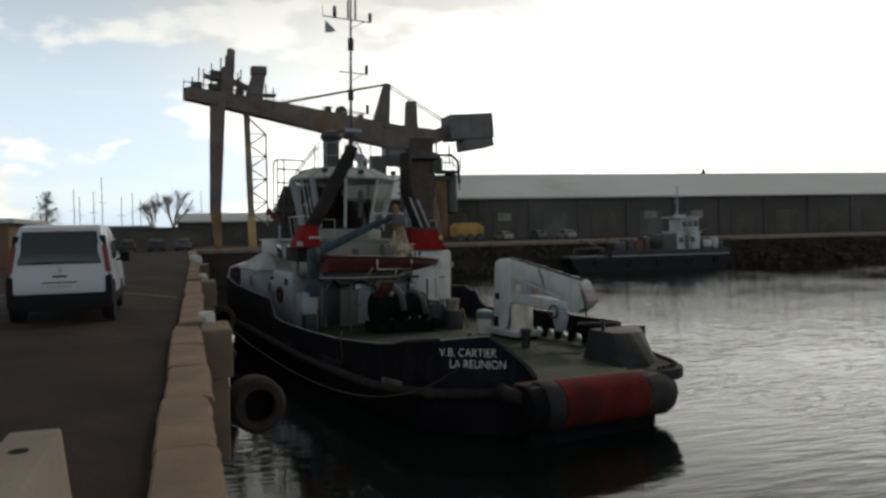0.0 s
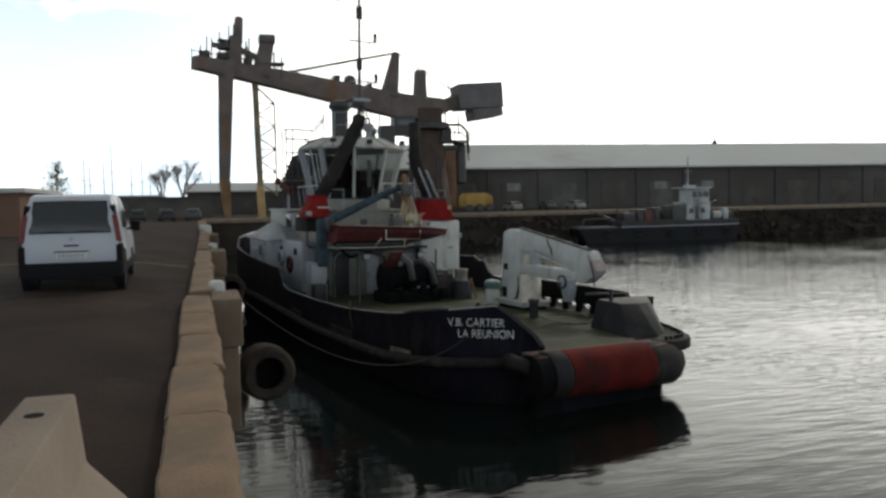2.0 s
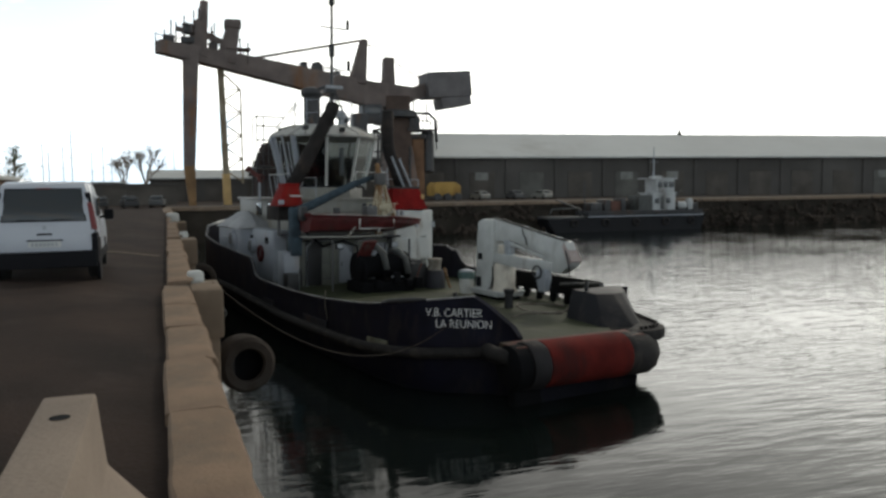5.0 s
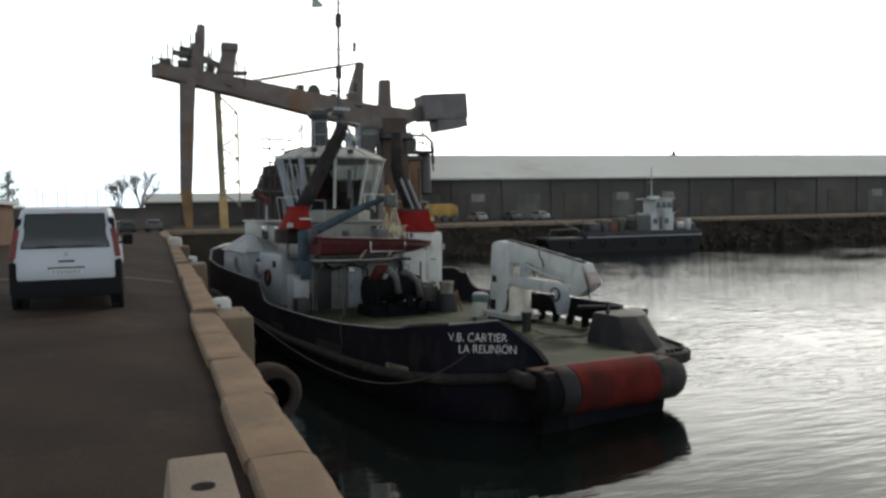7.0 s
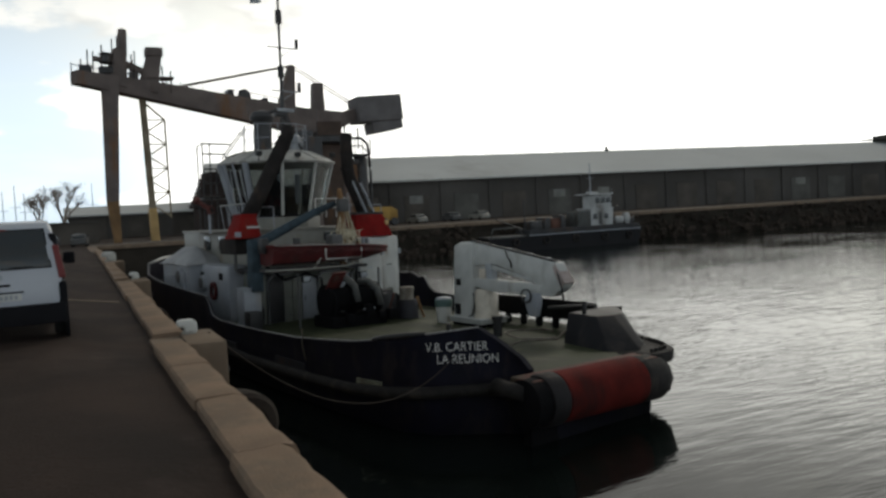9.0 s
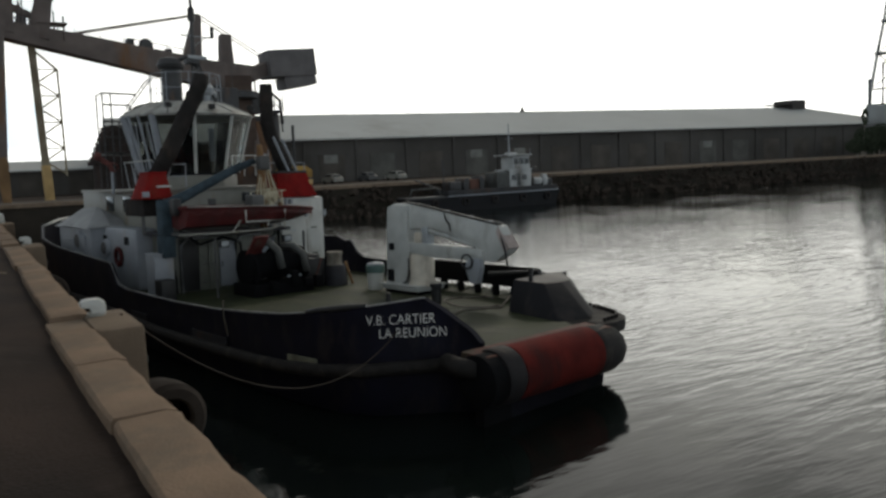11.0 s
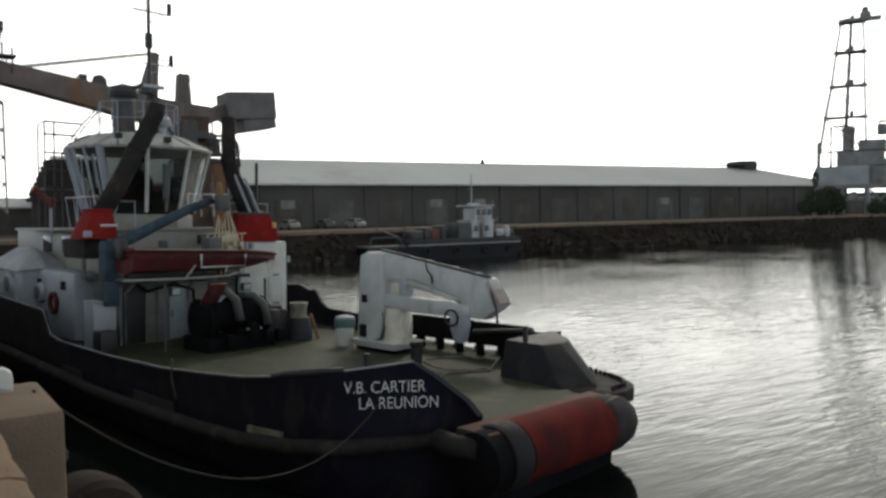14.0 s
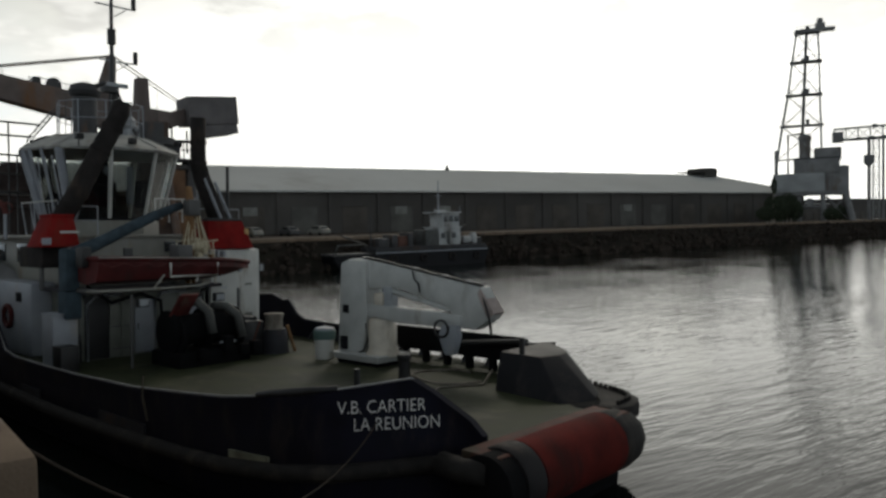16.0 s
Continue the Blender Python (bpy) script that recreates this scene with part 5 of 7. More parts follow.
def build_aft_deck():
    # towing winch
    wx = -1.05
    wi = part("winch_frame", box(wx - 1.1, wx + 1.3, 11.6, 13.2, DECK_Z, -2.3, 0.05), TAR, tug, "black towing winch with red and grey parts")
    for x in (-1.0, 0.1, 1.2):
        part("winch_cheek", lathe([(0.58, -0.05), (0.66, -0.03), (0.66, 0.03), (0.58, 0.05)], 28, Matrix.Translation((wx + x, 12.4, -1.75)) @ Matrix.Rotation(radians(90), 4, "Y")), TAR, wi)
    part("winch_drum", lathe([(0.45, -1.0), (0.5, -0.6), (0.45, -0.2), (0.52, 0.4), (0.45, 1.1)], 24, Matrix.Translation((wx + 0.05, 12.4, -1.7)) @ Matrix.Rotation(radians(90), 4, "Y")), TAR, wi)
    part("winch_motor", box(wx + 1.3, wx + 1.75, 12.0, 12.8, -2.5, -1.6, 0.06), BLACK, wi)
    part("name_plate", box(wx + 0.2, wx + 0.75, 11.55, 11.59, -2.12, -2.05, 0.0), GREYWHITE, wi)
    guard = Matrix.Translation((-1.78, 11.95, -0.92)) @ Euler((radians(-50), 0, radians(8))).to_matrix().to_4x4()
    plate = part("winch_guard", box(-0.32, 0.32, -0.42, 0.42, -0.03, 0.03, 0.02, guard), WINCHRED, wi, "worn red slanted guard plate")
    for x in (-0.2, 0.0, 0.2):
        part("guard_rib", box(x - 0.03, x + 0.03, -0.4, 0.4, 0.03, 0.06, 0.0, guard), RUSTRED2, plate)
    for x, z in ((-0.3, -0.9), (0.72, -1.1)):
        part("guard_arm", tube([(wx + x - 0.1, 12.6, z), (wx + x + 0.1, 12.1, z + 0.02), (wx + x + 0.24, 11.75, z - 0.25), (wx + x + 0.32, 11.65, z - 0.9)], 0.14, 10), GREYDULL, wi, "dull grey curved guard")
    part("brake_band", lathe([(0.5, -0.06), (0.62, -0.05), (0.62, 0.05), (0.5, 0.06)], 24, Matrix.Translation((-1.95, 12.2, -1.85)) @ Matrix.Rotation(radians(90), 4, "Y")), TAR, wi)
    for x, z, h in ((-0.75, -2.4, 0.5), (-0.2, -2.5, 0.3), (0.25, -2.6, 0.45), (-1.6, -2.55, 0.35)):
        part("winch_gear", box(x, x + 0.3, 11.4, 11.7, z, z + h, 0.05), TAR, wi)
    part("clutch_lever", rod((0.35, 11.6, -2.2), (0.55, 11.5, -1.55), 0.03, seg=6), SILL, wi)
    part("control_stand", box(wx + 1.85, wx + 2.3, 12.3, 12.9, DECK_Z, -1.65, 0.05), BLACK, tug)
    for x in (-3.2, -1.0, 0.6):
        part("wall_pipe", tube([(x, 15.1, DECK_Z), (x, 15.1, -1.0), (x + 0.25, 15.1, -0.75), (x + 1.1, 15.1, -0.72)], 0.045, 8), GREY, tug)
    for x in (-2.9, 0.7):
        part("deck_post", rod((x, 12.9, DECK_Z), (x, 12.9, -0.6), 0.045, seg=8), GREYDARK, tug)
    for x in (-2.9, -0.4):
        lm = part("flood_lamp", box(x, x + 0.35, 12.5, 12.68, -0.95, -0.68, 0.04), BLACK, tug)
        part("lens", box(x + 0.04, x + 0.31, 12.48, 12.5, -0.91, -0.72, 0.01), GREY, lm)
    part("dark_locker", box(0.75, 1.35, 13.2, 13.9, DECK_Z, -1.55, 0.05), BLACK, tug)
    cap = part("capstan", lathe([(0.46, 0), (0.42, 0.3), (0.4, 0.7), (0.36, 0.8)], 20, Matrix.Translation((1.62, 12.2, DECK_Z))), HULLIN, tug, "dark grey capstan")
    part("capstan_head", lathe([(0.3, 0.78), (0.29, 0.86), (0.28, 1.1), (0.32, 1.24), (0.32, 1.3), (0.15, 1.32)], 20, Matrix.Translation((1.58, 12.2, DECK_Z))), CREAMDULL, cap, "pale worn capstan head")
    part("capstan_brake", rod((2.2, 11.9, DECK_Z), (1.95, 12.0, -1.85), 0.05, seg=6), OCHRE, cap)
    part("winch_housing", box(0.5, 1.08, 12.4, 13.1, DECK_Z, -1.5, 0.08), BLACK, tug, "black motor housing")
    bn = part("drum_bin", lathe([(0.27, 0), (0.29, 0.3), (0.31, 0.6), (0.31, 0.64)], 20, Matrix.Translation((1.82, 9.95, DECK_Z))), WHITE2, tug, "white plastic drum with a sea-green lid")
    part("drum_band", lathe([(0.33, 0.62), (0.35, 0.66), (0.35, 0.88), (0.32, 0.92)], 20, Matrix.Translation((1.84, 9.97, DECK_Z))), SEA, bn, "sea-green lid")
    part("drum_top", lathe([(0.32, 0.91), (0.3, 0.97), (0.1, 1.02)], 20, Matrix.Translation((1.84, 9.97, DECK_Z))), GREYWHITE, bn)


CREAMDULL = material("dull_cream", (0.2, 0.18, 0.15), 0.7, 0, 0.25, 3, 0.1, (0.08, 0.06, 0.05), 0.3)
WINCHRED = material("winch_red", (0.1, 0.022, 0.02), 0.7, 0, 0.3, 3, 0.1, (0.1, 0.06, 0.05), 0.35)
GREYDULL = material("dull_grey", (0.085, 0.088, 0.085), 0.6, 0, 0.25, 2, 0.1, (0.05, 0.04, 0.035), 0.3)
SEA = material("sea_green", (0.09, 0.15, 0.14), 0.5, 0, 0.15, 3, 0.1)
build_aft_deck()


def build_deck_crane():
    x = 2.2
    ped = part("deck_crane", box(x - 0.6, x + 0.65, 7.35, 9.3, DECK_Z + 0.14, -2.42, 0.05), CRANEWHITE, tug, "white hydraulic knuckle-boom deck crane, folded")
    part("plinth", box(x - 0.5, x + 0.55, 7.45, 9.2, DECK_Z, DECK_Z + 0.15, 0.02), TAR, ped, "black plinth under the crane")
    part("base_flange", box(x - 0.66, x + 0.7, 7.3, 9.35, -2.46, -2.4, 0.01), CRANEWHITE, ped)
    part("turret", lathe([(0.52, 0), (0.47, 0.12), (0.42, 0.25), (0.42, 1.0), (0.36, 1.1)], 20, Matrix.Translation((x, 7.75, -2.45))), CREAMW, ped)
    # column
    out = [(8.26, -2.42), (8.06, -1.34), (8.1, -0.42), (8.1, 0.34), (8.9, 0.36), (9.2, 0.25), (9.26, -0.5), (9.36, -2.42)]
    part("column", prism(out, x - 0.34, x + 0.34, SIDE, 0.06), CRANEWHITE, ped)
    out = [(9.0, 0.38), (8.37, 0.39), (7.7, 0.3), (3.87, -0.28), (3.45, -0.94), (3.6, -1.12), (4.1, -1.42), (4.6, -1.4), (4.85, -1.05), (5.1, -0.82), (6.98, -0.42), (8.1, -0.5)]
    part("boom", prism(out, x - 0.22, x + 0.22, SIDE, 0.05), CRANEWHITE, ped)
    out = [(8.2, -0.94), (7.2, -0.96), (5.2, -1.0), (4.5, -1.06), (4.5, -1.38), (5.2, -1.42), (7.0, -1.4), (8.2, -1.28)]
    part("jib", prism(out, x - 0.3, x - 0.02, SIDE, 0.04), CRANEWHITE, ped)
    part("ram", rod((x - 0.12, 7.3, -0.5), (x - 0.12, 5.0, -0.93), 0.085, seg=12), CRANEWHITE, ped)
    part("ram_clevis", box(x - 0.24, x + 0.05, 7.15, 7.5, -1.0, -0.4, 0.03), GREY, ped)
    part("valve_block", box(x - 0.3, x + 0.1, 7.45, 7.8, -0.95, -0.6, 0.03), CREAMW, ped)
    for f in (6.4, 5.3, 4.4):
        part("hose_clip", box(x - 0.16, x + 0.1, f - 0.05, f + 0.05, 0.3 - 0.152 * (7.7 - f), 0.37 - 0.152 * (7.7 - f), 0.01), GREY, ped)
    part("hose", tube([(x - 0.24, 6.3, 0.1), (x - 0.27, 6.2, -0.15), (x - 0.27, 6.05, -0.25), (x - 0.25, 6.0, -0.5)], 0.025, 6), BLACK, ped)
    part("hose", tube([(x - 0.36, 8.1, -1.5), (x - 0.38, 8.0, -2.0), (x - 0.38, 8.15, -2.3), (x - 0.36, 8.4, -2.4)], 0.03, 6), BLACK, ped)
    part("elbow_tip", prism([(3.88, -0.3), (3.43, -0.92), (3.6, -1.1), (3.72, -0.95), (3.98, -0.45)], x - 0.24, x + 0.24, SIDE, 0.02), RUSTWHITE, ped, "rusty boom tip")
    for s in (0, 0.12):
        part("hose", tube([(x - 0.14 + s, 8.4, 0.43), (x - 0.14 + s, 7.7, 0.34), (x - 0.14 + s, 5.2, -0.04), (x - 0.14 + s, 3.95, -0.24), (x - 0.25, 3.7, -0.7), (x - 0.25, 3.55, -1.1), (x - 0.25, 3.5, -1.5)], 0.034, 6), BLACK, ped, "black hose")
    bl = part("hook_block", prism([(4.5, -1.3), (5.0, -1.3), (5.1, -1.6), (4.9, -2.1), (4.6, -2.1), (4.45, -1.6)], x - 0.52, x - 0.26, SIDE, 0.06), GREYWHITE, ped)
    part("hose_loop", tube([(x - 0.56, 4.95 + 0.24 * math.cos(a), -1.4 + 0.22 * math.sin(a)) for a in np.linspace(0, 2 * math.pi, 17)[:-1]], 0.035, 6, True), BLACK, ped)
    part("control_box", box(x - 0.38, x - 0.32, 8.85, 9.1, -1.25, -1.0, 0.01), PLASTIC, ped)
    part("control_box", box(x - 0.4, x - 0.32, 8.9, 9.2, -2.35, -1.95, 0.02), PLASTIC, ped)
    # cradle rail and gear beside the starboard bulwark
    part("tow_rail", box(3.4, 3.6, 3.6, 9.4, -2.4, -1.72, 0.05), TAR, tug, "black towing rail")
    for i in range(7):
        part("rail_foot", box(3.42, 3.58, 3.7 + 0.85 * i, 3.9 + 0.85 * i, DECK_Z, -2.25, 0.02), TAR, tug)
    part("side_beam", rod((3.2, 5.5, -2.0), (3.1, 3.2, -1.75), 0.08), BLACK, tug)
    part("deck_bollard", lathe([(0.16, 0), (0.16, 0.55), (0.2, 0.6), (0.2, 0.7)], 14, Matrix.Translation((0.9, 5.6, DECK_Z))), BLACK, tug)
    part("deck_rope", tube([(1.9 + 0.9 * math.cos(a) + 0.1 * math.sin(3 * a), 4.9 + 1.1 * math.sin(a), DECK_Z + 0.045) for a in np.linspace(0, 4.6, 24)], 0.03, 6), CREAMDULL, tug, "pale rope lying on the deck")
    part("deck_rope", tube([(-0.4, 3.6, DECK_Z + 0.05), (0.6, 4.1, DECK_Z + 0.05), (1.6, 3.5, DECK_Z + 0.05), (2.5, 3.9, -2.5)], 0.03, 6), CREAMDULL, tug)


CRANEWHITE = material("crane_white", (0.45, 0.46, 0.445), 0.5, 0, 0.14, 1.6, 0.1, (0.2, 0.17, 0.14), 0.2)
CREAMW = material("cream_white", (0.55, 0.5, 0.42), 0.5, 0, 0.15, 3, 0.1, (0.3, 0.22, 0.15), 0.25)
RUSTWHITE = material("rusty_white", (0.36, 0.3, 0.28), 0.6, 0, 0.25, 4, 0.1)
build_deck_crane()


# ---- mooring lines ----
def sag(p, q, drop, n=28):
    p, q = Vector(p), Vector(q)
    return [p.lerp(q, t) - Vector((0, 0, drop * 4 * t * (1 - t))) for t in np.linspace(0, 1, n)]


def tug_point(x, y, z):
    return TUG @ Vector((x, y, z))


line = part("mooring_line", tube(sag((0.95, 15.75, -0.2), tug_point(cx(1.55) - half(1.55) - 0.06, 1.5, -2.3), 1.2), 0.014, 8), OLDTYRE)
tagged(line, "slack weathered mooring rope hanging from the quay bollard to the tug", "rope")
hang = part("hanging_rope", tube([tug_point(cx(7.4) - half(7.4) - 0.07, 7.4, -1.95), tug_point(cx(7.4) - half(7.4) - 0.09, 7.4, -2.4), tug_point(cx(7.2) - half(7.2) - 0.09, 7.2, -2.9)], 0.03, 6), ROPE)
tagged(hang, "short pale rope hanging over the tug's bulwark", "rope")


# ---- far side of the basin ----
def long_shed():
    ob = empty("long_shed", pose(20, 131.5, FARZ, 0, 0, -7.5), "long dark quayside warehouse with a pale metal roof", "warehouse")
    L, D, eave, ridge = 178, 34, 7.3, 12.6
    RL = 162.5
    wall = part("wall", box(0, L, 0, D, -0.5, eave, 0.0), SHEDWALL, ob)
    bm = bmesh.new()
    o = 0.8
    prof = [(-o, eave - 0.25), (-o, eave + 0.05), (D / 2, ridge), (D + o, eave + 0.05), (D + o, eave - 0.25), (D / 2, ridge - 0.3)]
    a = [bm.verts.new((-o, y, z)) for y, z in prof]
    c = [bm.verts.new((RL if z > eave + 1 else L + o, y, z)) for y, z in prof]
    bm.faces.new(a)
    bm.faces.new(c[::-1])
    for i in range(6):
        bm.faces.new((a[i], a[(i + 1) % 6], c[(i + 1) % 6], c[i]))
    bmesh.ops.recalc_face_normals(bm, faces=bm.faces[:])
    roof = part("roof", bm, SHEDROOF, ob, "pale grey metal roof", sm=False)
    part("gutter", box(-o, L + o, -o - 0.25, -o - 0.02, eave - 0.2, eave + 0.1, 0.02), WHITE2, roof, "white-painted gutter")
    part("ridge_vent", box(RL - 5, RL - 0.5, D / 2 - 3, D / 2 + 3, ridge - 0.6, ridge + 1.6, 0.1), SHEDWALL, roof)
    part("ridge_vent_cap", box(RL - 8.5, RL - 0.3, D / 2 - 3.3, D / 2 + 3.3, ridge + 0.5, ridge + 0.75, 0.05), SHEDWALL, roof)
    part("ridge_vent", lathe([(0.5, 0), (0.4, 0.4), (0.2, 0.9), (0.08, 1.1)], 12, Matrix.Translation((81.5, D / 2, ridge - 0.1))), SHEDWALL, roof)
    r = random.Random(3)
    for i in range(18):
        x = 4 + i * 9.2
        d = part("door", box(x, x + 4.6, -0.12, 0.05, -0.4, 4.6, 0.03), r.choice((SHEDDOOR, SHEDDOOR2, SHEDDOOR)), wall, "dark sliding door")
        part("door_rail", box(x - 0.4, x + 5.2, -0.2, -0.1, 4.65, 4.85, 0.0), SHEDWALL, wall)
        part("pillar", box(x + 6.6, x + 7.1, -0.35, 0.05, -0.4, eave - 0.3, 0.03), SHEDWALL, wall)
        if i in (3, 6, 7, 12):
            part("notice_board", box(x + 1.0, x + 3.4, -0.2, -0.13, 3.2, 4.6, 0.02), PALESIGN, wall, "pale board")
    return ob


SHEDDOOR = material("shed_door", (0.085, 0.075, 0.065), 0.8, 0, 0.3, 0.3, 0.1)
SHEDDOOR2 = material("shed_door_grey", (0.1, 0.097, 0.088), 0.8, 0, 0.3, 0.3, 0.1)
PALESIGN = material("pale_board", (0.2, 0.2, 0.185), 0.7, 0, 0.2, 1, 0.0)
long_shed()


def low_shed():
    ob = empty("low_shed", pose(-1.5, 150, FARZ), "low warehouse with a pale roof beyond the quay", "warehouse")
    part("wall", box(0, 40, 0, 20, -0.3, 4.05, 0), SHEDWALL, ob)
    bm = prism([(-1, 4.05), (21, 4.05), (21, 4.25), (10, 6.0), (-1, 4.3)], -0.6, 40.6, SIDE)
    part("roof", bm, SHEDROOF, ob, "pale grey metal roof", sm=False)
    for i in range(5):
        part("door", box(2 + 7.5 * i, 6 + 7.5 * i, -0.1, 0.05, -0.3, 3.6, 0.02), SHEDDOOR, ob)
    return ob


low_shed()
BROWNWALL = material("brown_wall", (0.16, 0.1, 0.07), 0.85, 0, 0.2, 0.5, 0.1)


def far_building(x, y, w, d, h, mat, label):
    ob = empty("far_building", pose(x, y, FARZ), label, "building", "low buildings beyond the quay")
    part("wall", box(0, w, 0, d, -0.3, h, 0.0), mat, ob)
    part("roof", box(-0.3, w + 0.3, -0.3, d + 0.3, h, h + 0.25, 0.02), SHEDROOF if mat is not SHEDDOOR else SHEDWALL, ob)
    for i in range(max(1, int(w / 5))):
        part("door", box(1 + 5 * i, 3 + 5 * i, -0.1, 0.05, -0.3, 2.2, 0.02), SHEDDOOR, ob)
    return ob


far_building(-17.5, 45, 9, 10, 2.75, BROWNWALL, "low brown store with a pale roof beside the quay")
far_building(-7.2, 116, 9.5, 6, 2.75, SHEDDOOR, "low dark store at the end of the quay")
far_building(-22, 128, 17, 10, 3.2, SHEDWALL, "low dark storage building")
far_building(-44, 138, 20, 10, 3.6, SHEDDOOR2, "low grey storage building")
far_building(-75, 145, 26, 12, 3.4, SHEDWALL, "long low dark building behind the quay")


# ---- portal crane ----
def lattice(parent, name, p, q, w, bays, r, mat):
    """An open lattice beam of square section between p and q."""
    p, q = Vector(p), Vector(q)
    d = (q - p).normalized()
    s = d.cross(Vector((0, 1, 0)) if abs(d.y) < 0.8 else Vector((1, 0, 0))).normalized()
    u = s.cross(d)
    wp, wq = (w, w) if not isinstance(w, tuple) else w
    cor = [(s * a + u * b) for a, b in ((-1, -1), (1, -1), (1, 1), (-1, 1))]
    if bays == 1:
        for k in range(4):
            a, c = cor[k], cor[(k + 1) % 4]
            part("corner_post", rod(p + a * wp / 2, q + a * wq / 2, r, seg=5), mat, parent)
            part("brace", rod(p + a * wp / 2, q + c * wq / 2, r * 0.5, seg=4), mat, parent)
        return
    bm = bmesh.new()
    for c in cor:
        add_rod(bm, p + c * wp / 2, q + c * wq / 2, r, seg=5)
    for i in range(bays + 1):
        t = i / bays
        o, ww = p.lerp(q, t), wp + (wq - wp) * t
        for k in range(4):
            add_rod(bm, o + cor[k] * ww / 2, o + cor[(k + 1) % 4] * ww / 2, r * 0.6, seg=4)
        if i < bays:
            t2 = (i + 1) / bays
            o2, w2 = p.lerp(q, t2), wp + (wq - wp) * t2
            for k in range(4):
                a, c = cor[k], cor[(k + 1) % 4]
                if i % 2:
                    a, c = c, a
                add_rod(bm, o + a * ww / 2, o2 + c * w2 / 2, r * 0.6, seg=4)
    return part(name, bm, mat, parent)


TOWERPAINT = material("tower_paint", (0.075, 0.052, 0.042), 0.8, 0, 0.35, 0.4, 0.1, (0.15, 0.075, 0.035), 0.3)
ORANGEDULL = material("dull_orange_paint", (0.17, 0.095, 0.055), 0.8, 0, 0.35, 0.4, 0.1, (0.1, 0.05, 0.03), 0.3)
FOOTPAINT = material("rusty_foot_paint", (0.2, 0.12, 0.06), 0.8, 0, 0.3, 0.5, 0.1, (0.12, 0.06, 0.03), 0.3)
LADDERPAINT = material("faded_ochre_paint", (0.27, 0.23, 0.165), 0.75, 0, 0.25, 0.5, 0.1, (0.16, 0.11, 0.06), 0.25)


def portal_crane():
    a, c = Vector((0.3, 104, 18.7)), Vector((38.5, 122, 16.4))
    ob = empty("portal_crane", pose(4, 104, FARZ), "orange-brown steel portal crane with a long box girder", "crane")
    inv = Matrix.Translation((-4, -104, -FARZ))
    loc = lambda v: inv @ Vector(v)
    d = (c - a).normalized()
    ang = math.atan2(d.y, d.x)
    yaw = Matrix.Rotation(ang, 4, "Z")
    # girder
    def beam(p, q, w, h, mat, name, parent=ob, taper=1.0):
        p, q = loc(p), loc(q)
        dd = q - p
        m = Matrix.Translation(p) @ dd.to_track_quat("X", "Z").to_matrix().to_4x4()
        bm = box(0, dd.length, -w / 2, w / 2, -h / 2, h / 2, 0.05)
        for v in bm.verts:
            if v.co.x > dd.length / 2:
                v.co.y *= taper
                v.co.z *= taper
        bmesh.ops.transform(bm, matrix=m, verts=bm.verts[:])
        return part(name, bm, mat, parent)
    ln = (c - a).length
    gm = Matrix.Translation(loc(a)) @ (c - a).to_track_quat("X", "Z").to_matrix().to_4x4()
    g = part("girder", prism([(0.2, -0.1), (0.2, 1.5), (ln * 0.3, 1.55), (ln * 0.82, 1.2), (ln, 1.5), (ln, -1.2), (ln * 0.82, -2.7), (ln * 0.3, -1.0)], -0.9, 0.9, gm @ FRONT, 0.06), ORANGE, ob)
    at = lambda t, dz=0.0: a.lerp(c, t) + Vector((0, 0, dz))
    # left legs
    p = at(0.105)
    leg = beam((p.x + 0.15, p.y, p.z + 0.9), (p.x - 0.5, p.y, 4.6), 1.9, 2.0, ORANGE, "leg", ob, 0.72)
    beam((p.x - 0.5, p.y, 4.7), (p.x - 0.25, p.y, FARZ), 1.4, 1.45, FOOTPAINT, "leg_foot", leg, 0.6)
    beam((p.x + 0.8, p.y + 0.4, p.z + 0.3), (p.x + 1.5, p.y + 0.6, p.z + 4.8), 1.9, 2.3, ORANGE, "leg_head", leg, 0.62)
    beam((p.x + 1.75, p.y + 0.6, p.z + 4.0), (p.x + 2.05, p.y + 0.8, p.z + 7.4), 0.9, 0.95, ORANGE, "head_spike", leg, 0.8)
    beam((p.x - 1.6, p.y, p.z + 3.6), (p.x + 1.2, p.y, p.z + 3.1), 0.5, 0.6, ORANGE, "outrigger", leg, 1.0)
    for dx, z0, z1 in ((-3.0, 1.3, 3.4), (-2.2, 1.2, 4.6), (-1.6, 1.2, 4.4), (-0.6, 2.4, 5.2), (0.6, 3.4, 6.0), (1.2, 4.4, 6.3), (2.7, 1.2, 4.2), (3.1, 1.0, 4.6)):
        part("rail_post", rod(loc((p.x + dx, p.y, p.z + z0)), loc((p.x + dx + 0.1, p.y, p.z + z1)), 0.09, seg=5), ORANGE, leg)
    part("winch", lathe([(0.75, -0.6), (0.85, -0.5), (0.5, -0.45), (0.5, 0.45), (0.85, 0.5), (0.75, 0.6)], 14, Matrix.Translation(loc((p.x - 0.1, p.y - 1.0, p.z + 3.4)))), STEEL, leg)
    # ladder leg with its one-sided zigzag bracing
    p2 = at(0.235)
    up = beam((p2.x - 1.05, p2.y, p2.z), (p2.x - 0.75, p2.y, 3.6), 0.75, 0.8, LADDERPAINT, "ladder_leg")
    beam((p2.x - 0.75, p2.y, 3.7), (p2.x - 0.65, p2.y, FARZ), 0.95, 1.0, YELLOW, "leg_foot", up)
    far = lambda z: Vector((p2.x + 1.45, p2.y, z))
    near = lambda z: Vector((p2.x - 0.75, p2.y, z))
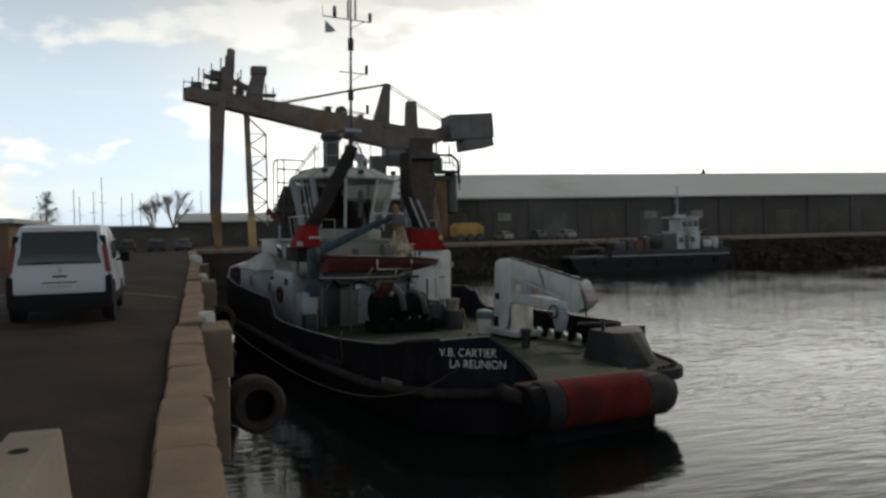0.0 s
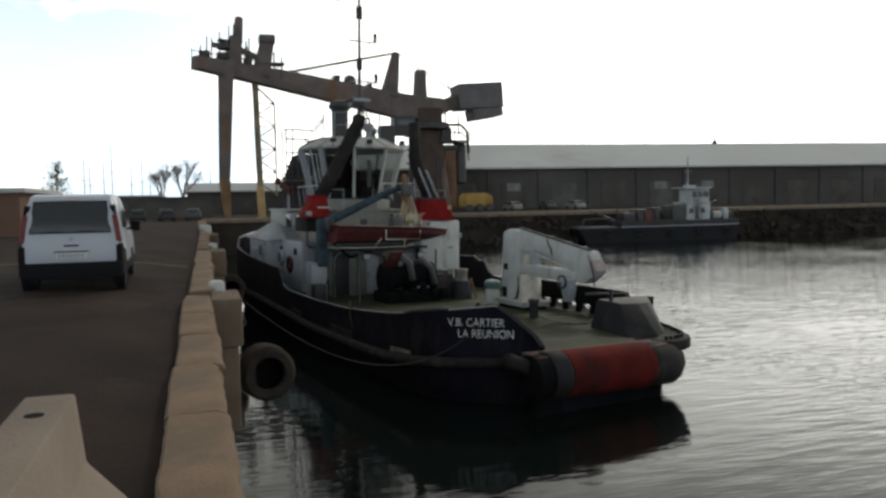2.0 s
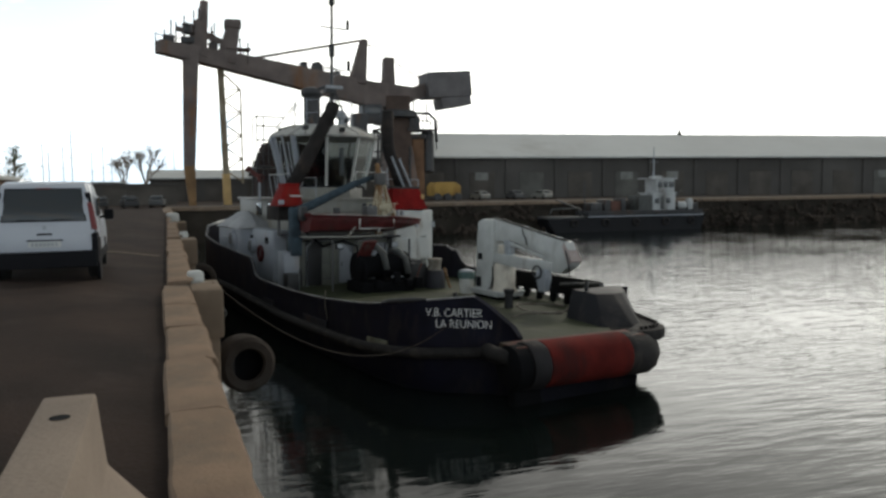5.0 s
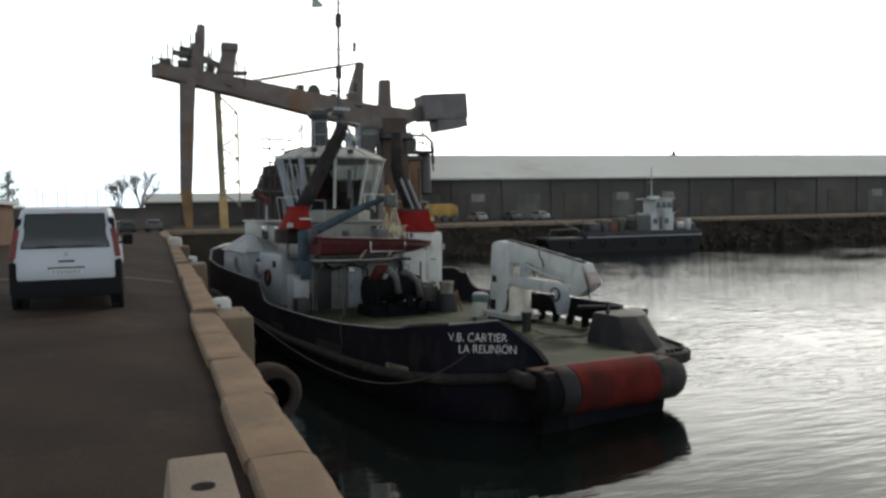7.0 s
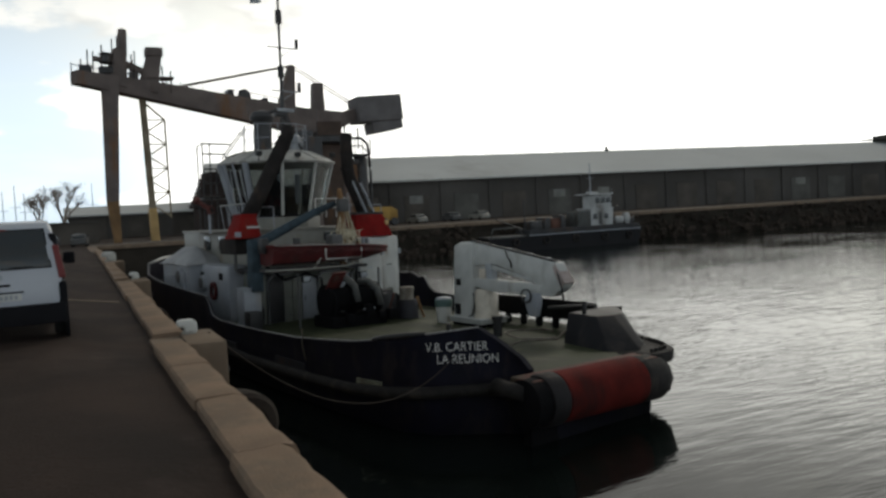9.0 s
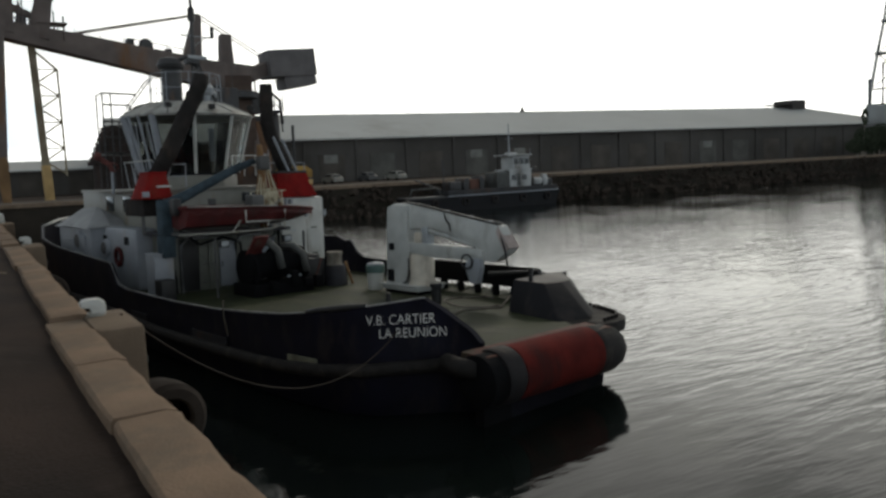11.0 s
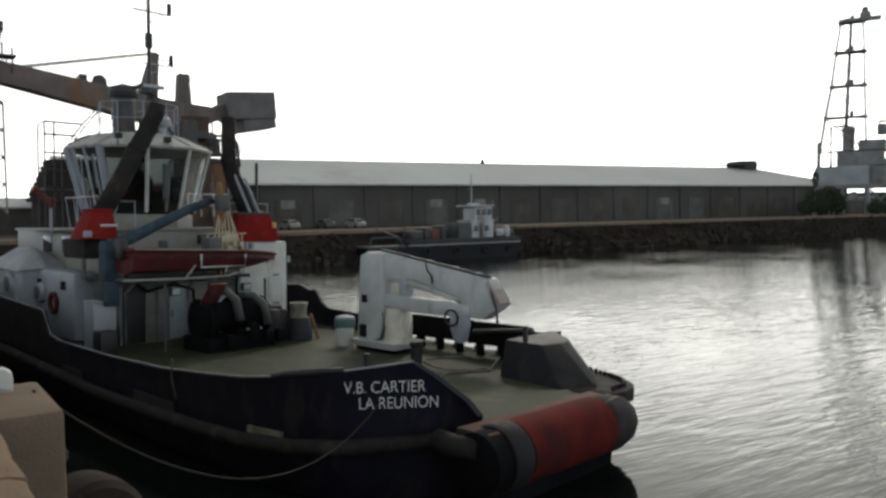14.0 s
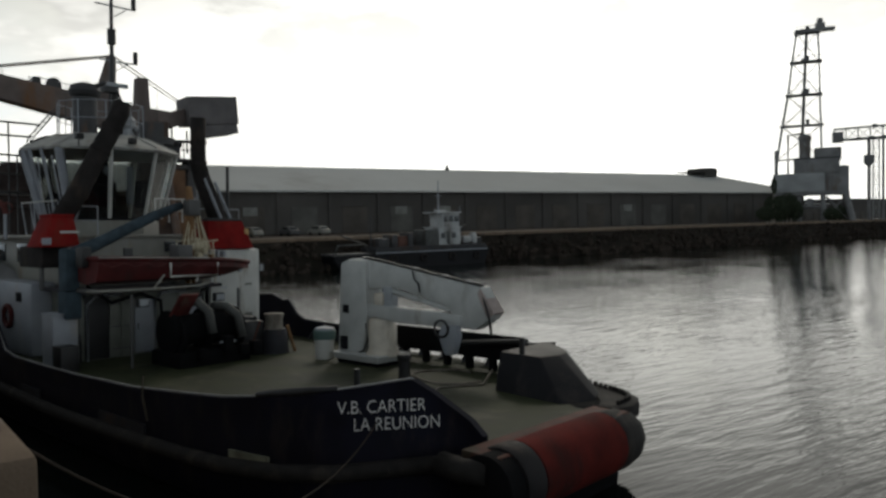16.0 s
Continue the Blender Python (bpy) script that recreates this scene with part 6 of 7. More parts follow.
    part("chord", rod(loc(far(2.4)), loc(far(14.9)), 0.13, seg=6), LADDERPAINT, up)
    part("chord", rod(loc(far(14.9)), loc(near(17.0)), 0.13, seg=6), LADDERPAINT, up)
    for k in range(8):
        za, zb = 2.6 + 1.54 * k, 2.6 + 1.54 * (k + 1)
        part("zigzag_brace", rod(loc(near(za) if k % 2 else far(za)), loc(far(zb) if k % 2 else near(zb)), 0.1, seg=5), LADDERPAINT, up)
        if k % 2:
            part("rung", rod(loc(near(zb)), loc(far(zb)), 0.08, seg=5), LADDERPAINT, up)
    hp = beam((p2.x - 0.35, p2.y, p2.z + 0.3), (p2.x + 0.75, p2.y, p2.z + 5.0), 2.2, 2.4, ORANGE, "head_post", ob, 0.72)
    part("head_block", box(-1.1, 1.0, -1.0, 1.0, 0, 1.1, 0.15, Matrix.Translation(loc((p2.x + 0.75, p2.y, p2.z + 4.7)))), ORANGE, hp)
    for dx, z0, z1 in ((1.6, 0.4, 3.6), (2.6, 0.2, 3.0), (-1.9, 1.0, 4.3), (-2.2, 1.0, 4.0)):
        part("rail_post", rod(loc((p2.x + dx, p2.y, p2.z + z0)), loc((p2.x + dx, p2.y, p2.z + z1)), 0.1, seg=5), ORANGE, hp)
    part("post_platform", box(-0.3, 2.9, -1.2, 1.2, 0, 0.2, 0.03, Matrix.Translation(loc((p2.x, p2.y, p2.z + 1.9)))), ORANGE, hp)
    for t in (0.0, 0.05, 0.1, 0.17, 0.24, 0.29):
        q = at(t, 0.9)
        part("rail_post", rod(loc(q), loc(q + Vector((0, 0, 1.5))), 0.06, seg=5), STEEL, g)
    part("guard_rail", rod(loc(at(0.0, 2.2)), loc(at(0.29, 2.2)), 0.06, seg=5), STEEL, g)
    beam(at(0.09, 4.0), at(0.24, 2.5), 0.6, 0.75, ORANGE, "service_beam")
    for k, (t, w, h, dz) in enumerate(((0.04, 1.4, 0.9, 1.4), (0.1, 1.6, 0.8, 1.7), (0.185, 1.0, 0.9, 1.5), (0.52, 0.9, 0.9, 1.3), (0.66, 0.8, 0.6, 1.2))):
        part("winch_box", box(-w / 2, w / 2, -0.8, 0.8, 0, h, 0.06, Matrix.Translation(loc(at(t, dz)))), STEEL, g)
    part("sheave", lathe([(0.9, -0.3), (1.0, -0.2), (1.0, 0.2), (0.9, 0.3)], 18, Matrix.Translation(loc(at(0.578, 1.7))) @ yaw @ Matrix.Rotation(radians(90), 4, "X")), STEEL, g)
    for t in (0.34, 0.42, 0.5, 0.58, 0.66, 0.72):
        part("rail_post", rod(loc(at(t, 1.3)), loc(at(t, 2.3)), 0.05, seg=5), STEEL, g)
    part("guard_rail", rod(loc(at(0.52, 2.3)), loc(at(0.72, 2.2)), 0.05, seg=5), STEEL, g)
    for t in (0.97, 1.03, 1.1):
        part("hanger", rod(loc(at(t, -0.6)), loc(at(t, -4.0)), 0.14, seg=6), STEEL, g)
    # apex post with stays
    q = at(0.76)
    apex = Vector((q.x + 0.9, q.y, q.z + 7.2))
    ap = beam((q.x - 0.3, q.y, q.z + 0.6), apex, 2.6, 2.4, ORANGE, "apex_post", ob, 0.42)
    q2 = at(0.9)
    beam((q2.x, q2.y, q2.z - 0.5), (q2.x + 0.1, q2.y, q2.z + 5.4), 2.2, 2.0, ORANGE, "second_post", ob, 0.75)
    cw = Vector((c.x + 7.4, c.y + 1.5, c.z + 2.0))
    for dy in (-0.7, 0.7):
        part("stay", rod(loc(apex + Vector((0, dy, 0))), loc(cw + Vector((-5.0, dy, 1.4))), 0.1, seg=6), ORANGE, ap)
        part("stay", rod(loc(apex + Vector((0, dy, 0))), loc(at(0.29, 1.0) + Vector((0, dy, 0))), 0.09, seg=6), ORANGE, ap)
    # slewing tower
    tw = at(0.93)
    tower = beam((tw.x + 0.1, tw.y, tw.z - 0.5), (tw.x + 0.3, tw.y, FARZ), 3.8, 4.0, TOWERPAINT, "tower", ob, 1.1)
    part("side_column", box(-1.0, 1.0, -1.2, 0.8, FARZ, 9.4, 0.15, Matrix.Translation(loc((tw.x + 3.6, tw.y, 0)))), ORANGEDULL, tower)
    part("column_head", box(-1.4, 1.3, -1.5, 1.0, 9.4, 10.2, 0.15, Matrix.Translation(loc((tw.x + 3.6, tw.y, 0)))), STEEL, tower)
    part("side_tank", lathe([(0.3, 4.0), (1.0, 4.3), (1.05, 10.4), (0.9, 10.8)], 16, Matrix.Translation(loc((tw.x + 5.6, tw.y, 0)))), STEEL, tower)
    for x, z0, z1 in ((-2.6, 2.0, 12.6), (-3.3, 4.0, 11.0)):
        part("access_ladder", rod(loc((tw.x + x, tw.y - 1.5, z0)), loc((tw.x + x + 0.2, tw.y - 1.5, z1)), 0.22, seg=6), STEEL, tower)
    for k in range(5):
        part("landing", box(-3.6, -1.7, -2.2, -0.5, 0, 0.25, 0.03, Matrix.Translation(loc((tw.x, tw.y, 3.0 + 2.1 * k)))), STEEL, tower)
    part("slewing_ring", lathe([(3.3, 0), (3.6, 0.2), (3.6, 1.0), (3.3, 1.2)], 24, Matrix.Translation(loc((tw.x + 0.1, tw.y, 12.6)))), STEEL, ob, "dark slewing ring")
    part("cabin", box(-1.7, 1.5, -1.5, 1.5, -1.6, 1.3, 0.1, Matrix.Translation(loc((tw.x - 4.4, tw.y - 2, 13.2)))), STEEL, ob)
    part("cabin_window", box(-1.3, 1.1, -1.56, -1.5, -0.3, 0.9, 0.02, Matrix.Translation(loc((tw.x - 4.4, tw.y - 2, 13.2)))), DARKGLASS, ob)
    part("gallery", box(1.6, 6.4, -2.5, 1.5, -0.12, 0.25, 0.03, Matrix.Translation(loc((tw.x, tw.y, 10.7)))), STEEL, ob)
    part("machine_box", box(1.9, 3.6, -2.2, 0.8, 0.1, 2.3, 0.1, Matrix.Translation(loc((tw.x, tw.y, 10.7)))), STEEL, ob)
    for x in (2.8, 4.0, 5.2, 6.5):
        part("gallery_post", rod(loc((tw.x + x, tw.y - 2.4, 10.8)), loc((tw.x + x, tw.y - 2.4, 13.2)), 0.09, seg=5), STEEL, ob)
    for z, r in ((12.2, 0.1), (13.4, 0.24)):
        part("gallery_rail", tube([loc((tw.x + 3.2, tw.y - 2, z)), loc((tw.x + 5.2, tw.y - 2, z)), loc((tw.x + 6.2, tw.y - 2, z - 1.0)), loc((tw.x + 6.4, tw.y - 2, z - 4.5))], r, 6), STEEL, ob)
    beam(c, cw + Vector((-4, 0, -0.6)), 1.8, 2.0, ORANGE, "counter_jib")
    m = Matrix.Translation(loc(cw)) @ Matrix.Rotation(radians(-4), 4, "Y")
    part("counterweight", box(-4.2, 3.4, -2.5, 2.5, -1.9, 2.2, 0.1, m), CWEIGHT, ob, "dark grey counterweight box")
    part("counterweight", box(-2.2, 3.0, -2.2, 2.2, -3.6, -1.8, 0.1, m @ Matrix.Rotation(radians(-6), 4, "Y")), CWEIGHT, ob)
    part("yellow_bogie", prism([(0, -1.2), (4.2, -1.2), (4.3, 0.3), (3.4, 0.9), (0.6, 0.9), (0, 0.3)], -2, 2, Matrix.Translation(loc((tw.x + 3.2, tw.y - 8, 1.5))) @ FRONT, 0.15), BOGIE, ob, "yellow bogie housing")
    for x in (3.6, 5.2, 6.8):
        part("bogie_wheel", lathe([(0.5, -0.3), (0.6, -0.2), (0.6, 0.2), (0.5, 0.3)], 16, Matrix.Translation(loc((tw.x + x, tw.y - 10.1, 0.15))) @ Matrix.Rotation(radians(90), 4, "X")), STEEL, ob)
    for dx in (-1, 1):
        part("portal_leg", rod(loc((tw.x + dx * 2.6, tw.y - 3, FARZ)), loc((tw.x + dx * 2, tw.y - 1, 9)), 0.6, 0.5, 8), ORANGE, ob)
    return ob


BOGIE = material("bogie_yellow", (0.34, 0.21, 0.06), 0.7, 0, 0.25, 0.6, 0.1, (0.2, 0.1, 0.03), 0.3)
CWEIGHT = material("counterweight_paint", (0.16, 0.15, 0.15), 0.8, 0, 0.2, 0.5, 0.1)
portal_crane()


# ---- moored workboat on the far side ----
def workboat():
    ob = empty("workboat", pose(60.7, 89.2, WZ, 0, 0, -2), "low dark barge-like workboat with a small white wheelhouse", "boat")
    out = [(-13.5, -0.4), (-14.6, 1.2), (-14.8, 1.75), (-9.5, 1.75), (-9.0, 1.95), (8.2, 2.0), (8.9, 2.2), (8.0, -0.4)]
    bm = add_prism(bmesh.new(), out, -2.1, 2.1, FRONT)
    bmesh.ops.bevel(bm, geom=bm.edges[:], offset=0.12, segments=2, affect="EDGES")
    hl = part("hull", bm, BOATHULL, ob, "black steel hull")
    part("gunwale", box(-9.0, 8.4, -2.18, -2.06, 1.86, 2.0, 0.02), GREYWHITE, hl, "pale gunwale line")
    for x in (-11, -6.5, -2, 2.5, 6.5):
        part("tyre", tube([(x + 0.42 * math.cos(a), -2.2, 1.15 + 0.42 * math.sin(a)) for a in np.linspace(0, 2 * math.pi, 15)[:-1]], 0.15, 6, True), RUBBER, hl)
    part("bulwark", box(-8.8, 8.4, -2.0, 1.9, 2.0, 2.62, 0.04), BOATDECK, ob)
    part("bow_platform", box(-14.6, -9.4, -1.9, 1.9, 1.78, 2.0, 0.03), GREYDARK, ob)
    part("ramp_frame", tube([(-14.2, -1.5, 2.0), (-13.8, -1.5, 3.0), (-10.2, -1.5, 3.05), (-9.6, -1.5, 2.0)], 0.1, 6), GREYDULL, ob)
    ho = part("cabin", box(0.9, 4.4, -1.6, 1.6, 2.6, 4.9, 0.12), WORKWHITE, ob, "dirty white cabin")
    wh = part("wheelhouse", box(1.6, 4.3, -1.45, 1.45, 4.85, 6.7, 0.1), WORKWHITE, ob, "white wheelhouse")
    part("roof", box(0.6, 4.5, -1.75, 1.75, 6.7, 6.88, 0.05), WORKWHITE, ob)
    part("deck_edge", box(0.7, 4.6, -1.75, 1.75, 4.8, 4.92, 0.02), WORKWHITE, ho)
    part("low_deckhouse", box(-1.1, 0.88, -1.5, 1.5, 2.6, 4.6, 0.12), GREYDULL, ob, "dull grey low deckhouse")
    for i in range(3):
        part("window", box(1.75 + 0.87 * i, 2.4 + 0.87 * i, -1.52, -1.42, 5.6, 6.35, 0.02), DARKGLASS, wh)
    for x in (1.2, 2.9):
        part("window", box(x, x + 0.65, -1.66, -1.56, 3.5, 4.2, 0.02), DARKGLASS, ho)
    part("door", box(2.05, 2.65, -1.66, -1.58, 2.7, 4.4, 0.03), GREYDULL, ho)
    mast = part("mast", rod((2.0, 0, 6.8), (2.0, 0, 11.0), 0.12, 0.06, 8), GREYWHITE, ob)
    part("yard", rod((1.4, 0, 9.0), (2.6, 0, 9.0), 0.04, seg=5), GREYWHITE, mast)
    part("radar_box", box(1.5, 3.0, -0.4, 0.4, 6.88, 7.15, 0.08), WORKWHITE, ob)
    for x, z in ((0.8, 6.85), (4.3, 6.85)):
        part("rail_post", rod((x, -1.6, z), (x, -1.6, z + 0.7), 0.035, seg=5), GREYWHITE, ob)
    part("raft_canister", lathe([(0.4, -0.6), (0.5, -0.45), (0.5, 0.45), (0.4, 0.6)], 14, Matrix.Translation((5.6, -1.2, 3.2)) @ Matrix.Rotation(radians(90), 4, "Y")), WORKWHITE, ob)
    part("drum", lathe([(0.5, 0), (0.6, 0.3), (0.6, 1.0), (0.4, 1.5)], 14, Matrix.Translation((7.0, -0.8, 2.6))), WORKWHITE, ob)
    part("stern_frame", tube([(4.9, -1.2, 2.6), (4.9, -1.2, 5.0), (5.6, -1.2, 5.1)], 0.1, 6), STEEL, ob)
    part("stern_gear", box(6.1, 8.2, -1.2, 1.2, 2.6, 3.5, 0.1), BLACK, ob)
    for x, w, h in ((-8.0, 1.6, 1.0), (-6.1, 0.9, 1.4), (-3.6, 0.7, 1.6)):
        part("deck_gear", box(x, x + w, -1.2, 1.0, 2.6, 2.7 + h, 0.08), STEEL, ob)
    part("post", rod((-8.4, 0, 2.0), (-8.4, 0, 6.6), 0.09, seg=6), STEEL, ob)
    part("derrick", rod((-8.4, 0, 2.6), (-12.6, 0, 4.2), 0.1, seg=6), STEEL, ob)
    part("red_crate", box(-5.0, -3.3, -1, 1, 2.6, 3.9, 0.05), RUSTRED, ob, "rusty red crate")
    return ob


WORKWHITE = material("workboat_white", (0.42, 0.43, 0.43), 0.55, 0, 0.18, 0.8, 0.1, (0.14, 0.12, 0.1), 0.3)
BOATDECK = material("boat_bulwark", (0.045, 0.045, 0.048), 0.75, 0, 0.3, 0.8, 0.1, (0.08, 0.05, 0.035), 0.3)
BOATHULL = material("boat_hull", (0.007, 0.007, 0.009), 0.6, 0, 0.3, 0.6, 0.1)
RUSTRED = material("rust_red", (0.11, 0.055, 0.042), 0.7, 0, 0.3, 1, 0.1)
workboat()


def small_car(x, y, z, turn, paint, label, group):
    ob = empty("parked_car", pose(x, y, z, 0, 0, turn), label, "car", group)
    out = [(0, 0.35), (0.05, 0.85), (0.5, 0.95), (1.0, 1.42), (2.6, 1.45), (3.3, 0.98), (4.1, 0.85), (4.2, 0.4), (4.0, 0.22), (0.2, 0.22)]
    bm = add_prism(bmesh.new(), out, -0.82, 0.82, SIDE)
    for v in bm.verts:
        if v.co.z > 1.0:
            v.co.x *= 0.8
    bmesh.ops.bevel(bm, geom=bm.edges[:], offset=0.07, segments=2, affect="EDGES")
    part("body", bm, paint, ob)
    part("side_window", box(-0.84, 0.84, 1.05, 2.75, 1.02, 1.34, 0.05), DARKGLASS, ob)
    part("rear_window", box(-0.55, 0.55, 0.55, 1.1, 1.0, 1.3, 0.05), DARKGLASS, ob)
    for s in (-1, 1):
        wheel(ob, s * 0.74, 0.75, 0.3, 0.18)
        wheel(ob, s * 0.74, 3.3, 0.3, 0.18)
    return ob


for i, (x, pt, nm) in enumerate(((48, WHITE, "white"), (54.5, GREYDARK, "grey"), (59, WHITE, "white"), (83, GREYDARK, "grey"))):
    small_car(x, 112 + 1.5 * (i % 2), FARZ, 4 - 6 * (i % 2), pt, nm + " car parked before the long warehouse", "cars by the warehouse")
small_car(-3.0, 96, FARZ, 8, BLACK, "dark car parked at the far end of the quay", "cars on the quay")
small_car(-0.4, 99, FARZ, -5, GREYDARK, "dark grey car parked at the far end of the quay", "cars on the quay")
small_car(-6.4, 97, FARZ, 3, BLACK, "black car parked at the far end of the quay", "cars on the quay")


# ---- tall harbour crane and conveyor gantry on the far side ----
def tall_crane():
    ob = empty("harbour_crane", pose(189.6, 104.8, FARZ, 0, 0, -63.3), "tall old grey dockside crane with a tapered lattice tower", "crane")
    ob.scale = (1.08, 1.08, 1.07)
    part("machinery_house", box(-6.4, 4.3, -4, 4, 6.7, 10.9, 0.2), GREYCRANE, ob)
    up = part("upper_house", box(-2.1, 7.2, -3.5, 3.5, 10.9, 14.2, 0.25), DARKCRANE, ob)
    part("winch_house", box(2.1, 7.6, -3.0, 3.0, 13.8, 16.6, 0.3), DARKCRANE, ob)
    part("side_house", box(4.3, 9.1, -3.0, 3.0, 6.7, 12.4, 0.3), DARKCRANE, ob)
    part("roof_edge", box(-2.3, 7.4, -3.7, 3.7, 14.1, 14.4, 0.05), STEEL, up)
    part("boiler", lathe([(1.2, 14), (1.25, 18.6), (1.45, 18.8), (1.4, 19.6), (0.5, 20.1)], 14, Matrix.Translation((0.2, 0, 0))), DARKCRANE, ob)
    part("side_frame", box(-6.2, -5.4, -0.4, 0.4, 10.5, 16.6, 0.1), DARKCRANE, ob)
    part("side_frame", tube([(-3.3, -0.5, 10.8), (-3.3, -0.5, 19.9), (-0.6, -0.5, 20.1)], 0.3, 6), DARKCRANE, ob)
    part("side_frame", rod((-5.8, 0, 14.2), (-2.0, 0, 14.4), 0.18, seg=6), DARKCRANE, ob)
    part("girder", box(-6.4, 9.2, -4, 4, 5.9, 6.7, 0.1), DARKCRANE, ob)
    for y in (-3.4, 3.4):
        for x, x1, r in ((-6.0, -6.0, 0.45), (-0.9, -0.9, 0.5), (4.0, 3.9, 0.6), (9.8, 8.4, 0.75)):
            part("leg", rod((x, y, -0.1), (x1, y, 6.3), r, r * 0.85, 6), DARKCRANE, ob)
        part("portal_brace", rod((4.4, y, 0.6), (8.4, y, 5.6), 0.18, seg=5), DARKCRANE, ob)
        part("portal_brace", rod((8.6, y, 0.6), (4.6, y, 5.6), 0.18, seg=5), DARKCRANE, ob)
        part("portal_brace", rod((-1.0, y, 3.4), (3.8, y, 3.2), 0.3, seg=6), DARKCRANE, ob)
    part("cable_drum", lathe([(0.9, -0.5), (0.9, 0.5)], 14, Matrix.Translation((1.2, -3.6, 4.4)) @ Matrix.Rotation(radians(90), 4, "X")), DARKCRANE, ob)
    # tapering tower: left and right edge at each gallery
    levels = ((14.4, -5.6, 3.7), (22.0, -4.5, 3.5), (29.0, -3.3, 3.3), (36.5, -2.4, 3.2), (43.2, -1.5, 2.9))
    for (z0, a0, c0), (z1, a1, c1) in zip(levels, levels[1:]):
        for y0, y1 in ((-2.6, -2.2), (2.6, 2.2)):
            k0, k1 = (46 - z0) / 31.6 * 0.8 + 0.2, (46 - z1) / 31.6 * 0.8 + 0.2
            part("corner_post", rod((a0, y0 * k0, z0), (a1, y1 * k1, z1), 0.2, seg=5), GREYCRANE, ob)
            part("corner_post", rod((c0, y0 * k0, z0), (c1, y1 * k1, z1), 0.2, seg=5), GREYCRANE, ob)
        for y in (-1.5, 1.5):
            part("brace", rod((a0, y, z0), (c1, y * 0.8, z1), 0.06, seg=4), GREYCRANE, ob)
            part("brace", rod((c0, y, z0), (a1, y * 0.8, z1), 0.06, seg=4), GREYCRANE, ob)
        gal = part("gallery", box(a1 - 0.5, c1 + 0.6, -1.8, 1.8, z1 - 0.16, z1 + 0.16, 0.05), DARKCRANE, ob)
        part("gallery_rail", rod((a1 - 0.4, -1.8, z1 + 1.1), (c1 + 0.5, -1.8, z1 + 1.1), 0.05, seg=5), GREYCRANE, gal)
        for x in (0.0, 1.0):
            part("gallery_gear", box(x - 0.6, x + 0.2, -0.6, 0.6, z1 + 0.1, z1 + 0.9 + 0.5 * x, 0.08), DARKCRANE, gal)
    part("centre_column", rod((-0.5, 0, 14), (0.6, 0, 43.4), 0.38, 0.34, 8), DARKCRANE, ob)
    part("head", box(-1.8, 6.4, -1.0, 1.0, 43.2, 43.9, 0.1), DARKCRANE, ob)
    part("head_box", box(2.3, 4.4, -0.8, 0.8, 43.9, 45.0, 0.1), DARKCRANE, ob)
    part("head_sheave", lathe([(0.5, -0.2), (0.7, 0), (0.5, 0.2)], 12, Matrix.Translation((3.3, 0, 45.6)) @ Matrix.Rotation(radians(90), 4, "X")), DARKCRANE, ob)
    return ob


GREYCRANE = material("grey_crane_paint", (0.3, 0.31, 0.31), 0.7, 0, 0.2, 0.3, 0.1, (0.28, 0.22, 0.17), 0.25)
DARKCRANE = material("dark_crane_steel", (0.2, 0.2, 0.2), 0.7, 0, 0.25, 0.4, 0.1, (0.12, 0.08, 0.05), 0.25)
tall_crane()


def gantry():
    ob = empty("conveyor_gantry", pose(190, 104, FARZ, 0, 0, -63.3), "pale steel conveyor gantry on tall legs", "gantry")
    ob.scale = (1.06, 1.06, 1.07)
    lattice(ob, "bridge", (5.6, 6, 20.0), (46, 6, 21.3), 2.5, 16, 0.13, GREYCRANE)
    part("walkway", box(5.4, 46, 5.0, 7.0, 18.5, 18.9, 0.05), DARKCRANE, ob)
    part("bridge_end", box(5.2, 7.6, 4.9, 7.1, 18.2, 20.6, 0.2), DARKCRANE, ob)
    for x, r in ((12.9, 0.33), (15.8, 0.24)):
        part("leg", rod((x, 6, -0.1), (x, 6, 18.7), r * 1.3, seg=6), DARKCRANE, ob)
    lattice(ob, "stair_tower", (14.4, 6.5, -0.1), (14.4, 6.5, 18.6), 1.3, 9, 0.1, GREYCRANE)
    part("hopper", prism([(11.8, 15.0), (14.0, 15.0), (14.0, 13.2), (13.2, 12.6), (12.4, 12.6), (11.8, 13.2)], -7.0, -5.0, FRONT, 0.1), DARKCRANE, ob)
    part("bridge_cabin", box(13.6, 14.6, 5.2, 6.8, 21.2, 22.0, 0.1), DARKCRANE, ob)
    for x in (30, 33):
        part("leg", rod((x, 6, -0.1), (x, 6, 18.8), 0.3, seg=6), DARKCRANE, ob)
    return ob


gantry()
for x, w, h in ((200, 30, 4.5), (240, 40, 6)):
    far_building(x, 118, w, 14, h, SHEDWALL, "low dark building behind the dock cranes")


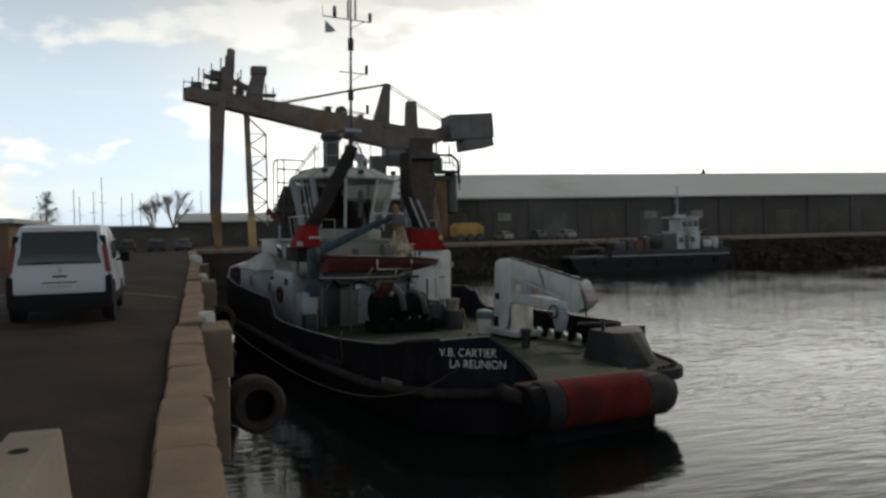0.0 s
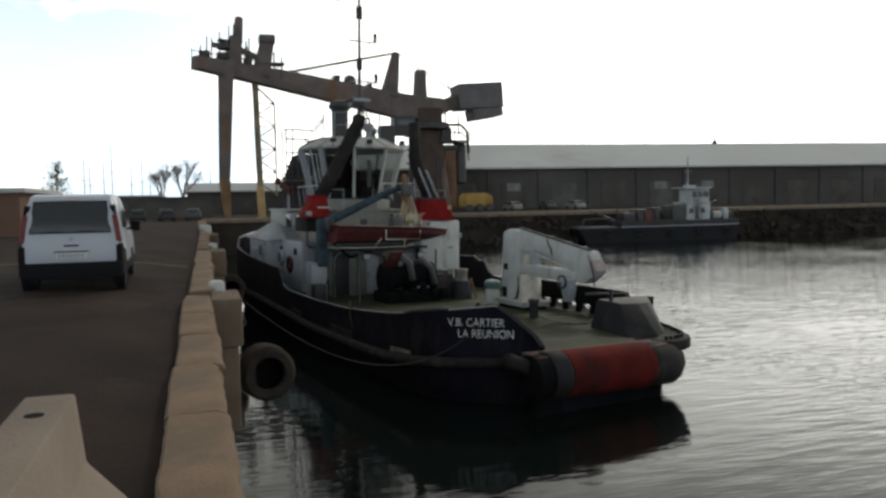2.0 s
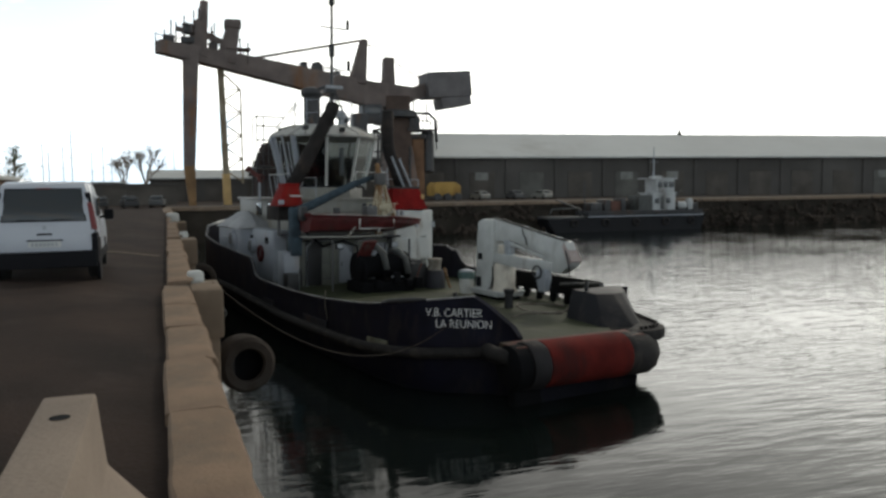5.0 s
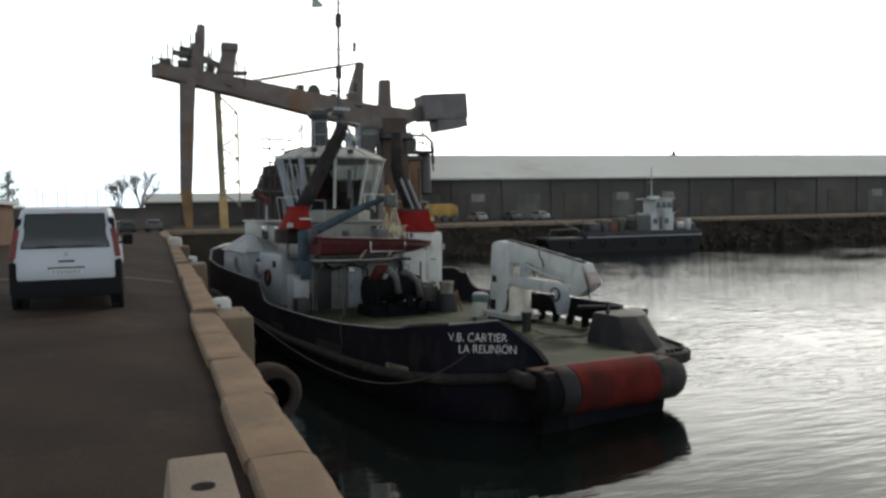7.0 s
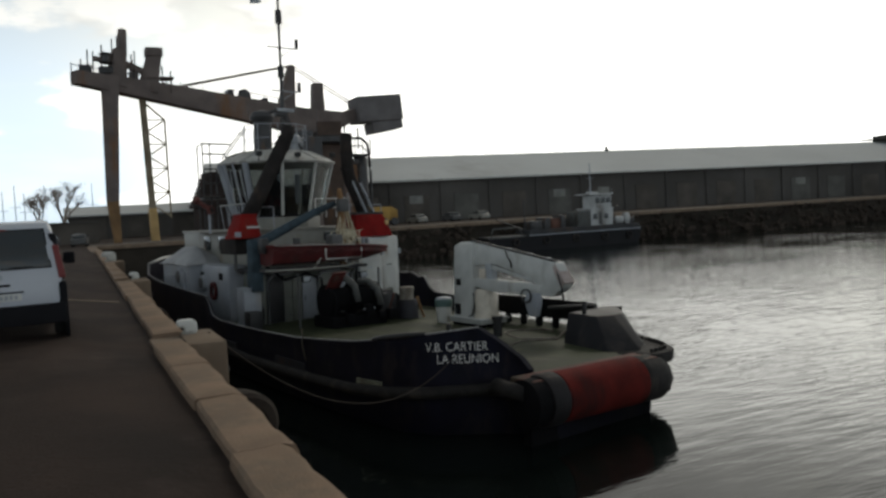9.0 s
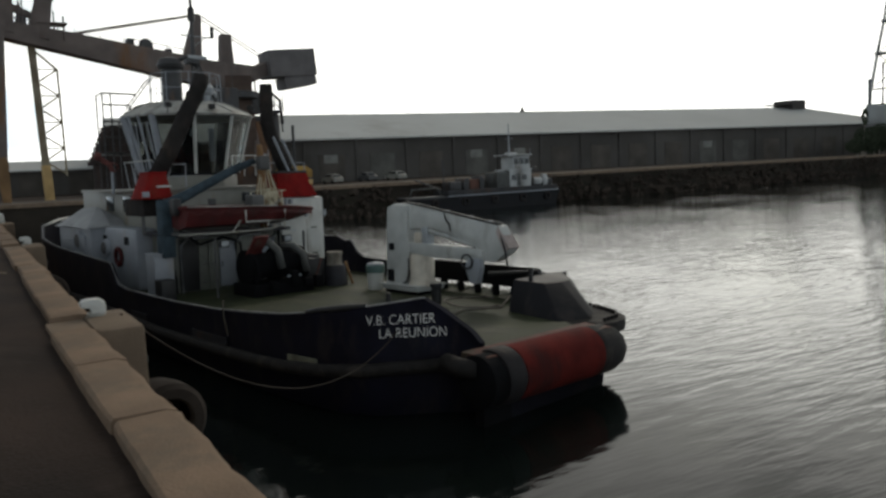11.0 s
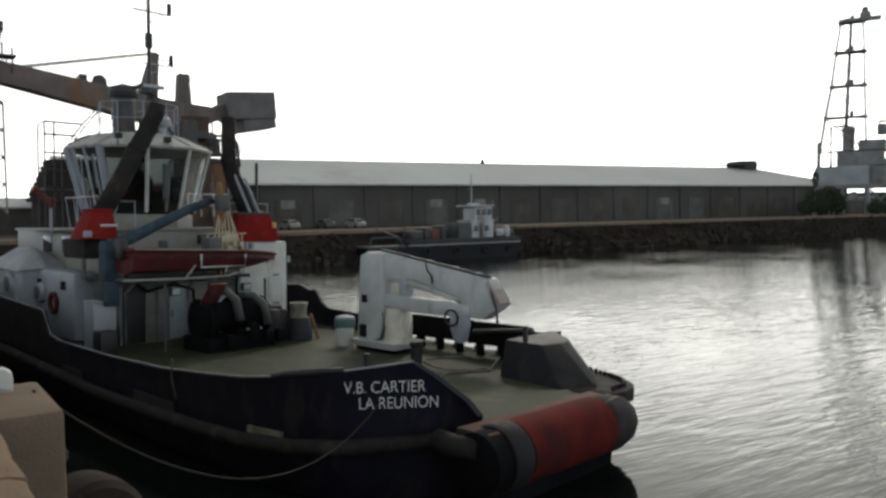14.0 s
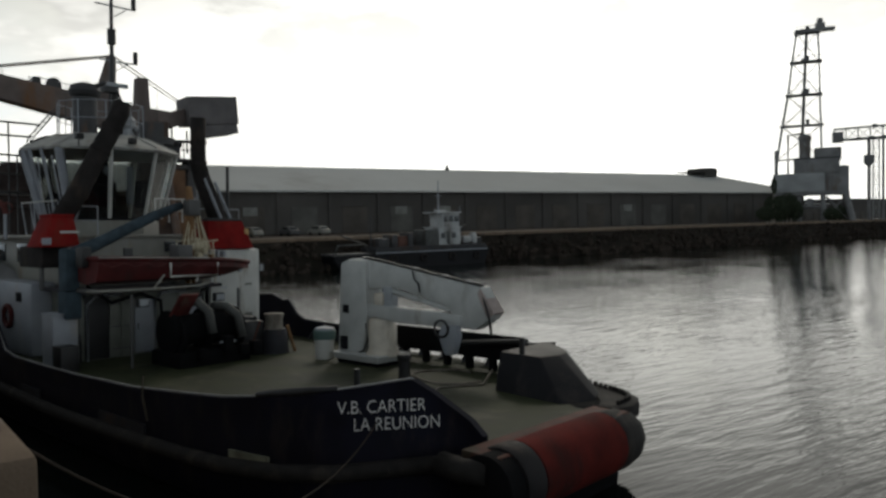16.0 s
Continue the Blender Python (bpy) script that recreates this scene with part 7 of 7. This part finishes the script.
# ---- trees and far masts ----
def tree(x, y, height, spread, seed, leaves, label, conifer=False, bare=False):
    r = random.Random(seed)
    ob = empty("tree", pose(x, y, FARZ), label, "tree", "trees beyond the quay")
    bm = bmesh.new()
    tips = []

    def limb(p, d, length, rad, depth):
        q = p + d * length
        add_rod(bm, p, q, rad, rad * 0.65, 6 if depth < 2 else 4)
        if depth >= 4:
            tips.append(q)
            return
        for i in range(3 if depth else 4):
            nd = (d + Vector((r.uniform(-1, 1), r.uniform(-1, 1), r.uniform(-0.1, 0.6))) * spread).normalized()
            limb(q, nd, length * r.uniform(0.6, 0.8), rad * 0.62, depth + 1)
        tips.append(q)

    if conifer:
        add_rod(bm, (0, 0, -0.2), (0, 0, height), 0.3, 0.04, 7)
        for i in range(70):
            z = height * (0.25 + 0.72 * i / 70)
            ln = (height - z) * 0.42 + 0.3
            a = r.uniform(0, 6.28)
            q = Vector((ln * math.cos(a), ln * math.sin(a), z + 0.2 * ln))
            add_rod(bm, (0, 0, z), q, 0.06, 0.02, 4)
            for k in range(5):
                tips.append(Vector((0, 0, z)).lerp(q, 0.3 + 0.17 * k))
    else:
        limb(Vector((0, 0, -0.2)), Vector((0.02, 0, 1)), height * 0.3, height * 0.028, 0)
    part("trunk", bm, BARK, ob)
    lf = bmesh.new()
    for t in tips:
        for k in range(leaves):
            s = r.uniform(0.06, 0.16) if bare else r.uniform(0.1, 0.28)
            m = Matrix.Translation(t + Vector((r.gauss(0, 0.35), r.gauss(0, 0.35), r.gauss(0, 0.3)))) @ Euler((r.uniform(0, 6), r.uniform(0, 6), r.uniform(0, 6))).to_matrix().to_4x4()
            vs = [lf.verts.new(m @ Vector(c)) for c in ((-s, 0, 0), (0, -s * 0.5, 0.03), (s, 0, 0), (0, s * 0.5, 0.03))]
            lf.faces.new(vs)
    part("crown", lf, TWIG if bare else LEAF, ob)
    return ob


TWIG = material("dry_twig", (0.34, 0.3, 0.27), 0.9, 0, 0.3, 2, 0.0)
tree(-2.0, 135, 10.5, 0.62, 2, 7, "sparse half-bare tree beyond the quay", bare=True)
tree(-5.6, 138, 9.4, 0.6, 7, 6, "nearly bare tree beyond the quay", bare=True)
tree(-23, 150, 9.8, 0.5, 3, 2, "slender conifer beyond the quay", True)
tree(-46, 135, 5.5, 0.7, 5, 8, "low leafy tree beyond the quay")


def bush(x, y, lumps, seed, label):
    """A dense crown down to the ground out of several leaf clumps on short stems."""
    r = random.Random(seed)
    ob = empty("bush", pose(x, y, FARZ), label, "bush", "bushes beside the dock crane")
    st, lf = bmesh.new(), bmesh.new()
    for cx0, cz, w, h in lumps:
        add_rod(st, (cx0 * 0.6, 0, -0.2), (cx0, 0, cz), 0.2, 0.08, 6)
        for k in range(int(260 * w * h)):
            u = Vector((r.gauss(0, 1), r.gauss(0, 1), r.gauss(0, 1))).normalized() * r.uniform(0.55, 1.0)
            q = Vector((cx0 + u.x * w, u.y * w, max(0.05, cz + u.z * h)))
            s = r.uniform(0.14, 0.34)
            m = Matrix.Translation(q) @ Euler((r.uniform(0, 6), r.uniform(0, 6), r.uniform(0, 6))).to_matrix().to_4x4()
            lf.faces.new([lf.verts.new(m @ Vector(c)) for c in ((-s, 0, 0), (0, -s * 0.5, 0.03), (s, 0, 0), (0, s * 0.5, 0.03))])
    part("stems", st, BARK, ob)
    part("crown", lf, DARKLEAF, ob)
    return ob


DARKLEAF = material("dark_leaf", (0.05, 0.062, 0.04), 0.85, 0, 0.4, 1.5, 0.0)
bush(163.5, 99, ((-2.2, 2.0, 2.0, 1.6), (0.3, 3.4, 1.7, 2.6), (1.4, 8.2, 0.7, 1.9), (2.4, 2.6, 2.2, 2.4)), 12, "dark bushy shrub with one tall shoot by the dock crane")
bush(171, 99.5, ((-2.4, 3.2, 2.3, 3.0), (0.6, 3.6, 2.5, 3.2), (3.4, 2.8, 2.2, 2.6)), 9, "dense dark shrub by the dock crane")
bush(190, 97, ((-2.6, 1.6, 2.0, 1.5), (0.5, 2.0, 2.2, 1.9), (3.4, 1.5, 2.0, 1.5)), 21, "low dark shrub below the dock crane")


def far_mast(x, y, h):
    ob = empty("sailboat_mast", pose(x, y, FARZ), "thin bare mast of a laid-up sailing boat", "mast", "masts beyond the quay")
    part("pole", rod((0, 0, -0.2), (0, 0, h), 0.11, 0.07, 6), GREY, ob)
    part("spreader", rod((-0.9, 0, h * 0.62), (0.9, 0, h * 0.62), 0.05, seg=5), GREY, ob)
    part("hull", box(-1.2, 1.2, -4, 4, 0.0, 1.9, 0.4), WHITE, ob)
    return ob


for x, h in ((-20.5, 11), (-19.5, 9.5), (-17, 10.5), (-15.5, 13.5), (-12, 9.5), (-10, 10.5), (-8.5, 9), (3, 10.5)):
    far_mast(x, 165, h)
add_kerb()


# ---- what moves ----
def motions():
    walk(water, [(0, pose(0, 0, WZ)), (8, pose(0.5, -0.35, WZ)), (16, pose(1.0, -0.7, WZ))])


motions()
